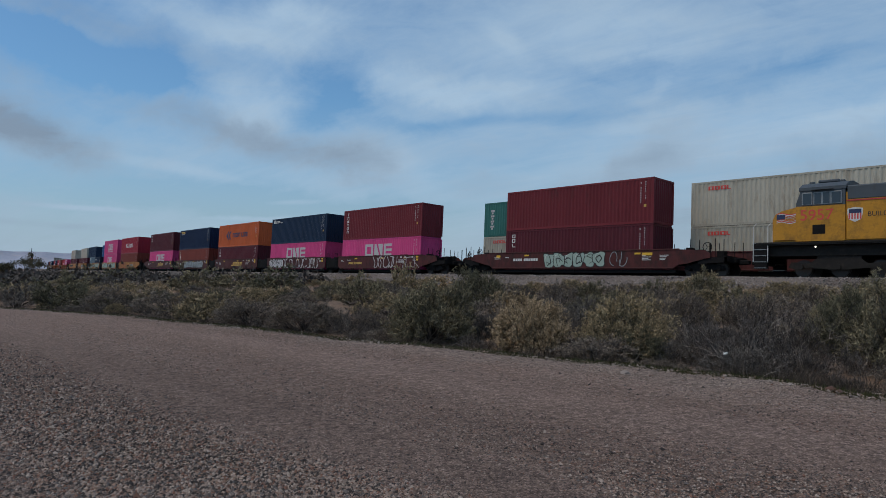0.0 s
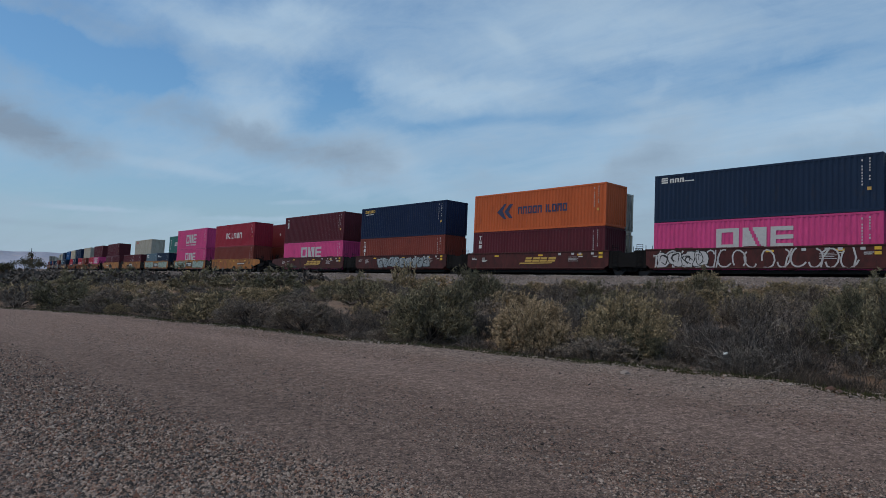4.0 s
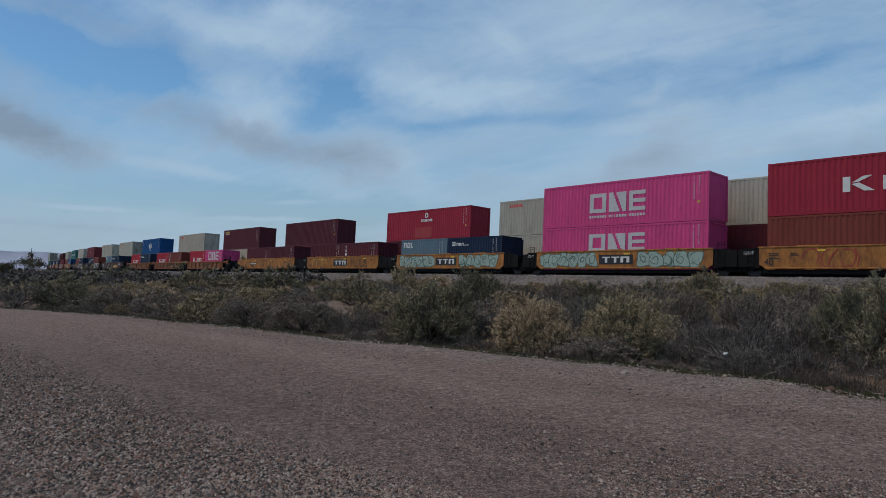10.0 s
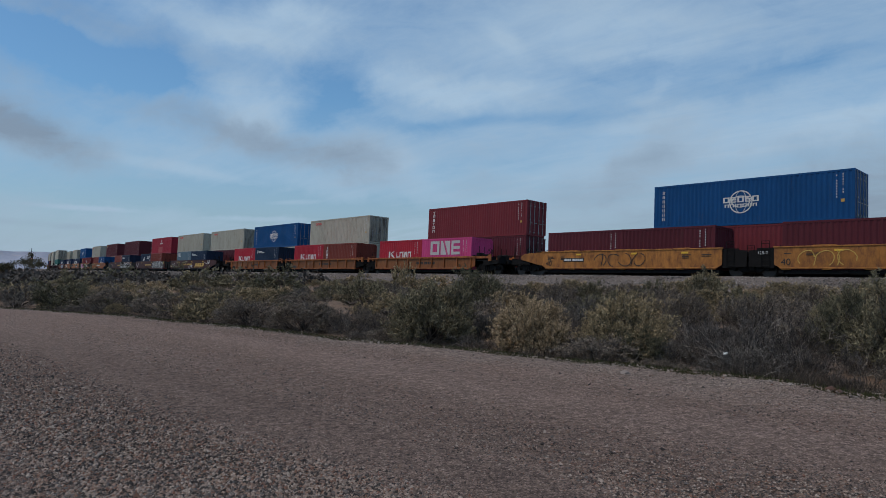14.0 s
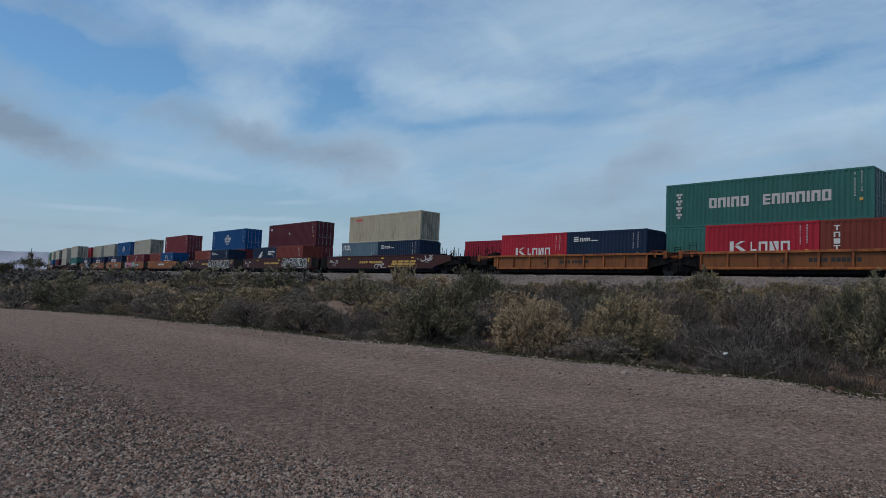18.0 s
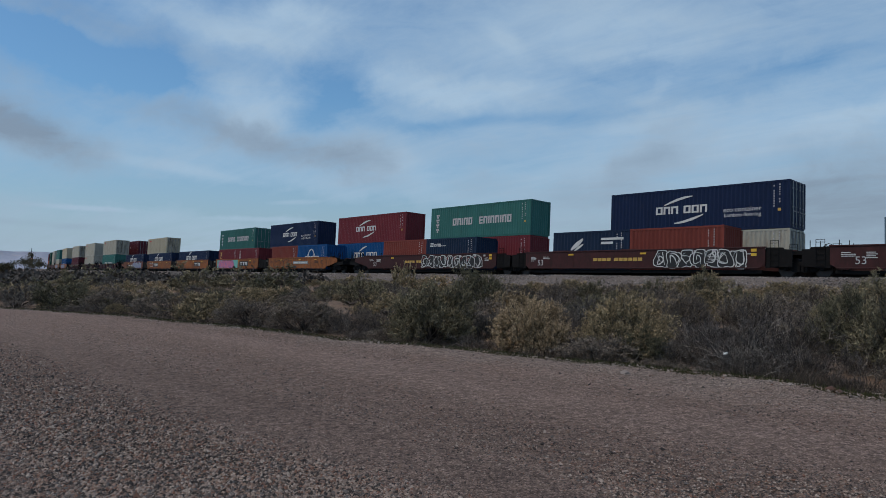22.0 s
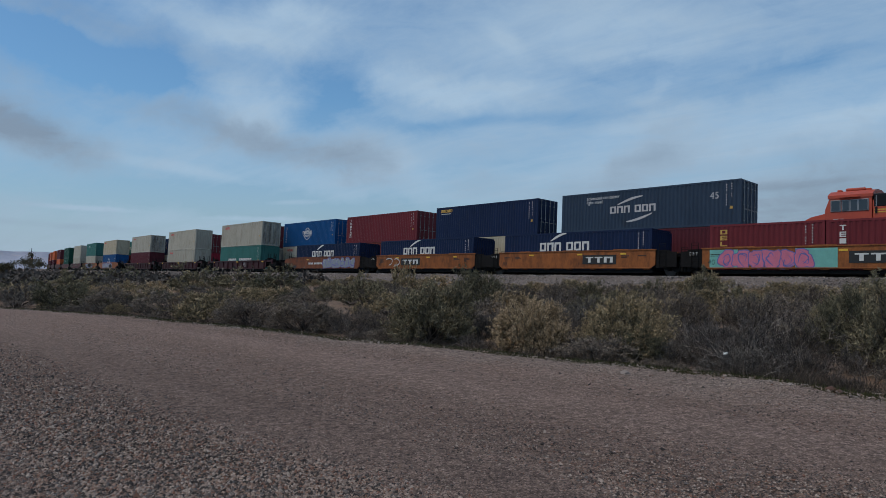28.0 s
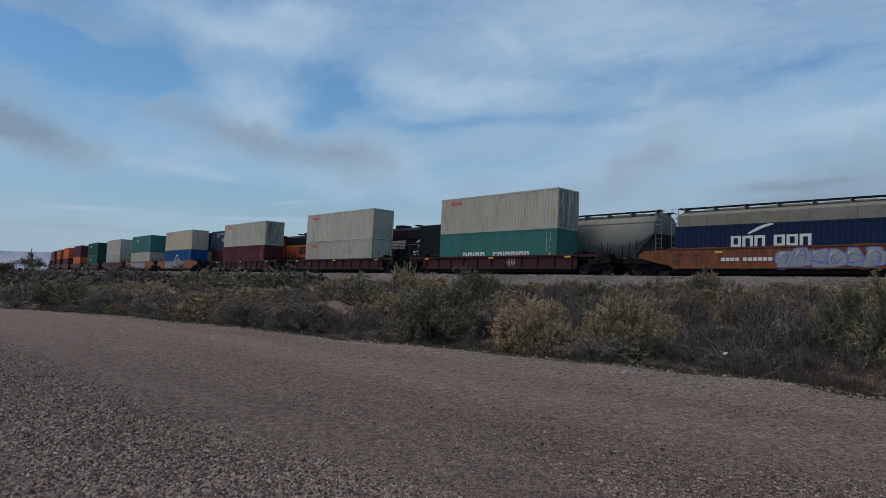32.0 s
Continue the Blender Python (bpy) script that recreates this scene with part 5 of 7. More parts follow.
    for i, x in enumerate(lefts):
        car = rides(well_unit("plate", "russet" if i == 4 else "tan", 12.9, "end" if i == 4 else "joint", "end" if i == 0 else "joint",
                    "faded orange articulated well car unit" + (" with bright sprayed scrawl" if i in (1, 4) else " with rust streaks")), f, x + 6.095)
        small_plates(car, 12.9, 100 + i, "black")
        if i in (1, 2, 3):
            a = 1.1 if i < 3 else -3.4
            if i == 3:
                a = -2.8
            side_marks(car, [(a, a + 2.6, 0.72, 1.32)], "black", "emblem_plate")
            flat("emblem", blocks(a + 0.25, a + 2.35, 0.82, 1.2, "ttn", 0.16, 0.32), "white", car, y=-1.396)
            if i == 3:
                scrawl(car, a - 2.2, a - 0.2, 0.7, 1.3, ["grey"], 110, False)
        if i == 0:
            side_marks(car, [(-0.6, 2.6, 0.92, 1.22)], "silver", "number_plate_bar")
            flat("number_marking", blocks(-0.4, 2.4, 0.98, 1.14, "bbbb bbbbbb", 0.2), "white", car, y=-1.396)
            scrawl(car, -5.2, -1.0, 0.55, 1.4, ["black"], 111, False)
        if i == 1:
            side_marks(car, [(-6.0, -4.4, 0.5, 1.5)], "teal", "sprayed_ground")
            side_marks(car, [(-1.4, 0.6, 0.5, 1.5)], "teal", "sprayed_ground")
            scrawl(car, -5.4, -0.6, 0.45, 1.5, ["rose", "violet", "rose"], 112)
        if i == 4:
            side_marks(car, blocks(-3.2, -0.4, 0.86, 1.05, "bbbb bbbbbb", 0.2), "white", "number_marking")
            scrawl(car, -0.2, 5.6, 0.45, 1.5, ["silver", "violet", "white"], 113)
        if i:
            lettering("40", 0.42, MARK["black"], car, pose(-6.1, -1.392, 0.66, 90), "size_number")
        if i < 4:
            lettering("125 T", 0.26, MARK["white"], car, pose(-7.35, -1.316, 1.22, 90), "load_stencil")
    pair(f, -188.4, ("brick", "plain"), ("blue", "globe_small"))
    pair(f, -204.1, ("red", "column_gold"), ("red", "column3"))
    for x in lefts[2:]:
        load(f, x, 40, "navy", "swoosh_low", 2.591)
    # plum ribbed cars, two high
    rows = ((-272.2, ("white", "corner_red"), ("green", "low_wide"), True), (-294.1, ("white", "corner_red"), ("white", "corner_red"), False),
            (-316.2, ("white", "corner_red"), ("maroon", "plain"), True), (-340.5, ("cream", "corner_red"), ("blue", "globe_small"), False),
            (-361.0, ("green", "box_word"), ("white", "plain"), False), (-382.0, ("white", "plain"), ("white", "plain"), False),
            (-404.0, ("forest", "box_word"), ("forest", "box_word"), False), (-427.0, ("maroon", "plain"), ("orange", "plain"), False),
            (-450.0, ("orange", "plain"), ("maroon", "plain"), False), (-472.0, ("orange", "plain"), ("maroon", "plain"), False),
            (-494.0, ("red", "plain"), ("maroon", "plain"), False), (-516.0, ("white", "plain"), ("navy", "plain"), False))
    for i, (x, up, low, doors) in enumerate(rows):
        kind, colour = ("ribbed", "plum") if i < 3 else ("plate", "tan" if i in (3, 4) else "brown")
        car = rides(well_unit(kind, colour, 15.2 if i < 3 else 14.6, "end", "end", "dark plum ribbed well car" if i < 3 else "grimy well car with faded paint",), f, x + 6.095)
        if i < 3:
            flat("reflector", [(-7.6, -7.2, 1.18, 1.3), (-0.2, 0.3, 1.18, 1.3), (7.0, 7.5, 1.18, 1.3)], "yellow", car, y=-1.476)
            if i == 0:
                flat("sprayed_scrawl", [], "grey", car, y=-1.366, polys=sum((sweep([(1.5 + 0.16 * q, 0.6), (1.6 + 0.16 * q, 0.9), (1.5 + 0.17 * q, 1.2)], 0.06) for q in range(6)), []))
        elif i in (3, 4):
            scrawl(car, -5, 4, 0.5, 1.5, ["silver", "violet"], 120 + i)
        stack(f, x, up, low, doors)


def back_train():
    b = "back"
    W, C = ("white", "corner_red"), ("cream", "corner_red")
    rows = ((-555, W, W), (-529, W, W), (-514, ("ink", ""), ("navy", "")), (-493, ("blue", "globe"), ("brick", "")), (-476, C, ("crimson", "")),
            (-461, ("navy", ""), ("pink", "")), (-442.5, W, ("maroon", "")), (-424.4, ("maroon", "plain"), ("maroon", "")), (-405.5, ("maroon", "plain"), ("maroon", "")),
            (-378.5, W, W), (-355, ("green", "wide"), W), (-336.2, W, W), (-317, ("red", "diamond"), ("brick", "plain")),
            (-293.5, W, ("blue", "globe")), (-273.6, W, ("cream", "plain"), 1), (-253.6, ("blue", "globe"), ("brick", "plain")), (-230.4, W, ("cream", "plain")),
            (-210.3, ("maroon", "corner_word"), C), (-190.6, ("maroon", "plain"), ("red", "plain")), (-169, ("crimson", "star"), ("maroon", "plain")),
            (-153.3, W, W), (-137.6, W, ("maroon", "plain"), 1), (-121.9, ("blue", "globe"), ("white", "plain"), 1), (-106.5, W, W, 1),
            (-84.85, ("red", "column6"), ("maroon", "plain"), 1), (-61.4, ("blue", "globe"), ("red", "plain"), 1), (-41.9, ("maroon", "diamond"), ("red", "plain"), 1),
            (-22.6, C, ("white", "plain"), 1), (15.2, ("green", "wide"), ("green", "plain"), 1), (32.1, ("navy", "eco"), ("brick", "plain")),
            (48.8, ("red", "swoosh"), ("blue", "swoosh_low")), (64.9, ("green", "wide"), ("red", "plain")), (84.5, ("navy", "eco"), ("white", "plain"), 1),
            (105.9, ("red", "column_b"), ("crimson", "plain"), 1), (127.2, ("red", "diamond"), ("white", "plain"), 1), (142.4, ("blue", "globe"), W, 1),
            (157.0, ("red", "column6"), ("brick", "column6"), 1), (172.1, ("navy", "corner_word"), ("cream", "plain"), 1))
    for i, row in enumerate(rows):
        x, up, low = row[:3]
        gap = min(abs(x - r[0]) for r in rows if r is not row)
        rides(well_unit("plate", "brown", 13.0, "joint" if gap < 18 else "end", "joint" if gap < 18 else "end",
                    "grimy brown well car on the far track", truck_left=True), b, x + 6.095)
        if x == 142.4:
            # two short boxes under a long one
            for k in (0, 6.11):
                load(b, x + k, 20, low[0], low[1])
            load(b, x, 40, up[0], up[1], level=1, doors=True)
            continue
        stack(b, x, up, low, len(row) > 3, len(row) > 3 and i % 2 == 0, 2.591 if x in (84.5, 105.9) else 2.896)
    rides(well_unit("plate", "brown", 13.0, "end", "end", "grimy brown well car on the far track"), b, 2.0)
    load(b, -4.1, 40, "crimson", "plain", 2.591)
    rides(well_unit("plate", "brown", 14.4, "end", "joint", "grimy brown well car on the far track"), b, 193.4)
    load(b, 187.3, 40, "maroon", "plain")
    load(b, 186.6, 45, "slatenavy", "light", level=1, doors=True)


# ---- shrubs ----
TWIG = surface("grey_dry_twigs", (0.042, 0.036, 0.033), 0.9, 0, 0.3, 6.0, second=(0.155, 0.132, 0.117), island=0.25, spec=0.1)


BARK = surface("bleached_shrub_bark", (0.13, 0.110, 0.094), 0.9, 0, 0.3, 6.0, second=(0.34, 0.285, 0.24), island=0.25, spec=0.1)


def leaves(name, low, high):
    return surface(name, low, 0.85, 0, 0.2, 3.0, second=high, island=0.25, by_object=0.15, spec=0.1)


# colour of the leaves, of the tips
LEAF = {
    "olive": (leaves("olive_shrub_leaves", (0.095, 0.083, 0.055), (0.19, 0.160, 0.108)), leaves("olive_shrub_tips", (0.17, 0.146, 0.088), (0.30, 0.250, 0.155))),
    "straw": (leaves("straw_shrub_leaves", (0.15, 0.112, 0.069), (0.28, 0.208, 0.130)), leaves("straw_seed_heads", (0.33, 0.238, 0.142), (0.52, 0.380, 0.232))),
    "gold": (leaves("golden_shrub_leaves", (0.12, 0.098, 0.060), (0.24, 0.192, 0.120)), leaves("golden_seed_heads", (0.26, 0.198, 0.113), (0.42, 0.320, 0.188))),
    "grey": (leaves("grey_shrub_leaves", (0.080, 0.070, 0.063), (0.155, 0.134, 0.116)), leaves("grey_shrub_tips", (0.11, 0.096, 0.083), (0.20, 0.172, 0.147))),
    "green": (leaves("dark_green_shrub_leaves", (0.068, 0.064, 0.043), (0.14, 0.125, 0.081)), leaves("green_shrub_tips", (0.11, 0.100, 0.063), (0.20, 0.172, 0.108))),
    "dry": (leaves("dry_brown_shrub_leaves", (0.10, 0.080, 0.066), (0.19, 0.152, 0.123)), leaves("dry_brown_seed_heads", (0.15, 0.121, 0.097), (0.27, 0.218, 0.173))),
}
SAID = {"olive": "bushy olive-green desert shrub", "straw": "rounded shrub with pale straw seed heads", "gold": "rounded shrub with golden-brown tips",
        "grey": "low dull grey-green desert shrub", "green": "dark green creosote shrub", "dry": "dry brown twiggy desert shrub", "brush": "dead grey shrub of bare spreading twigs"}


class Sticks:
    """Thin three-sided tubes, gathered into one mesh."""
    def __init__(self):
        self.v, self.f = [], []

    def tube(self, pts, r0, r1):
        n0 = len(self.v)
        for i, p in enumerate(pts):
            r = r0 + (r1 - r0) * i / (len(pts) - 1)
            for k in range(3):
                a = 2.094 * k + n0
                self.v.append((p[0] + r * math.cos(a), p[1] + r * math.sin(a), p[2] + r * 0.5 * math.sin(a * 2)))
        for i in range(len(pts) - 1):
            for k in range(3):
                a, b = n0 + i * 3 + k, n0 + i * 3 + (k + 1) % 3
                self.f.append((a, b, b + 3, a + 3))


def unit(a):
    return a / np.maximum(np.linalg.norm(a, axis=-1, keepdims=True), 1e-6)


def dome_kit(seed, lobes, sprigs, count, leaf, bare=0.0, ragged=0.16, wide=0.19):
    """A crown of unit half width: limbs fan out to lobes, each lobe a brush of upright sprigs with small leaves and paler tips."""
    rng = np.random.default_rng(seed)
    sticks = Sticks()
    base, way, reach = [], [], []
    for i in range(lobes):
        z = max(0.03, 1 - (i + 0.5) / lobes * 1.02)
        az = i * 2.39996 + rng.normal(0, 0.35)
        r = math.sqrt(1 - z * z)
        d = np.array((r * math.cos(az), r * math.sin(az), z))
        far = 0.74 * (1 + ragged * rng.normal() * (0.6 + 0.6 * z)) * (0.88 + 0.12 * smooth(0.0, 0.4, z))
        c = d * far + np.array((0, 0, 0.07))
        bow = rng.normal(0, 0.09, 3)
        sticks.tube([c * k + bow * math.sin(3.14 * k) for k in (0.0, 0.35, 0.7, 1.0)], 0.013 + 0.006 * rng.random(), 0.006)
        if rng.random() < bare:
            # a bare limb: twigs without leaves
            for _ in range(9):
                e = unit(d + rng.normal(0, 0.5, 3) + np.array((0, 0, 0.2)))
                sticks.tube([c * 0.8, c * 0.8 + e * 0.18, c * 0.8 + e * 0.3 + rng.normal(0, 0.04, 3)], 0.006, 0.002)
            continue
        n = max(3, int(sprigs * rng.uniform(0.6, 1.3)))
        base.append(c - d * 0.14 + rng.normal(0, 0.075, (n, 3)))
        way.append(unit(d * 0.85 + np.array((0, 0, 0.55)) + rng.normal(0, 0.42, (n, 3))))
        reach.append(rng.uniform(0.20, 0.40, n) * rng.uniform(0.8, 1.25))
    for _ in range(int(lobes * 2.5)):
        # dead twigs of the skirt
        az = rng.uniform(0, 6.283)
        d = np.array((math.cos(az), math.sin(az), rng.uniform(0.05, 0.45)))
        q = rng.normal(0, 0.1, 3) * np.array((1, 1, 0))
        tw = [q]
        for k in range(3):
            q = q + (d + rng.normal(0, 0.3, 3)) * rng.uniform(0.16, 0.32)
            q[2] = max(q[2], 0.02)
            tw.append(q.copy())
        sticks.tube(tw, 0.009, 0.003)
    base, way, reach = np.concatenate(base), np.concatenate(way), np.concatenate(reach)
    base[:, 2] = np.maximum(base[:, 2], 0.03)
    for b, w, l in list(zip(base, way, reach))[::2 if count > 14 else 6]:
        sticks.tube([b, b + w * l], 0.004, 0.002)
    m = len(base)
    t = rng.uniform(0.25, 1.0, (m, count, 1)) ** 0.8
    c = base[:, None] + way[:, None] * reach[:, None, None] * t + rng.normal(0, 0.02, (m, count, 3))
    a = unit(way[:, None] * 0.8 + rng.normal(0, 0.62, (m, count, 3)))
    b = unit(np.cross(a, rng.normal(0, 1, (m, count, 3))))
    s = leaf * rng.uniform(0.6, 1.35, (m, count, 1))
    quad = np.stack((c - b * s * wide, c + a * s, c + b * s * wide, c - a * s * 0.8), axis=2).reshape(-1, 4, 3)
    up = (t > 0.76).reshape(-1) & (quad[:, 0, 2] > 0.18)
    keep = quad[:, 0, 2] > 0.01
    return sticks, quad[keep & ~up], quad[keep & up]


def brush_kit(seed, limbs, twigs):
    """A dead shrub: limbs fan low from the root, fork three times and end in fine bent twigs."""
    rng = np.random.default_rng(seed)
    sticks, limb = Sticks(), Sticks()

    def grow(p, d, length, r, depth):
        pts, q = [p], p
        joints = 3 if depth else 1
        for k in range(joints):
            d = unit(d + rng.normal(0, 0.20, 3) + np.array((0, 0, -0.05 if depth == 3 else 0.05)))
            q = q + d * length / joints
            q[2] = max(q[2], 0.015)
            pts.append(q.copy())
        (limb if depth > 1 else sticks).tube(pts, max(r, 0.0035), max(r * 0.5, 0.0025))
        if depth == 0:
            return
        for _ in range(twigs[depth - 1]):
            k = rng.integers(1, 4)
            e = unit(d + rng.normal(0, 0.55, 3) + np.array((0, 0, 0.12)))
            grow(pts[k].copy(), e, length * rng.uniform(0.42, 0.62), r * 0.55, depth - 1)

    for i in range(limbs):
        az, el = i * 2.4 + rng.normal(0, 0.3), rng.uniform(0.15, 1.1)
        d = np.array((math.cos(az) * math.cos(el), math.sin(az) * math.cos(el), math.sin(el)))
        grow(np.array((0.0, 0.0, 0.02)), d, rng.uniform(0.5, 0.72), 0.012, 3)
    return sticks, limb, None


def quads_mesh(name, quads, material):
    me = bpy.data.meshes.new(name)
    n = len(quads)
    me.vertices.add(n * 4)
    me.vertices.foreach_set("co", quads.reshape(-1))
    me.loops.add(n * 4)
    me.loops.foreach_set("vertex_index", np.arange(n * 4))
    me.polygons.add(n)
    me.polygons.foreach_set("loop_start", np.arange(n) * 4)
    me.update(calc_edges=True)
    me.materials.append(material)
    return me


def shrub(kit, colour):
    top = new("shrub")
    tagged(top, SAID[colour] + " on dry earth", "shrub", "desert shrubs")
    sticks, quads, tips = kit
    me = bpy.data.meshes.new("branchwork")
    me.from_pydata([tuple(p) for p in sticks.v], [], sticks.f)
    me.materials.append(TWIG)
    new("branchwork", me).parent = top
    if tips is None:
        me = bpy.data.meshes.new("dead_wood")
        me.from_pydata([tuple(p) for p in quads.v], [], quads.f)
        me.materials.append(BARK)
        new("dead_wood", me).parent = top
    else:
        new("foliage", quads_mesh("foliage", quads, LEAF[colour][0])).parent = top
        ends = new("seed_growth" if colour in ("straw", "gold", "dry") else "young_growth", quads_mesh("tips", tips, LEAF[colour][1]))
        tagged(ends, kind="stuff").parent = top
    return top


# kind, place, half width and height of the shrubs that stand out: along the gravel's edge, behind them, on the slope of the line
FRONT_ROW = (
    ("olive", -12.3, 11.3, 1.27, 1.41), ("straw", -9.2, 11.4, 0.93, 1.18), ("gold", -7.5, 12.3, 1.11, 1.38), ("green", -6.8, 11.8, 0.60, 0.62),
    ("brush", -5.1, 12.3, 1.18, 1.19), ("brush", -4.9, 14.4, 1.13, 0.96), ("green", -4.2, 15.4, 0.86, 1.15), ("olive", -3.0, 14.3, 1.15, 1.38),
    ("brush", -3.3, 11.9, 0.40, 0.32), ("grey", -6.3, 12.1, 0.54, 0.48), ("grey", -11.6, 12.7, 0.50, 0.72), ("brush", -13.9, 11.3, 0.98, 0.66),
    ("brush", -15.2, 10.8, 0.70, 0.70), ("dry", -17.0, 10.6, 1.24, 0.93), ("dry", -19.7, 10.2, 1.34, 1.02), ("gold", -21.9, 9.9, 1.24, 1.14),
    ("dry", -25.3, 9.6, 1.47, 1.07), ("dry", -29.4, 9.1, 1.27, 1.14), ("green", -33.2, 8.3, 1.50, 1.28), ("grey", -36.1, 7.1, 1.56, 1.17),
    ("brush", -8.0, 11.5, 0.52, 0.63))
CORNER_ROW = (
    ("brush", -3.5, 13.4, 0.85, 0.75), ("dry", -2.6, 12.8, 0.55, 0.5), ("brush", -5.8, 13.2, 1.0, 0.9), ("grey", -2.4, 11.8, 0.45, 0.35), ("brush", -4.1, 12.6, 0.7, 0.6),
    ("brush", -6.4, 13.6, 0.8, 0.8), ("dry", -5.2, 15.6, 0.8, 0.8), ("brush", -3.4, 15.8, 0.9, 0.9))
SECOND_ROW = (
    ("straw", -15.8, 18.6, 1.17, 0.98), ("green", -19.3, 20.7, 1.01, 1.61), ("brush", -15.5, 20.6, 0.86, 1.09), ("olive", -13.1, 19.5, 0.96, 0.85),
    ("gold", -22.5, 31.3, 1.27, 1.08), ("olive", -25.7, 19.2, 1.27, 1.34), ("olive", -31.3, 21.3, 1.10, 0.94), ("green", -39.5, 22.5, 2.04, 1.56),
    ("olive", -48.4, 24.2, 1.96, 1.44), ("grey", -26.2, 21.3, 0.91, 0.96), ("olive", -49.5, 21.4, 2.34, 1.70), ("gold", -33.4, 28.3, 1.10, 1.99),
    ("straw", -32.1, 30.1, 1.67, 1.18), ("gold", -12.3, 25.9, 1.13, 0.90), ("dry", -12.8, 23.5, 1.07, 1.07), ("gold", -16.5, 35.6, 1.38, 1.17),
    ("straw", -14.1, 35.9, 1.61, 0.65), ("gold", -10.6, 33.4, 1.42, 0.77), ("gold", -10.4, 26.1, 1.29, 0.64), ("olive", -5.9, 20.1, 0.69, 0.79),
    ("brush", -8.7, 24.3, 1.26, 0.87), ("gold", -7.5, 30.5, 1.00, 1.16))
SLOPE_ROW = (
    ("olive", -61.8, 16.3, 2.35, 1.60), ("grey", -85.0, 18.2, 2.81, 1.43), ("green", -78.9, 25.1, 3.44, 1.57), ("straw", -44.8, 16.4, 1.21, 0.81),
    ("dry", -51.4, 17.4, 1.86, 0.79), ("green", -44.2, 11.4, 1.34, 1.01), ("gold", -28.3, 15.0, 1.30, 0.86), ("dry", -26.6, 16.2, 1.15, 0.69),
    ("gold", -39.0, 36.2, 1.57, 0.76), ("gold", -49.2, 36.7, 2.31, 0.82), ("dry", -22.1, 36.0, 1.54, 0.62), ("gold", -12.9, 35.8, 1.29, 0.52),
    ("dry", -9.6, 35.7, 1.06, 0.64), ("dry", -11.4, 15.6, 0.48, 0.72), ("dry", -21.0, 23.9, 1.07, 1.07))

THICKET = (
    ("green", -23.1, 24.1, 1.40, 1.56), ("dry", -17.9, 23.9, 1.18, 1.16), ("green", -18.7, 27.6, 0.88, 1.05), ("green", -15.0, 26.7, 0.81, 1.12), ("olive", -14.9, 31.7, 1.07, 1.48),
    ("dry", -9.2, 18.4, 0.91, 1.07), ("dry", -7.8, 19.5, 0.90, 1.03), ("gold", -11.9, 33.4, 1.22, 0.89), ("dry", -8.3, 26.4, 0.85, 1.14), ("olive", -6.7, 24.4, 0.84, 1.02),
    ("gold", -5.6, 18.4, 0.52, 0.76), ("brush", -5.4, 15.7, 1.18, 0.85), ("brush", -8.4, 16.3, 0.88, 0.77), ("brush", -13.7, 20.8, 0.92, 0.91), ("brush", -10.3, 24.3, 1.02, 0.98),
    ("grey", -20.3, 24.7, 1.07, 0.93), ("olive", -12.5, 29.4, 0.86, 1.04), ("dry", -19.1, 31.7, 1.05, 0.82), ("gold", -16.9, 32.4, 1.16, 0.93), ("dry", -11.3, 35.0, 0.82, 0.70),
    ("olive", -8.0, 32.6, 0.71, 1.18), ("brush", -18.6, 17.0, 1.06, 0.83), ("dry", -22.9, 18.9, 1.12, 0.82), ("brush", -18.1, 13.5, 1.04, 0.74), ("dry", -16.4, 11.2, 0.74, 0.74))


CLEARINGS = ((-21.0, 16.6, 1.2), (-23.2, 17.6, 1.3), (-19.6, 18.0, 0.9), (-23.0, 15.6, 1.0), (-25.5, 17.2, 1.0), (-27.5, 18.6, 0.9))


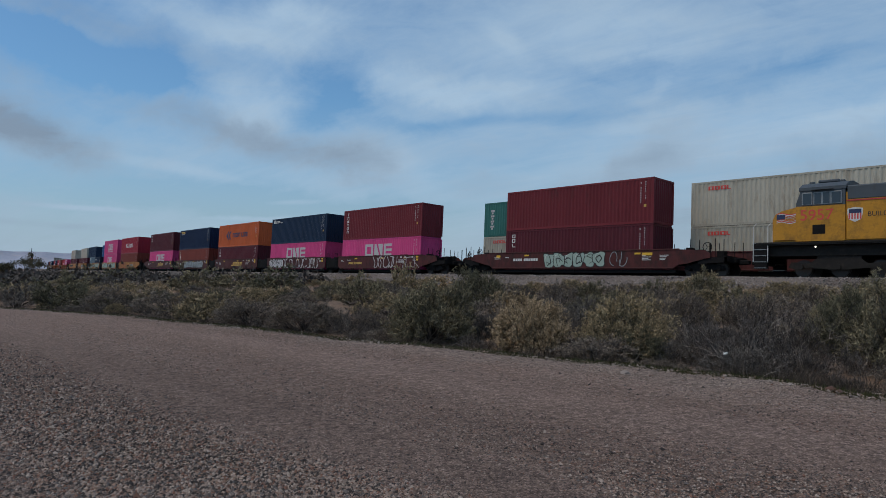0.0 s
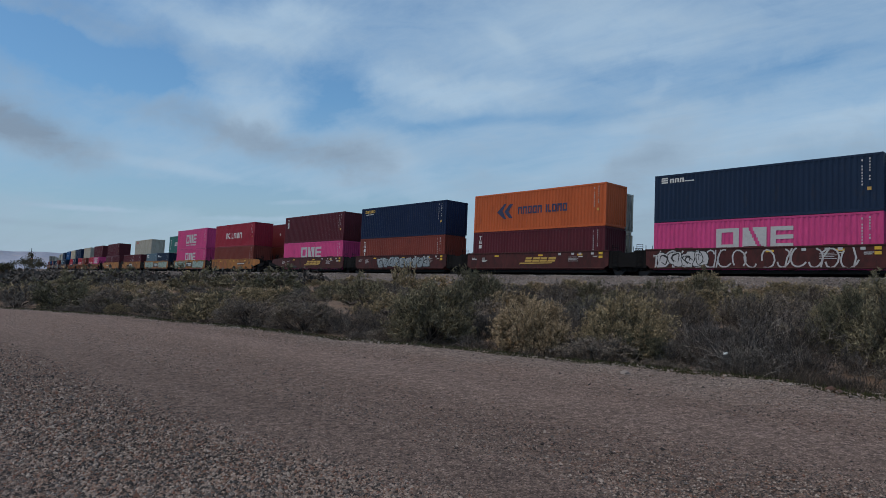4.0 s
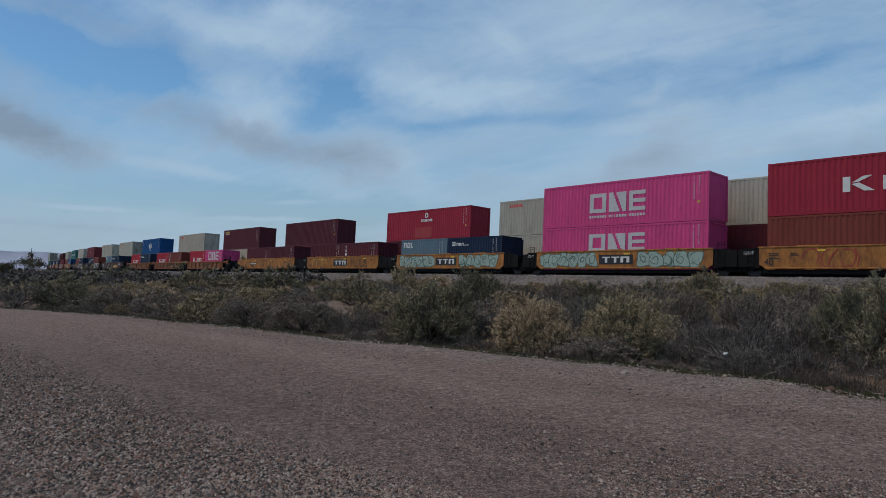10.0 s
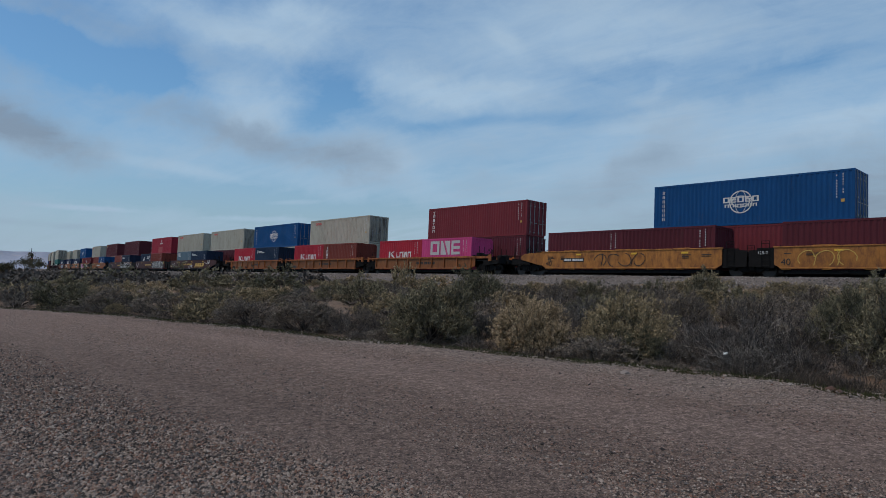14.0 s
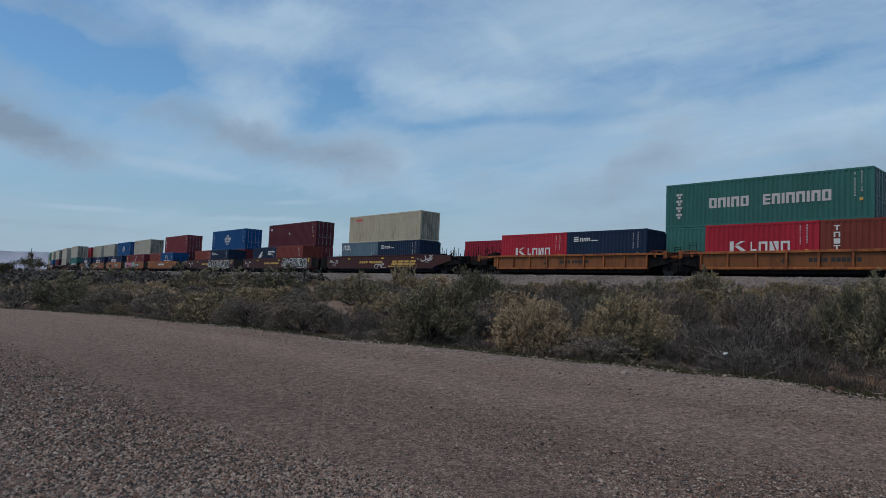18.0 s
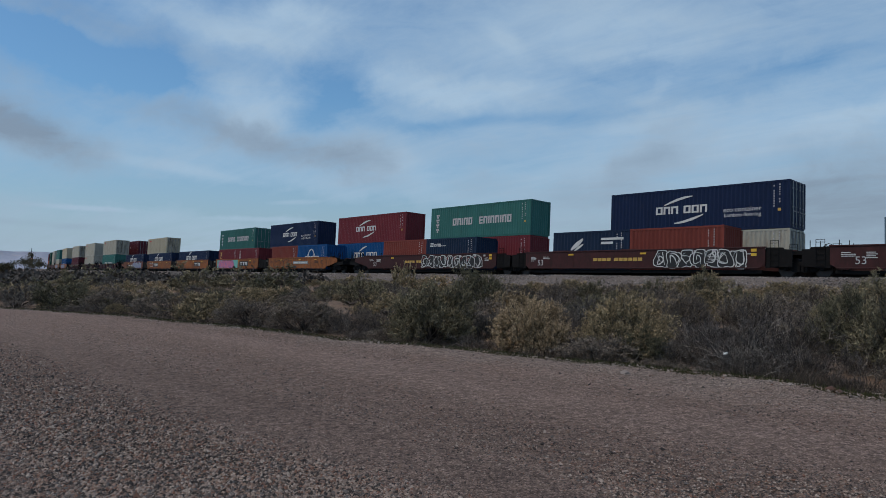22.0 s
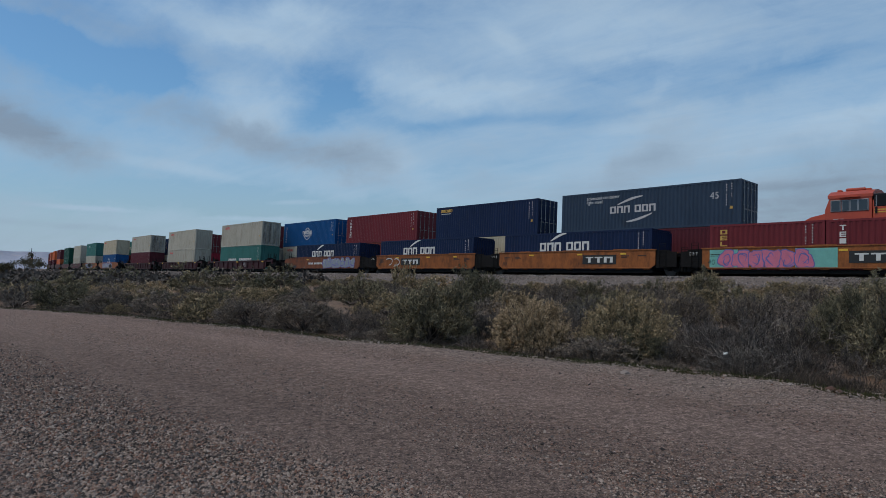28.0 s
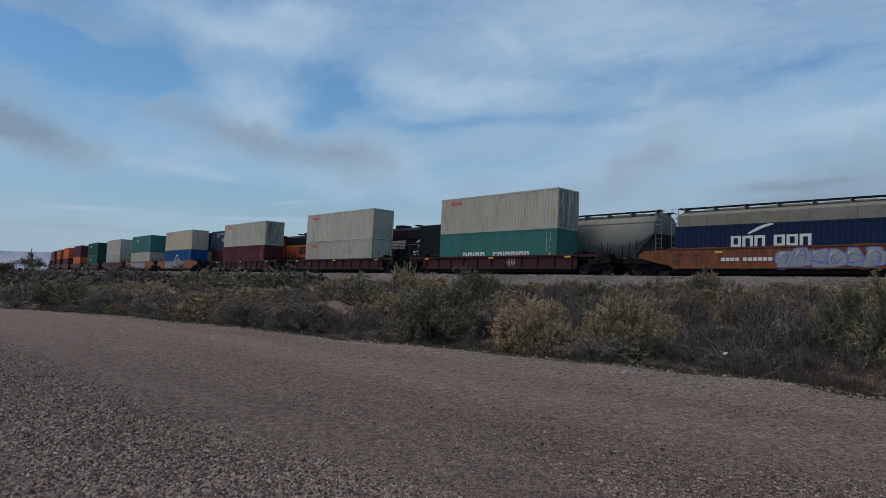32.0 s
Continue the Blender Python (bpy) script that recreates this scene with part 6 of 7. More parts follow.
def build_shrubs():
    near = {"olive": [dome_kit(1, 50, 26, 24, 0.040), dome_kit(4, 44, 28, 24, 0.040)], "straw": [dome_kit(2, 54, 30, 36, 0.027, 0, 0.12)],
            "gold": [dome_kit(7, 50, 28, 32, 0.029, 0.08)], "grey": [dome_kit(3, 40, 24, 18, 0.034, 0.25)], "green": [dome_kit(6, 44, 27, 24, 0.040, 0.05, 0.2)],
            "dry": [dome_kit(5, 44, 24, 18, 0.036, 0.25), dome_kit(11, 44, 24, 18, 0.036, 0.3, 0.2)], "brush": [brush_kit(16, 19, (4, 5, 6)), brush_kit(17, 17, (4, 5, 6))]}
    far = {"olive": dome_kit(21, 28, 15, 12, 0.062, wide=0.22), "straw": dome_kit(22, 28, 15, 12, 0.058, wide=0.22), "gold": dome_kit(23, 28, 15, 12, 0.058, 0.05, wide=0.22),
           "grey": dome_kit(24, 26, 14, 11, 0.055, 0.15, wide=0.2), "green": dome_kit(26, 28, 15, 12, 0.062, 0.05, 0.2, 0.22), "dry": dome_kit(25, 28, 14, 11, 0.055, 0.2, wide=0.2),
           "brush": brush_kit(27, 14, (2, 4, 5))}
    coarse = {k: dome_kit(31 + i, 22, 10, 8, 0.085, 0.1, wide=0.24) for i, k in enumerate(("olive", "straw", "gold", "grey", "green", "dry"))}
    rng = random.Random(21)
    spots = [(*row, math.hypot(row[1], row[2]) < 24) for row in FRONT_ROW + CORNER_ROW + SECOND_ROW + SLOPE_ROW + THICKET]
    tries = 0
    while len(spots) < 520 and tries < 26000:
        tries += 1
        dep = 11 + 70 * rng.random() ** 1.3
        lat = rng.uniform(-0.74, 0.74) * dep
        x, y = lat * 0.689 - dep * 0.7245, lat * 0.7245 + dep * 0.689
        d = track_offset(x, y)
        if y < road_edge(x) + 0.9 or d < 3.1:
            continue
        r = rng.uniform(0.45, 1.0) * (0.6 if d < 8 else 1.0)
        if any(math.hypot(x - q[0], y - q[1]) < q[2] + r * 0.8 for q in CLEARINGS):
            continue
        if any(math.hypot(x - q[1], y - q[2]) < (q[3] + r) * (0.66 if dep > 22 else 0.62) for q in spots):
            continue
        kind = rng.choice(("brush", "dry", "brush", "grey") if dep < 20 else ("olive", "gold", "dry", "dry", "green", "straw", "brush", "grey") if d > 8 else ("gold", "dry", "straw", "olive"))
        spots.append((kind, x, y, r, r * rng.uniform(0.6, 0.95) * (0.75 if dep < 20 else 1.0), math.hypot(x, y) < 21))
    for _ in range(150):
        # low growth at the foot of the ballast
        q = on_track(-66 + 64 * rng.random(), "front", lean=False) @ Vector((0, -rng.uniform(3.7, 7.5), 0))
        r = rng.uniform(0.35, 0.8)
        spots.append((rng.choice(("gold", "dry", "straw", "olive", "dry")), q.x, q.y, r, r * rng.uniform(0.5, 0.85), False))
    made, joined = {}, {}
    spots.sort(key=lambda q: math.hypot(q[1], q[2]))
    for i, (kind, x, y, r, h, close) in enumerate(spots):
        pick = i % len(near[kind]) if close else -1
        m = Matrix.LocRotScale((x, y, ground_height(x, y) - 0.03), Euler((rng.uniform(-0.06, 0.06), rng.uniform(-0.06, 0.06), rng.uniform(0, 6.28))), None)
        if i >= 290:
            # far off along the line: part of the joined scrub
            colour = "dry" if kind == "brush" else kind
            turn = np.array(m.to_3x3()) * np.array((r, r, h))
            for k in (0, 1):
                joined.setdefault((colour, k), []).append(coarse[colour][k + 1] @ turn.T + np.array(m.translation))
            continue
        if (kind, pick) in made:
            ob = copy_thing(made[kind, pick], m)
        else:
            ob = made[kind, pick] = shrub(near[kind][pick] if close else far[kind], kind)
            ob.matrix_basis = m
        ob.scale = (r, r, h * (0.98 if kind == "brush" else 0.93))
    keys = sorted(joined)
    quads = [np.concatenate(joined[k]) for k in keys]
    me = quads_mesh("distant_shrubs", np.concatenate(quads), LEAF[keys[0][0]][keys[0][1]])
    for colour, k in keys[1:]:
        me.materials.append(LEAF[colour][k])
    me.polygons.foreach_set("material_index", np.repeat(np.arange(len(keys)), [len(q) for q in quads]))
    tagged(new("distant_shrubs", me), "mixed brown and olive shrubs far along the line", "scrub", kind="stuff")
    # scrub farther along the line, joined
    lv, lf, spots_far = [], [], []
    for _ in range(620):
        dep = 60 + 240 * rng.random() ** 1.4
        lat = rng.uniform(-0.74, -0.05) * dep
        x, y = lat * 0.689 - dep * 0.7245, lat * 0.7245 + dep * 0.689
        d = track_offset(x, y)
        if y < road_edge(max(x, -52)) - 2 or d < 4.6:
            continue
        spots_far.append((x, y))
    # added row behind the trains, hides lit ground so the under-car gap stays dark
    for i in range(420):
        q = on_track(-330 + 0.85 * i + rng.uniform(-0.5, 0.5), "front", lean=False) @ Vector((0, rng.uniform(11.5, 19), 0))
        spots_far.append((q.x, q.y))
    for x, y in spots_far:
        z, s = ground_height(x, y), rng.uniform(0.8, 1.35)
        for _ in range(70):
            c = Vector((rng.gauss(0, 0.5), rng.gauss(0, 0.5), abs(rng.gauss(0.35, 0.42)))) * s
            a = Vector((rng.gauss(0, 1), rng.gauss(0, 1), rng.gauss(0, 1))).normalized()
            b = a.cross(Vector((rng.gauss(0, 1), rng.gauss(0, 1), rng.gauss(0, 1)))).normalized()
            w = 0.16 * rng.uniform(0.6, 1.4)
            n = len(lv)
            c += Vector((x, y, z))
            lv.extend((tuple(c - b * w), tuple(c + a * w), tuple(c + b * w), tuple(c - a * w)))
            lf.append((n, n + 1, n + 2, n + 3))
    me = bpy.data.meshes.new("far_scrub")
    me.from_pydata(lv, [], lf)
    me.materials.append(LEAF["grey"][0])
    tagged(new("far_scrub", me), "grey-green scrub along the line, with an added row beyond the tracks", "scrub", kind="stuff")


build_shrubs()


def needles(name, rows, material, label, category):
    """Thin upright blades: foot, tip and half width of each."""
    foot, tip, side = (np.array(v) for v in zip(*rows))
    quads = np.stack((foot - side, foot + side, tip + side * 0.2, tip - side * 0.2), axis=1)
    return tagged(new(name, quads_mesh(name, quads, material)), label, category, kind="stuff")


def tufts(rng, places, count, low, high, spread, half):
    rows = []
    for x, y in places:
        z = ground_height(x, y)
        k = rng.uniform(0.6, 1.3)
        for _ in range(count):
            foot = Vector((x + rng.gauss(0, spread), y + rng.gauss(0, spread), z - 0.01))
            lean = Vector((rng.gauss(0, 0.6), rng.gauss(0, 0.6), 1)).normalized() * rng.uniform(low, high) * k
            rows.append((foot, foot + lean, Vector((rng.gauss(0, 1), rng.gauss(0, 1), 0)).normalized() * half))
    return rows


def build_verge():
    """Green weeds in the lee of the road's edge, dry undergrowth between the shrubs, dead sticks."""
    rng = random.Random(31)
    places = []
    while len(places) < 3600:
        x = -1.0 - 36 * rng.random() ** 1.2
        if noise.noise(Vector((x * 0.7, 2.0, 0))) < -0.2 and rng.random() < 0.75:
            continue
        places.append((x, road_edge(x) + rng.gauss(0.10, 0.12)))
    weed = surface("dull_green_verge_weeds", (0.030, 0.034, 0.014), 0.9, 0, 0.2, 4.0, second=(0.085, 0.080, 0.036), island=0.2, spec=0.1)
    needles("verge_grass", tufts(rng, places, 10, 0.025, 0.085, 0.06, 0.008), weed, "short green weeds and moss along the gravel's edge", "grass")
    places = []
    while len(places) < 5200:
        dep = 10 + 32 * rng.random() ** 1.5
        lat = rng.uniform(-0.74, 0.74) * dep
        x, y = lat * 0.689 - dep * 0.7245, lat * 0.7245 + dep * 0.689
        out = y - road_edge(x)
        if out < 0.3 or track_offset(x, y) < 4.2 or noise.noise(Vector((x * 0.45, y * 0.45, 8))) < -0.18 + 0.3 * rng.random():
            continue
        if any(math.hypot(x - q[0], y - q[1]) < q[2] for q in CLEARINGS):
            continue
        places.append((x, y))
    dry = surface("dry_grey_undergrowth", (0.036, 0.030, 0.026), 0.9, 0, 0.2, 4.0, second=(0.115, 0.092, 0.072), island=0.2, spec=0.1)
    needles("dry_undergrowth", tufts(rng, places, 16, 0.08, 0.30, 0.10, 0.0045), dry, "dry grey grass and dead weeds between the shrubs", "undergrowth")
    sticks = Sticks()
    for _ in range(260):
        x = -2.2 - 30 * rng.random() ** 1.2
        y = road_edge(x) + rng.uniform(0.1, 1.1)
        p, a = Vector((x, y, ground_height(x, y) + 0.025)), rng.uniform(0, 6.28)
        pts = [p]
        for k in range(3):
            a += rng.gauss(0, 0.5)
            p = p + Vector((math.cos(a), math.sin(a), rng.gauss(0.12, 0.2))) * rng.uniform(0.06, 0.2)
            pts.append(p)
        sticks.tube(pts, 0.006, 0.003)
    me = bpy.data.meshes.new("dead_sticks")
    me.from_pydata([tuple(p) for p in sticks.v], [], sticks.f)
    me.materials.append(surface("bleached_sticks", (0.10, 0.084, 0.072), 0.9, 0, 0.25, 7.0, second=(0.25, 0.21, 0.178), island=0.25, spec=0.1))
    tagged(new("dead_sticks", me), "bleached dead sticks lying behind the gravel's edge", "sticks", kind="stuff")


build_verge()


def build_marker():
    x, y = -19.3, 23.2
    post = new("marker_post")
    tagged(post, "short pale wooden marker post among the shrubs", "marker post")
    part("stake", boxes((-0.035, 0.035, -0.025, 0.025, -0.2, 0.40), bevel=0.008), surface("bleached_wood", (0.42, 0.38, 0.33), 0.9, 0, 0.25, 9.0, stretch=(1, 1, 0.2)), post)
    part("cap", boxes((-0.045, 0.045, -0.035, 0.035, 0.40, 0.44), bevel=0.008), MARK["white"], post)
    post.matrix_basis = pose(x, y, ground_height(x, y), 3, -5, 20)


build_marker()


def build_litter():
    rng = random.Random(4)
    bm = bmesh.new()
    bmesh.ops.create_icosphere(bm, subdivisions=2, radius=0.04)
    for v in bm.verts:
        v.co *= 1 + 0.9 * noise.noise(v.co * 42)
        v.co.z *= 0.75
    ob = part("paper_litter", bm, surface("crumpled_white_paper", (0.75, 0.73, 0.68), 0.8, 0, 0.1, 6.0))
    ob.matrix_basis = pose(-4.92, 11.22, 0.22)
    tagged(ob, "crumpled white paper caught in a dead shrub", "litter")
    for x, y, r, name, label, colour in ((-5.6, 9.2, 0.075, "stone", "pale rounded stone on the gravel", (0.27, 0.22, 0.19)), (-2.92, 9.80, 0.065, "brick_lump", "broken reddish brick by the road's edge", (0.10, 0.045, 0.030)),
                                         (-2.80, 9.74, 0.045, "brick_lump", "broken reddish brick by the road's edge", (0.11, 0.058, 0.045)), (-12.9, 9.75, 0.08, "stone", "dark stone at the road's edge", (0.10, 0.085, 0.075))):
        bm = bmesh.new()
        bmesh.ops.create_icosphere(bm, subdivisions=2, radius=r)
        for v in bm.verts:
            v.co *= 1 + 0.5 * noise.noise(v.co / r * 1.9 + Vector((x, y, 0)))
            v.co.z *= 0.7
        ob = part(name, bm, surface(name + "_surface", colour, 0.9, 0, 0.3, 14.0, bump=0.5))
        ob.matrix_basis = pose(x, y, ground_height(x, y) + r * 0.35, 0, 0, rng.uniform(0, 90))
        tagged(ob, label, "stone" if name == "stone" else "brick")


build_litter()


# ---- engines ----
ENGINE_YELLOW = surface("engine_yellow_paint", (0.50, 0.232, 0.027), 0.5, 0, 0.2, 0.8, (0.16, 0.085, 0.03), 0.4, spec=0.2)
ENGINE_GREY = surface("engine_grey_paint", (0.055, 0.065, 0.075), 0.55, 0, 0.15, 1.0, GRIME, 0.2)
FIRE = surface("engine_orange_red_paint", (0.44, 0.062, 0.027), 0.55, 0, 0.18, 0.9, GRIME, 0.15)
BLACK = surface("engine_black_paint", (0.007, 0.008, 0.011), 0.6, 0, 0.2, 1.0, (0.02, 0.018, 0.016), 0.1, spec=0.2)
STRIPE = surface("engine_yellow_stripe", (0.62, 0.36, 0.05), 0.5, 0, 0.2, 1.5, GRIME, 0.2)
RED_LINE = surface("engine_red_stripe", (0.45, 0.04, 0.03), 0.5, 0, 0.1, 2.0)
LAMP_GLOW = bpy.data.materials.new("lit_lamp")
LAMP_GLOW.use_nodes = True
LAMP_GLOW.node_tree.nodes["Principled BSDF"].inputs["Emission Color"].default_value = (1.0, 0.9, 0.7, 1)
LAMP_GLOW.node_tree.nodes["Principled BSDF"].inputs["Emission Strength"].default_value = 1.6


UNDER = surface("grimy_engine_underside", (0.020, 0.017, 0.015), 0.75, 0, 0.35, 2.0, (0.055, 0.040, 0.030), 0.3, 0.2, 40, spec=0.2)


def engine_truck(top, x):
    kit = truck_meshes()
    bm = bmesh.new()
    add_prism(bm, [(-2.35, 0.5), (-2.2, 0.78), (-1.3, 0.72), (-1.0, 0.95), (1.0, 0.95), (1.3, 0.72), (2.2, 0.78), (2.35, 0.5), (2.0, 0.38), (1.4, 0.5), (0.4, 0.4), (-0.4, 0.4), (-1.4, 0.5), (-2.0, 0.38)], -1.24, -1.12)
    add_prism(bm, [(-2.35, 0.5), (-2.2, 0.78), (-1.0, 0.95), (1.0, 0.95), (2.2, 0.78), (2.35, 0.5), (2.0, 0.38), (-2.0, 0.38)], 1.12, 1.24)
    add_box(bm, -1.0, 1.0, -1.1, 1.1, 0.7, 1.1)
    for wx in (-1.75, 0, 1.75):
        add_rod(bm, (wx, -1.34, 0.53), (wx, -1.2, 0.53), 0.15, 10)
    t_ = part("bogie_frame", bm, UNDER, top)
    t_.matrix_basis = pose(x, 0, 0)
    for wx in (-1.75, 0, 1.75):
        share("axle", kit["axle"], STEEL_BLACK, t_, pose(wx, 0, 0.46))
        for y in (-0.76, 0.76):
            share("wheel", kit["wheel"], WHEEL_STEEL, t_, pose(wx, y, 0.46, 0, 0, 180 if y < 0 else 0))


def engine(body, roof, low, label):
    """A six-axle road engine, its nose towards -x."""
    top = new("locomotive")
    tagged(top, label, "locomotive")
    part("underframe", boxes((-10.55, 10.55, -1.5, 1.5, 1.66, 1.84), (-10.5, 10.5, -1.15, 1.15, 1.10, 1.67), (-10.75, -10.5, -1.4, 1.4, 0.7, 1.84), (10.5, 10.75, -1.4, 1.4, 0.7, 1.84), bevel=0.02), UNDER, top)
    part("walkway_edge", boxes((-10.5, 10.5, -1.53, -1.5, 1.74, 1.80)), UNDER, top)
    for x in (-4.3, -3.9, 3.6, 4.4):
        part("equipment_locker", boxes((x - 0.17, x + 0.17, -1.46, -1.1, 0.72, 1.14), bevel=0.03), UNDER, top)
    bm = bmesh.new()
    add_rod(bm, (-4.4, -1.50, 1.25), (4.6, -1.52, 1.22), 0.035, 6)
    part("air_pipe", bm, STEEL_BLACK, top)
    bm = bmesh.new()
    add_prism(bm, [(-2.3, 0.35), (2.3, 0.35), (2.55, 0.6), (2.55, 1.15), (-2.55, 1.15), (-2.55, 0.6)], -1.45, 1.45)
    part("fuel_tank", bm, UNDER, top)
    for x in (-6.6, 6.6):
        engine_truck(top, x)
    bm = bmesh.new()
    add_prism(bm, [(-9.75, 1.84), (-9.75, 3.05), (-9.6, 3.34), (-9.3, 3.50), (-8.5, 3.68), (-8.3, 3.70), (-8.3, 1.84)], -1.38, 1.38)
    bmesh.ops.bevel(bm, geom=[e for e in bm.edges if abs(e.verts[0].co.y - e.verts[1].co.y) < 0.01], offset=0.1, segments=2, affect="EDGES")
    part("nose", bm, body, top)
    bm = bmesh.new()
    add_prism(bm, [(-8.5, 1.84), (-8.5, 3.66), (-6.2, 3.66), (-6.2, 1.84)], -1.52, 1.52)
    cab = part("cab", bm, body, top)
    over = roof if roof != BLACK else body
    bm = bmesh.new()
    add_prism(bm, [(-8.5, 3.66), (-8.5, 3.80), (-8.25, 4.55), (-6.2, 4.55), (-6.2, 3.66)], -1.515, 1.515)
    part("cab_upper", bm, over, cab)
    part("air_conditioner", boxes((-7.7, -6.7, -0.7, 0.7, 4.95, 5.12), bevel=0.05), over, cab)
    for x in (-7.95, -6.5):
        part("antenna_dome", boxes((x - 0.12, x + 0.12, -0.9, -0.66, 4.88, 5.03), bevel=0.04), over, cab)
    part("sun_visor", boxes((-7.75, -6.75, -1.72, -1.5, 4.46, 4.50)), over, cab)
    bm = bmesh.new()
    add_prism(bm, [(-1.55, 4.45), (-1.55, 4.62), (-1.0, 4.90), (-0.4, 5.0), (0.4, 5.0), (1.0, 4.90), (1.55, 4.62), (1.55, 4.45)], -8.35, -6.15, "x")
    part("cab_roof", bm, over, cab)
    for x0, x1 in ((-8.15, -7.75), (-7.6, -7.3), (-7.2, -6.9), (-6.8, -6.4)):
        bm = boxes((x0 - 0.06, x1 + 0.06, -1.56, -1.50, 3.70, 4.36), bevel=0.02)
        w = part("window_frame", bm, GALV, cab)
        part("pane", boxes((x0, x1, -1.575, -1.555, 3.75, 4.31)), GLASS, w)
    for y in (-0.75, 0.75):
        bm = boxes((-0.02, 0.02, -0.55, 0.55, -0.28, 0.28), bevel=0.01)
        w = part("windscreen", bm, GLASS, cab)
        w.matrix_basis = pose(-8.40, y, 4.2, 0, 18, 0)
    part("hood", boxes((-6.2, 10.2, -1.0, 1.0, 1.84, 3.46), bevel=0.03), low, top)
    bm = bmesh.new()
    add_prism(bm, [(-1.05, 3.45), (-1.05, 4.35), (-0.6, 4.62), (0.6, 4.62), (1.05, 4.35), (1.05, 3.45)], -6.1, 10.2, "x")
    part("hood_roof", bm, roof, top)
    part("equipment_box", boxes((-6.2, -2.6, -1.48, 1.48, 1.84, 4.3), bevel=0.05), low, top)
    part("upper_cover", boxes((-6.15, -2.6, -1.5, 1.5, 3.86, 4.60), bevel=0.06), roof, top)
    bm = bmesh.new()
    add_prism(bm, [(-1.0, 3.95), (-1.55, 4.25), (-1.55, 4.66), (-1.3, 4.82), (1.3, 4.82), (1.55, 4.66), (1.55, 4.25), (1.0, 3.95)], 5.2, 10.3, "x")
    add_box(bm, 10.25, 10.6, -1.5, 1.5, 4.2, 4.84)
    add_box(bm, 4.5, 5.25, -1.2, 1.2, 4.5, 4.74)
    part("radiator", bm, roof, top)
    part("exhaust_housing", boxes((1.2, 2.4, -0.6, 0.6, 4.6, 4.95), bevel=0.05), roof, top)
    bm = bmesh.new()
    for y in (-0.25, 0, 0.25):
        add_rod(bm, (-0.9, y, 4.86), (-0.4, y, 4.86), 0.07, 8)
    add_rod(bm, (-0.6, 0, 4.55), (-0.6, 0, 4.86), 0.04, 6)
    part("air_horn", bm, STEEL_BLACK, top)
    for y in (-1.46, 1.46):
        bm = bmesh.new()
        xs = [-2.4 + 1.3 * i for i in range(10)]
        for x in xs:
            add_rod(bm, (x, y, 1.84), (x, y, 2.85), 0.017, 5)
        add_rod(bm, (xs[0], y, 2.85), (xs[-1], y, 2.85), 0.02, 5)
        part("handrail", bm, GALV, top)
    for end in (-1, 1):
        for y in (-1.32, 1.32):
            steps = part("step_frame", boxes((end * 10.3 - 0.32, end * 10.3 + 0.32, y - 0.16, y - 0.12, 0.4, 1.84), (end * 10.3 - 0.32, end * 10.3 + 0.32, y + 0.12, y + 0.16, 0.4, 1.84)), STEEL_BLACK, top)
            for z in (0.45, 0.78, 1.11, 1.44, 1.77):
                part("step", boxes((end * 10.3 - 0.32, end * 10.3 + 0.32, y - 0.2, y + 0.12, z, z + 0.035)), GALV, steps)
            for x in (end * 10.3 - 0.38, end * 10.3 + 0.38):
                bm = bmesh.new()
                add_rod(bm, (x, y - 0.15, 0.8), (x, y - 0.15, 2.7), 0.022, 6)
                add_rod(bm, (x, y - 0.15, 2.7), (x - end * 0.16, y - 0.15, 2.88), 0.022, 6)
                part("grab_rail", bm, MARK["white"], top)
        part("coupler", boxes((min(end * 10.7, end * 11.3), max(end * 10.7, end * 11.3), -0.15, 0.15, 0.72, 1.0), bevel=0.05), STEEL_BLACK, top)
    return top


def engine_marks(top, rects, colour, y, name="painted_marking", polys=()):
    return flat(name, rects, colour, top, y=y, polys=polys)


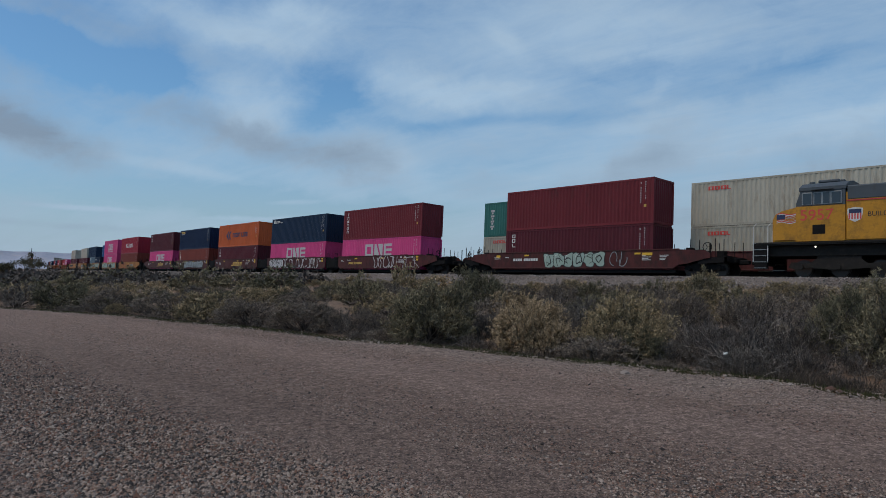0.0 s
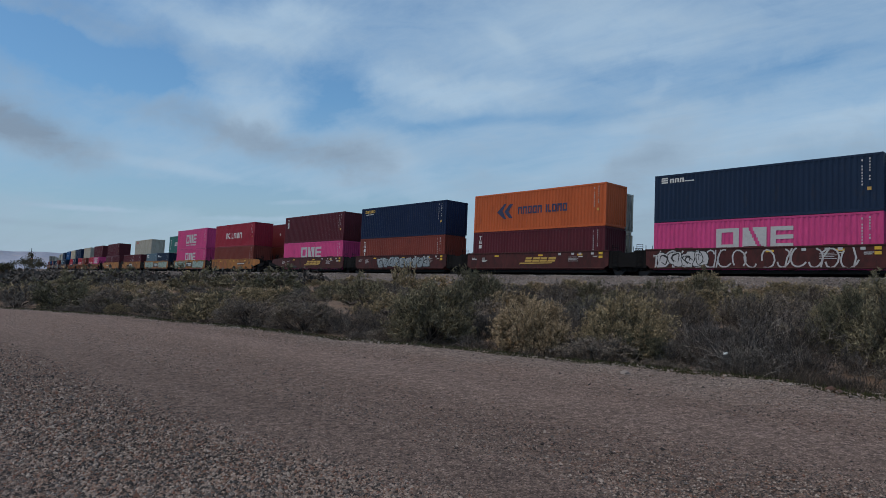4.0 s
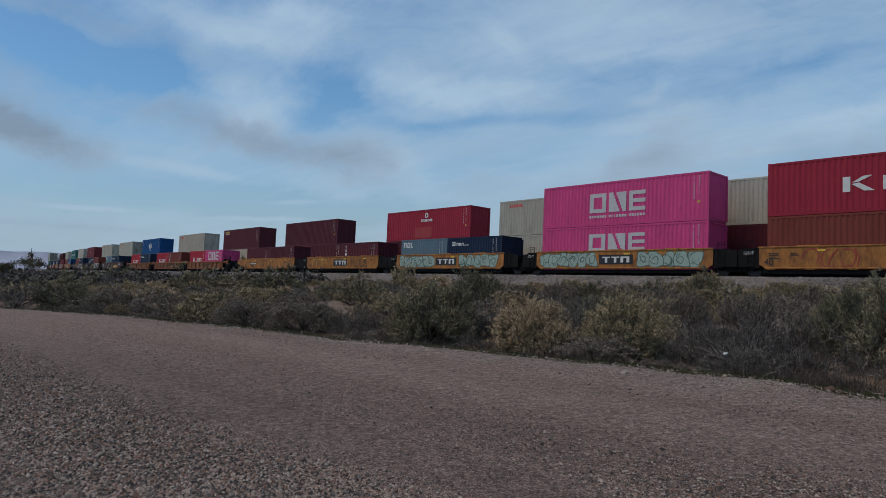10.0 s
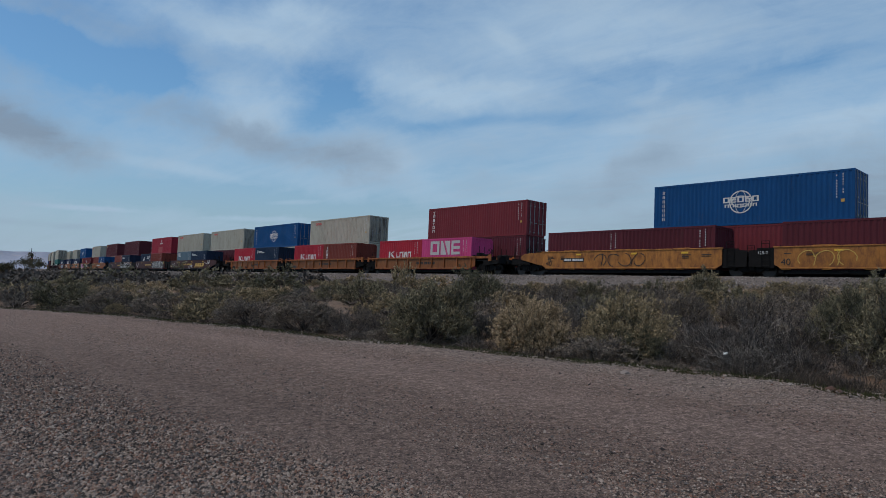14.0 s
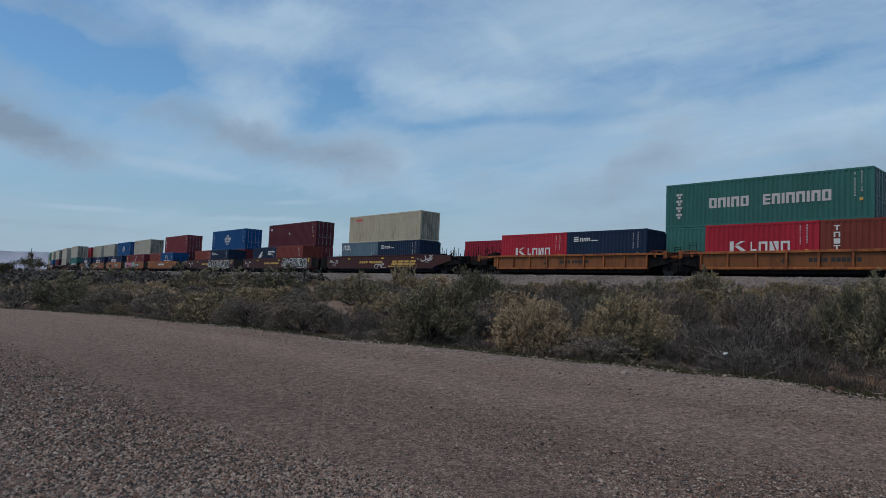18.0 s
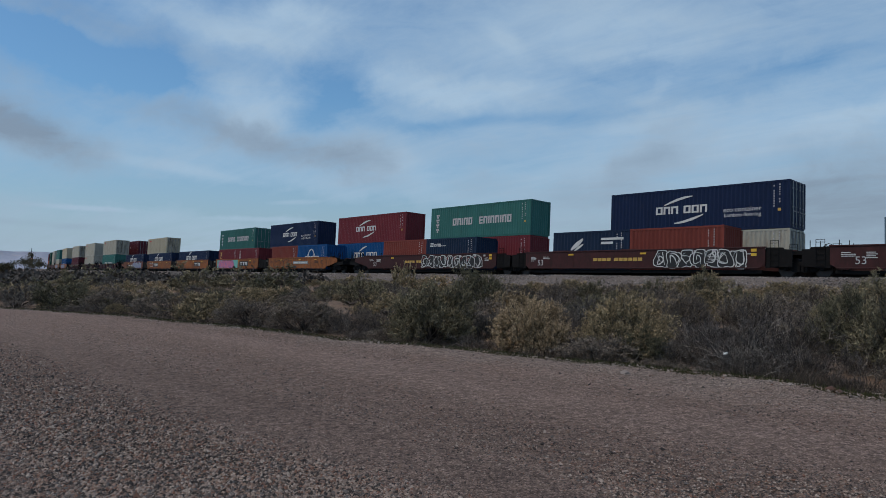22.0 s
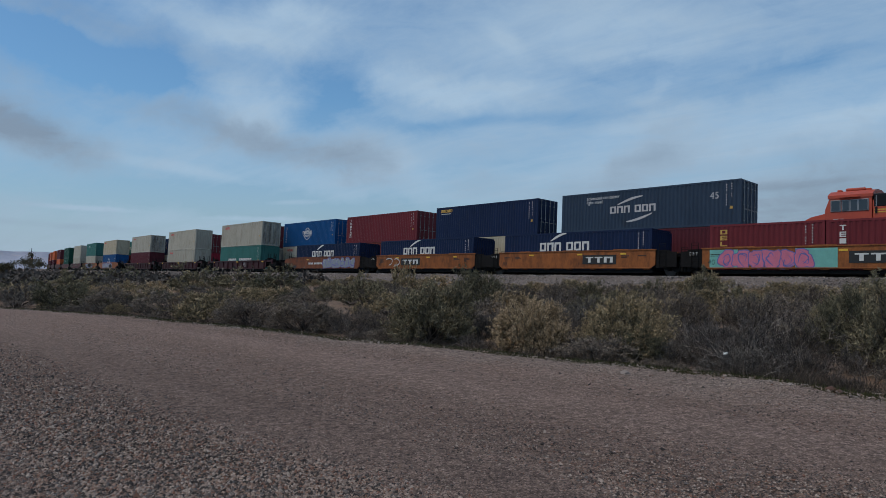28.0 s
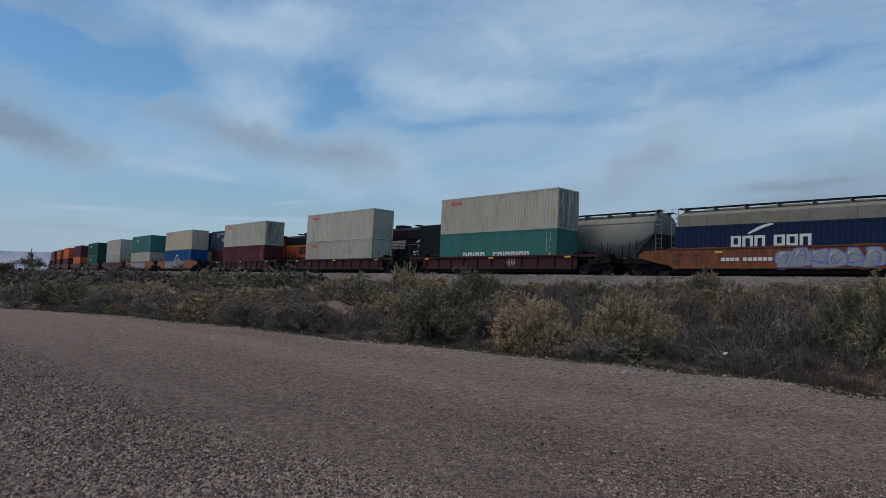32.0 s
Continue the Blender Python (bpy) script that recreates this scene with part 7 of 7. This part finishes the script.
def build_engines():
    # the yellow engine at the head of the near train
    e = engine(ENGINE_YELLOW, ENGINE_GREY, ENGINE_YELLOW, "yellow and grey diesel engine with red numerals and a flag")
    part("red_stripe", boxes((-6.15, -2.6, -1.508, -1.5, 3.80, 3.86)), RED_LINE, e)
    lettering("5957", 0.80, MARK["red"], e, pose(-8.32, -1.526, 2.92, 90), "numerals")
    lettering("BUILDING AMERICA", 0.33, MARK["black"], e, pose(-5.25, -1.486, 3.0, 90), "slogan")
    flag = [[(-9.5 + 0.1 * i, 2.85 + 0.09 * j + 0.05 * math.sin(i * 0.7)), (-9.4 + 0.1 * i, 2.85 + 0.09 * j + 0.05 * math.sin(i * 0.7 + 0.7)),
             (-9.4 + 0.1 * i, 2.885 + 0.075 * j + 0.05 * math.sin(i * 0.7 + 0.7)), (-9.5 + 0.1 * i, 2.885 + 0.075 * j + 0.05 * math.sin(i * 0.7))] for i in range(11) for j in range(6)]
    engine_marks(e, [(-9.5, -9.08, 3.05, 3.3)], "navy", -1.396, "flag_canton")
    engine_marks(e, [], "white", -1.390, "flag_stripes", flag)
    engine_marks(e, [], "red", -1.393, "flag_stripes", [[(x, z + 0.045) for x, z in q] for q in flag])
    engine_marks(e, [(-6.05, -5.5, 3.18, 3.38)], "navy", -1.492, "shield")
    engine_marks(e, [], "white", -1.488, "shield_ground", [[(-6.12, 3.18), (-6.06, 2.88), (-5.78, 2.74), (-5.5, 2.88), (-5.44, 3.18), (-5.44, 3.42), (-5.78, 3.48), (-6.12, 3.42)]])
    engine_marks(e, [(-6.06 + 0.125 * i, -6.0 + 0.125 * i, 2.88, 3.18) for i in range(5)], "red", -1.494, "shield_bars")
    part("side_vent", boxes((-7.7, -7.1, -1.535, -1.50, 2.2, 2.68), bevel=0.01), STEEL_BLACK, e)
    bm = bmesh.new()
    bmesh.ops.create_icosphere(bm, subdivisions=1, radius=0.05, matrix=Matrix.Translation((-7.55, -1.53, 1.55)))
    part("step_lamp", bm, LAMP_GLOW, e, "small lit white step lamp")
    rides(e, "front", 143.1)
    # the orange engine on the far track
    e = engine(FIRE, BLACK, FIRE, "orange-red diesel engine with a black roof and yellow band")
    for y0, y1 in ((-1.01, -1.004), (1.004, 1.01)):
        for z in (3.24, 3.36):
            part("yellow_band", boxes((-2.5, 10.1, y0, y1, z, z + 0.07)), STRIPE, e)
    for z in (3.56, 3.69):
        part("yellow_band", boxes((-6.1, -2.65, -1.49, -1.484, z, z + 0.07)), STRIPE, e)
    for x in (-6.0, -5.0, -4.0, -3.0):
        part("cover_bracket", boxes((x - 0.05, x + 0.05, -1.52, -1.484, 3.52, 3.86)), BLACK, e)
        part("cover_seam", boxes((x - 0.02, x + 0.02, -1.508, -1.5, 3.9, 4.5)), GALV, e)
    engine_marks(e, blocks(1.0, 7.6, 2.3, 3.2, "bobb", 0.18, 0.3), "black", -1.008, "block_marking")
    lettering("75", 0.6, MARK["grey"], e, pose(-8.1, -1.526, 2.9, 90), "numerals")
    rides(e, "back", 213.6)
    # the black engine, its cab at the far end
    e = engine(BLACK, BLACK, BLACK, "black diesel engine running long hood first")
    polys = sweep([(-1.6, 3.1), (-2.2, 3.3), (-2.9, 3.35)], 0.26) + sweep([(-1.9, 2.9), (-2.1, 2.6), (-2.2, 2.35)], 0.14)
    flat("emblem", [(0.2 - 0.03 * i, 2.6 - 0.05 * i, 2.5 + 0.15 * i, 2.58 + 0.15 * i) for i in range(6)] + blocks(-4.2, -2.6, 2.5, 3.2, "nb", 0.2, 0.3), "white", e, y=1.009, polys=polys)
    flat("small_marking_line", blocks(-3.6, -1.2, 2.05, 2.28, "bobbobb", 0.2, 0.3) + blocks(-3.6, -1.2, 1.72, 1.95, "bobbobbb", 0.2, 0.3), "white", e, y=1.009)
    rides(e, "back", 235.7, 0, 0, 180)


def hopper(label, rounded=True):
    """A covered grain hopper: rounded sides, sloped ends, hatches and a running board."""
    top = new("hopper_car")
    tagged(top, label, "hopper car", "covered hoppers")
    skin = surface("pale_grey_hopper_paint", (0.215, 0.208, 0.182), 0.7, 0, 0.18, 0.7, (0.17, 0.13, 0.085), 0.2, spec=0.2)
    h = 8.0
    if not rounded:
        skin = surface("rust_stained_hopper_paint", (0.215, 0.205, 0.165), 0.75, 0, 0.2, 0.6, (0.21, 0.105, 0.05), 0.35, spec=0.15)
    prof = [(-1.0, 1.25), (-1.54, 1.9), (-1.55, 3.0), (-1.55, 3.98), (-1.48, 4.08), (-0.6, 4.36), (0.6, 4.36), (1.48, 4.08), (1.55, 3.98), (1.55, 3.0), (1.54, 1.9), (1.0, 1.25)] if not rounded else [(-1.0, 1.25), (-1.50, 1.9), (-1.59, 2.5), (-1.58, 3.05), (-1.52, 3.45), (-1.38, 3.82), (-1.12, 4.10), (-0.6, 4.34),
            (0.6, 4.34), (1.12, 4.10), (1.38, 3.82), (1.52, 3.45), (1.58, 3.05), (1.59, 2.5), (1.50, 1.9), (1.0, 1.25)]
    bm = bmesh.new()
    rows = []
    for x, lift in ((-h, 1.7), (-h + 1.9, 0.0), (-2.8, 0), (0, 0), (2.8, 0), (h - 1.9, 0.0), (h, 1.7)):
        rows.append([bm.verts.new((x, y, max(z, 1.25 + lift) if z < 3 else z)) for y, z in prof])
    for a, b in zip(rows, rows[1:]):
        for i in range(len(prof)):
            bm.faces.new((a[i], b[i], b[(i + 1) % len(prof)], a[(i + 1) % len(prof)]))
    bm.faces.new(rows[0])
    bm.faces.new(rows[-1][::-1])
    bmesh.ops.recalc_face_normals(bm, faces=bm.faces[:])
    for f_ in bm.faces:
        f_.smooth = rounded and abs(f_.normal.x) < 0.3
    part("body", bm, skin, top)
    for i in range(0 if rounded else 13):
        x = -7.2 + 1.2 * i
        part("side_post", boxes((x - 0.03, x + 0.03, -1.57, -1.552, 1.9 if abs(x) < 6.2 else 3.1, 3.95), bevel=0.005), skin, top)
    for x in (-4.6, 0.0, 4.6) if rounded else ():
        part("weld_seam", boxes((x - 0.025, x + 0.025, -1.598, -1.57, 2.2, 3.05), bevel=0.006), skin, top)
    part("eave_rail", boxes((-8.0, 8.0, -1.46, -1.40, 3.70, 3.76)), skin, top)
    part("side_sill", boxes((-8.5, 8.5, -1.45, -1.3, 1.05, 1.3), (-8.5, 8.5, 1.3, 1.45, 1.05, 1.3), (-8.6, 8.6, -0.4, 0.4, 0.85, 1.15)), skin, top)
    for y in (-0.75, 0.75):
        part("running_board", boxes((-8.2, 8.2, y - 0.30, y + 0.16, 4.50, 4.56)), STEEL_BLACK, top)
    for i in range(9):
        part("board_bracket", boxes((-7.8 + 1.95 * i - 0.04, -7.8 + 1.95 * i + 0.04, -1.04, 0.95, 4.16, 4.50)), skin, top)
    for i in range(4):
        part("hatch", boxes((-6.6 + 3.5 * i, -3.9 + 3.5 * i, -0.35, 0.35, 4.35, 4.50), bevel=0.04), skin, top)
    for i in range(3):
        bm = bmesh.new()
        add_prism(bm, [(-5.9 + 4.6 * i, 1.3), (-3.3 + 4.6 * i, 1.3), (-4.1 + 4.6 * i, 0.45), (-5.1 + 4.6 * i, 0.45)], -0.8, 0.8)
        part("discharge_chute", bm, skin, top)
    for end in (-1, 1):
        for y in (-1.4, 1.4):
            bm = bmesh.new()
            for x in (8.05, 8.5):
                add_rod(bm, (end * x, y, 1.1), (end * x, y, 4.5), 0.022, 5)
            for k in range(11):
                add_rod(bm, (end * 8.05, y, 1.3 + k * 0.32), (end * 8.5, y, 1.3 + k * 0.32), 0.016, 5)
            add_rod(bm, (end * 8.05, y, 4.5), (end * 8.05, y * 0.6, 4.62), 0.022, 5)
            part("ladder", bm, skin, top)
            bm = bmesh.new()
            add_rod(bm, (end * 8.4, y * 0.75, 1.2), (end * 7.7, y * 0.75, 3.2), 0.05, 5)
            part("end_strut", bm, skin, top)
        if rounded:
            # dark bulkhead, deepened to fill in the shadow beneath the sloped end
            part("end_bulkhead", boxes((min(end * 7.0, end * 8.15), max(end * 7.0, end * 8.15), -1.3, 1.3, 1.15, 2.95), bevel=0.02), UNDER, top)
        truck(top, end * 6.9)
        part("coupler", boxes((min(end * 8.6, end * 9.2), max(end * 8.6, end * 9.2), -0.14, 0.14, 0.74, 0.98)), STEEL_BLACK, top)
    return top


def build_hoppers():
    first = hopper("pale grey covered grain hopper with a dark running board")
    rides(first, "back", 255.0)
    second = hopper("grey-green covered grain hopper streaked with rust", False)
    rides(second, "back", 272.7)
    rides(copy_thing(second, Matrix()), "back", 290.4)


build_engines()
build_hoppers()


# ---- signal and small tree by the line ----
def build_signal():
    top = new("railway_signal")
    tagged(top, "slim steel signal mast with a lit red lamp", "railway signal")
    x, y = -222.0, 47.6
    z = ground_height(x, y)
    bm = bmesh.new()
    add_rod(bm, (0, 0, 0), (0, 0, 7.6), 0.09, 8)
    part("mast", bm, STEEL_BLACK, top)
    part("base", boxes((-0.3, 0.3, -0.3, 0.3, -0.4, 0.3), bevel=0.04), STEEL_BLACK, top)
    part("finial", boxes((-0.55, 0.55, -0.04, 0.04, 6.5, 6.62)), STEEL_BLACK, top)
    for zz in (4.5, 5.6):
        head = part("signal_head", boxes((0.05, 0.35, -0.35, 0.35, zz - 0.5, zz + 0.5), bevel=0.08), STEEL_BLACK, top)
        if zz < 5:
            glow = bpy.data.materials.new("red_signal_light")
            glow.use_nodes = True
            glow.node_tree.nodes["Principled BSDF"].inputs["Emission Color"].default_value = (1.0, 0.16, 0.14, 1)
            glow.node_tree.nodes["Principled BSDF"].inputs["Emission Strength"].default_value = 3.0
            bm = bmesh.new()
            add_rod(bm, (0.35, 0, zz), (0.42, 0, zz), 0.20, 14)
            part("lens", bm, glow, head, "lit red signal lens")
    top.matrix_basis = pose(x, y, z, 0, 0, -12)


def build_tree(x, y, height, seed):
    rng = random.Random(seed)
    top = new("mesquite_tree")
    tagged(top, "small dark sparse mesquite tree beside the line", "tree")
    tips = []
    bm = bmesh.new()
    def limb(a, d, length, r, depth):
        b = a + d * length
        bmesh.ops.create_cone(bm, cap_ends=False, segments=6, radius1=r, radius2=r * 0.6, depth=length,
                              matrix=Matrix.Translation((a + b) / 2) @ d.to_track_quat("Z", "Y").to_matrix().to_4x4())
        if depth == 0:
            tips.append(b)
            return
        for _ in range(rng.randint(2, 4)):
            e = (d + Vector((rng.gauss(0, 0.55), rng.gauss(0, 0.55), rng.gauss(0.1, 0.3)))).normalized()
            limb(b, e, length * rng.uniform(0.55, 0.85), r * 0.55, depth - 1)
    for _ in range(4):
        limb(Vector((0, 0, -0.1)), Vector((rng.gauss(0, 0.4), rng.gauss(0, 0.4), 1)).normalized(), height * 0.32, 0.10, 3)
    part("trunk", bm, TWIG, top)
    lv, lf = [], []
    for p in tips:
        for _ in range(20):
            c = p + Vector((rng.gauss(0, 1), rng.gauss(0, 1), rng.gauss(0, 1))) * 0.20
            a = Vector((rng.gauss(0, 1), rng.gauss(0, 1), rng.gauss(0, 1))).normalized()
            b = a.orthogonal().normalized()
            n = len(lv)
            w = rng.uniform(0.035, 0.085)
            lv.extend((tuple(c - b * w), tuple(c + a * w * 1.4), tuple(c + b * w), tuple(c - a * w * 1.4)))
            lf.append((n, n + 1, n + 2, n + 3))
    me = bpy.data.meshes.new("crown")
    me.from_pydata(lv, [], lf)
    me.materials.append(LEAF["green"][0])
    ob = new("crown", me)
    ob.parent = top
    top.matrix_basis = pose(x, y, ground_height(x, y))


build_signal()
build_tree(-118.8, 23.8, 5.0, 3)
build_tree(-118.5, 22.4, 3.0, 5)


front_train()
back_train()
scatter_road_stones()
motions()
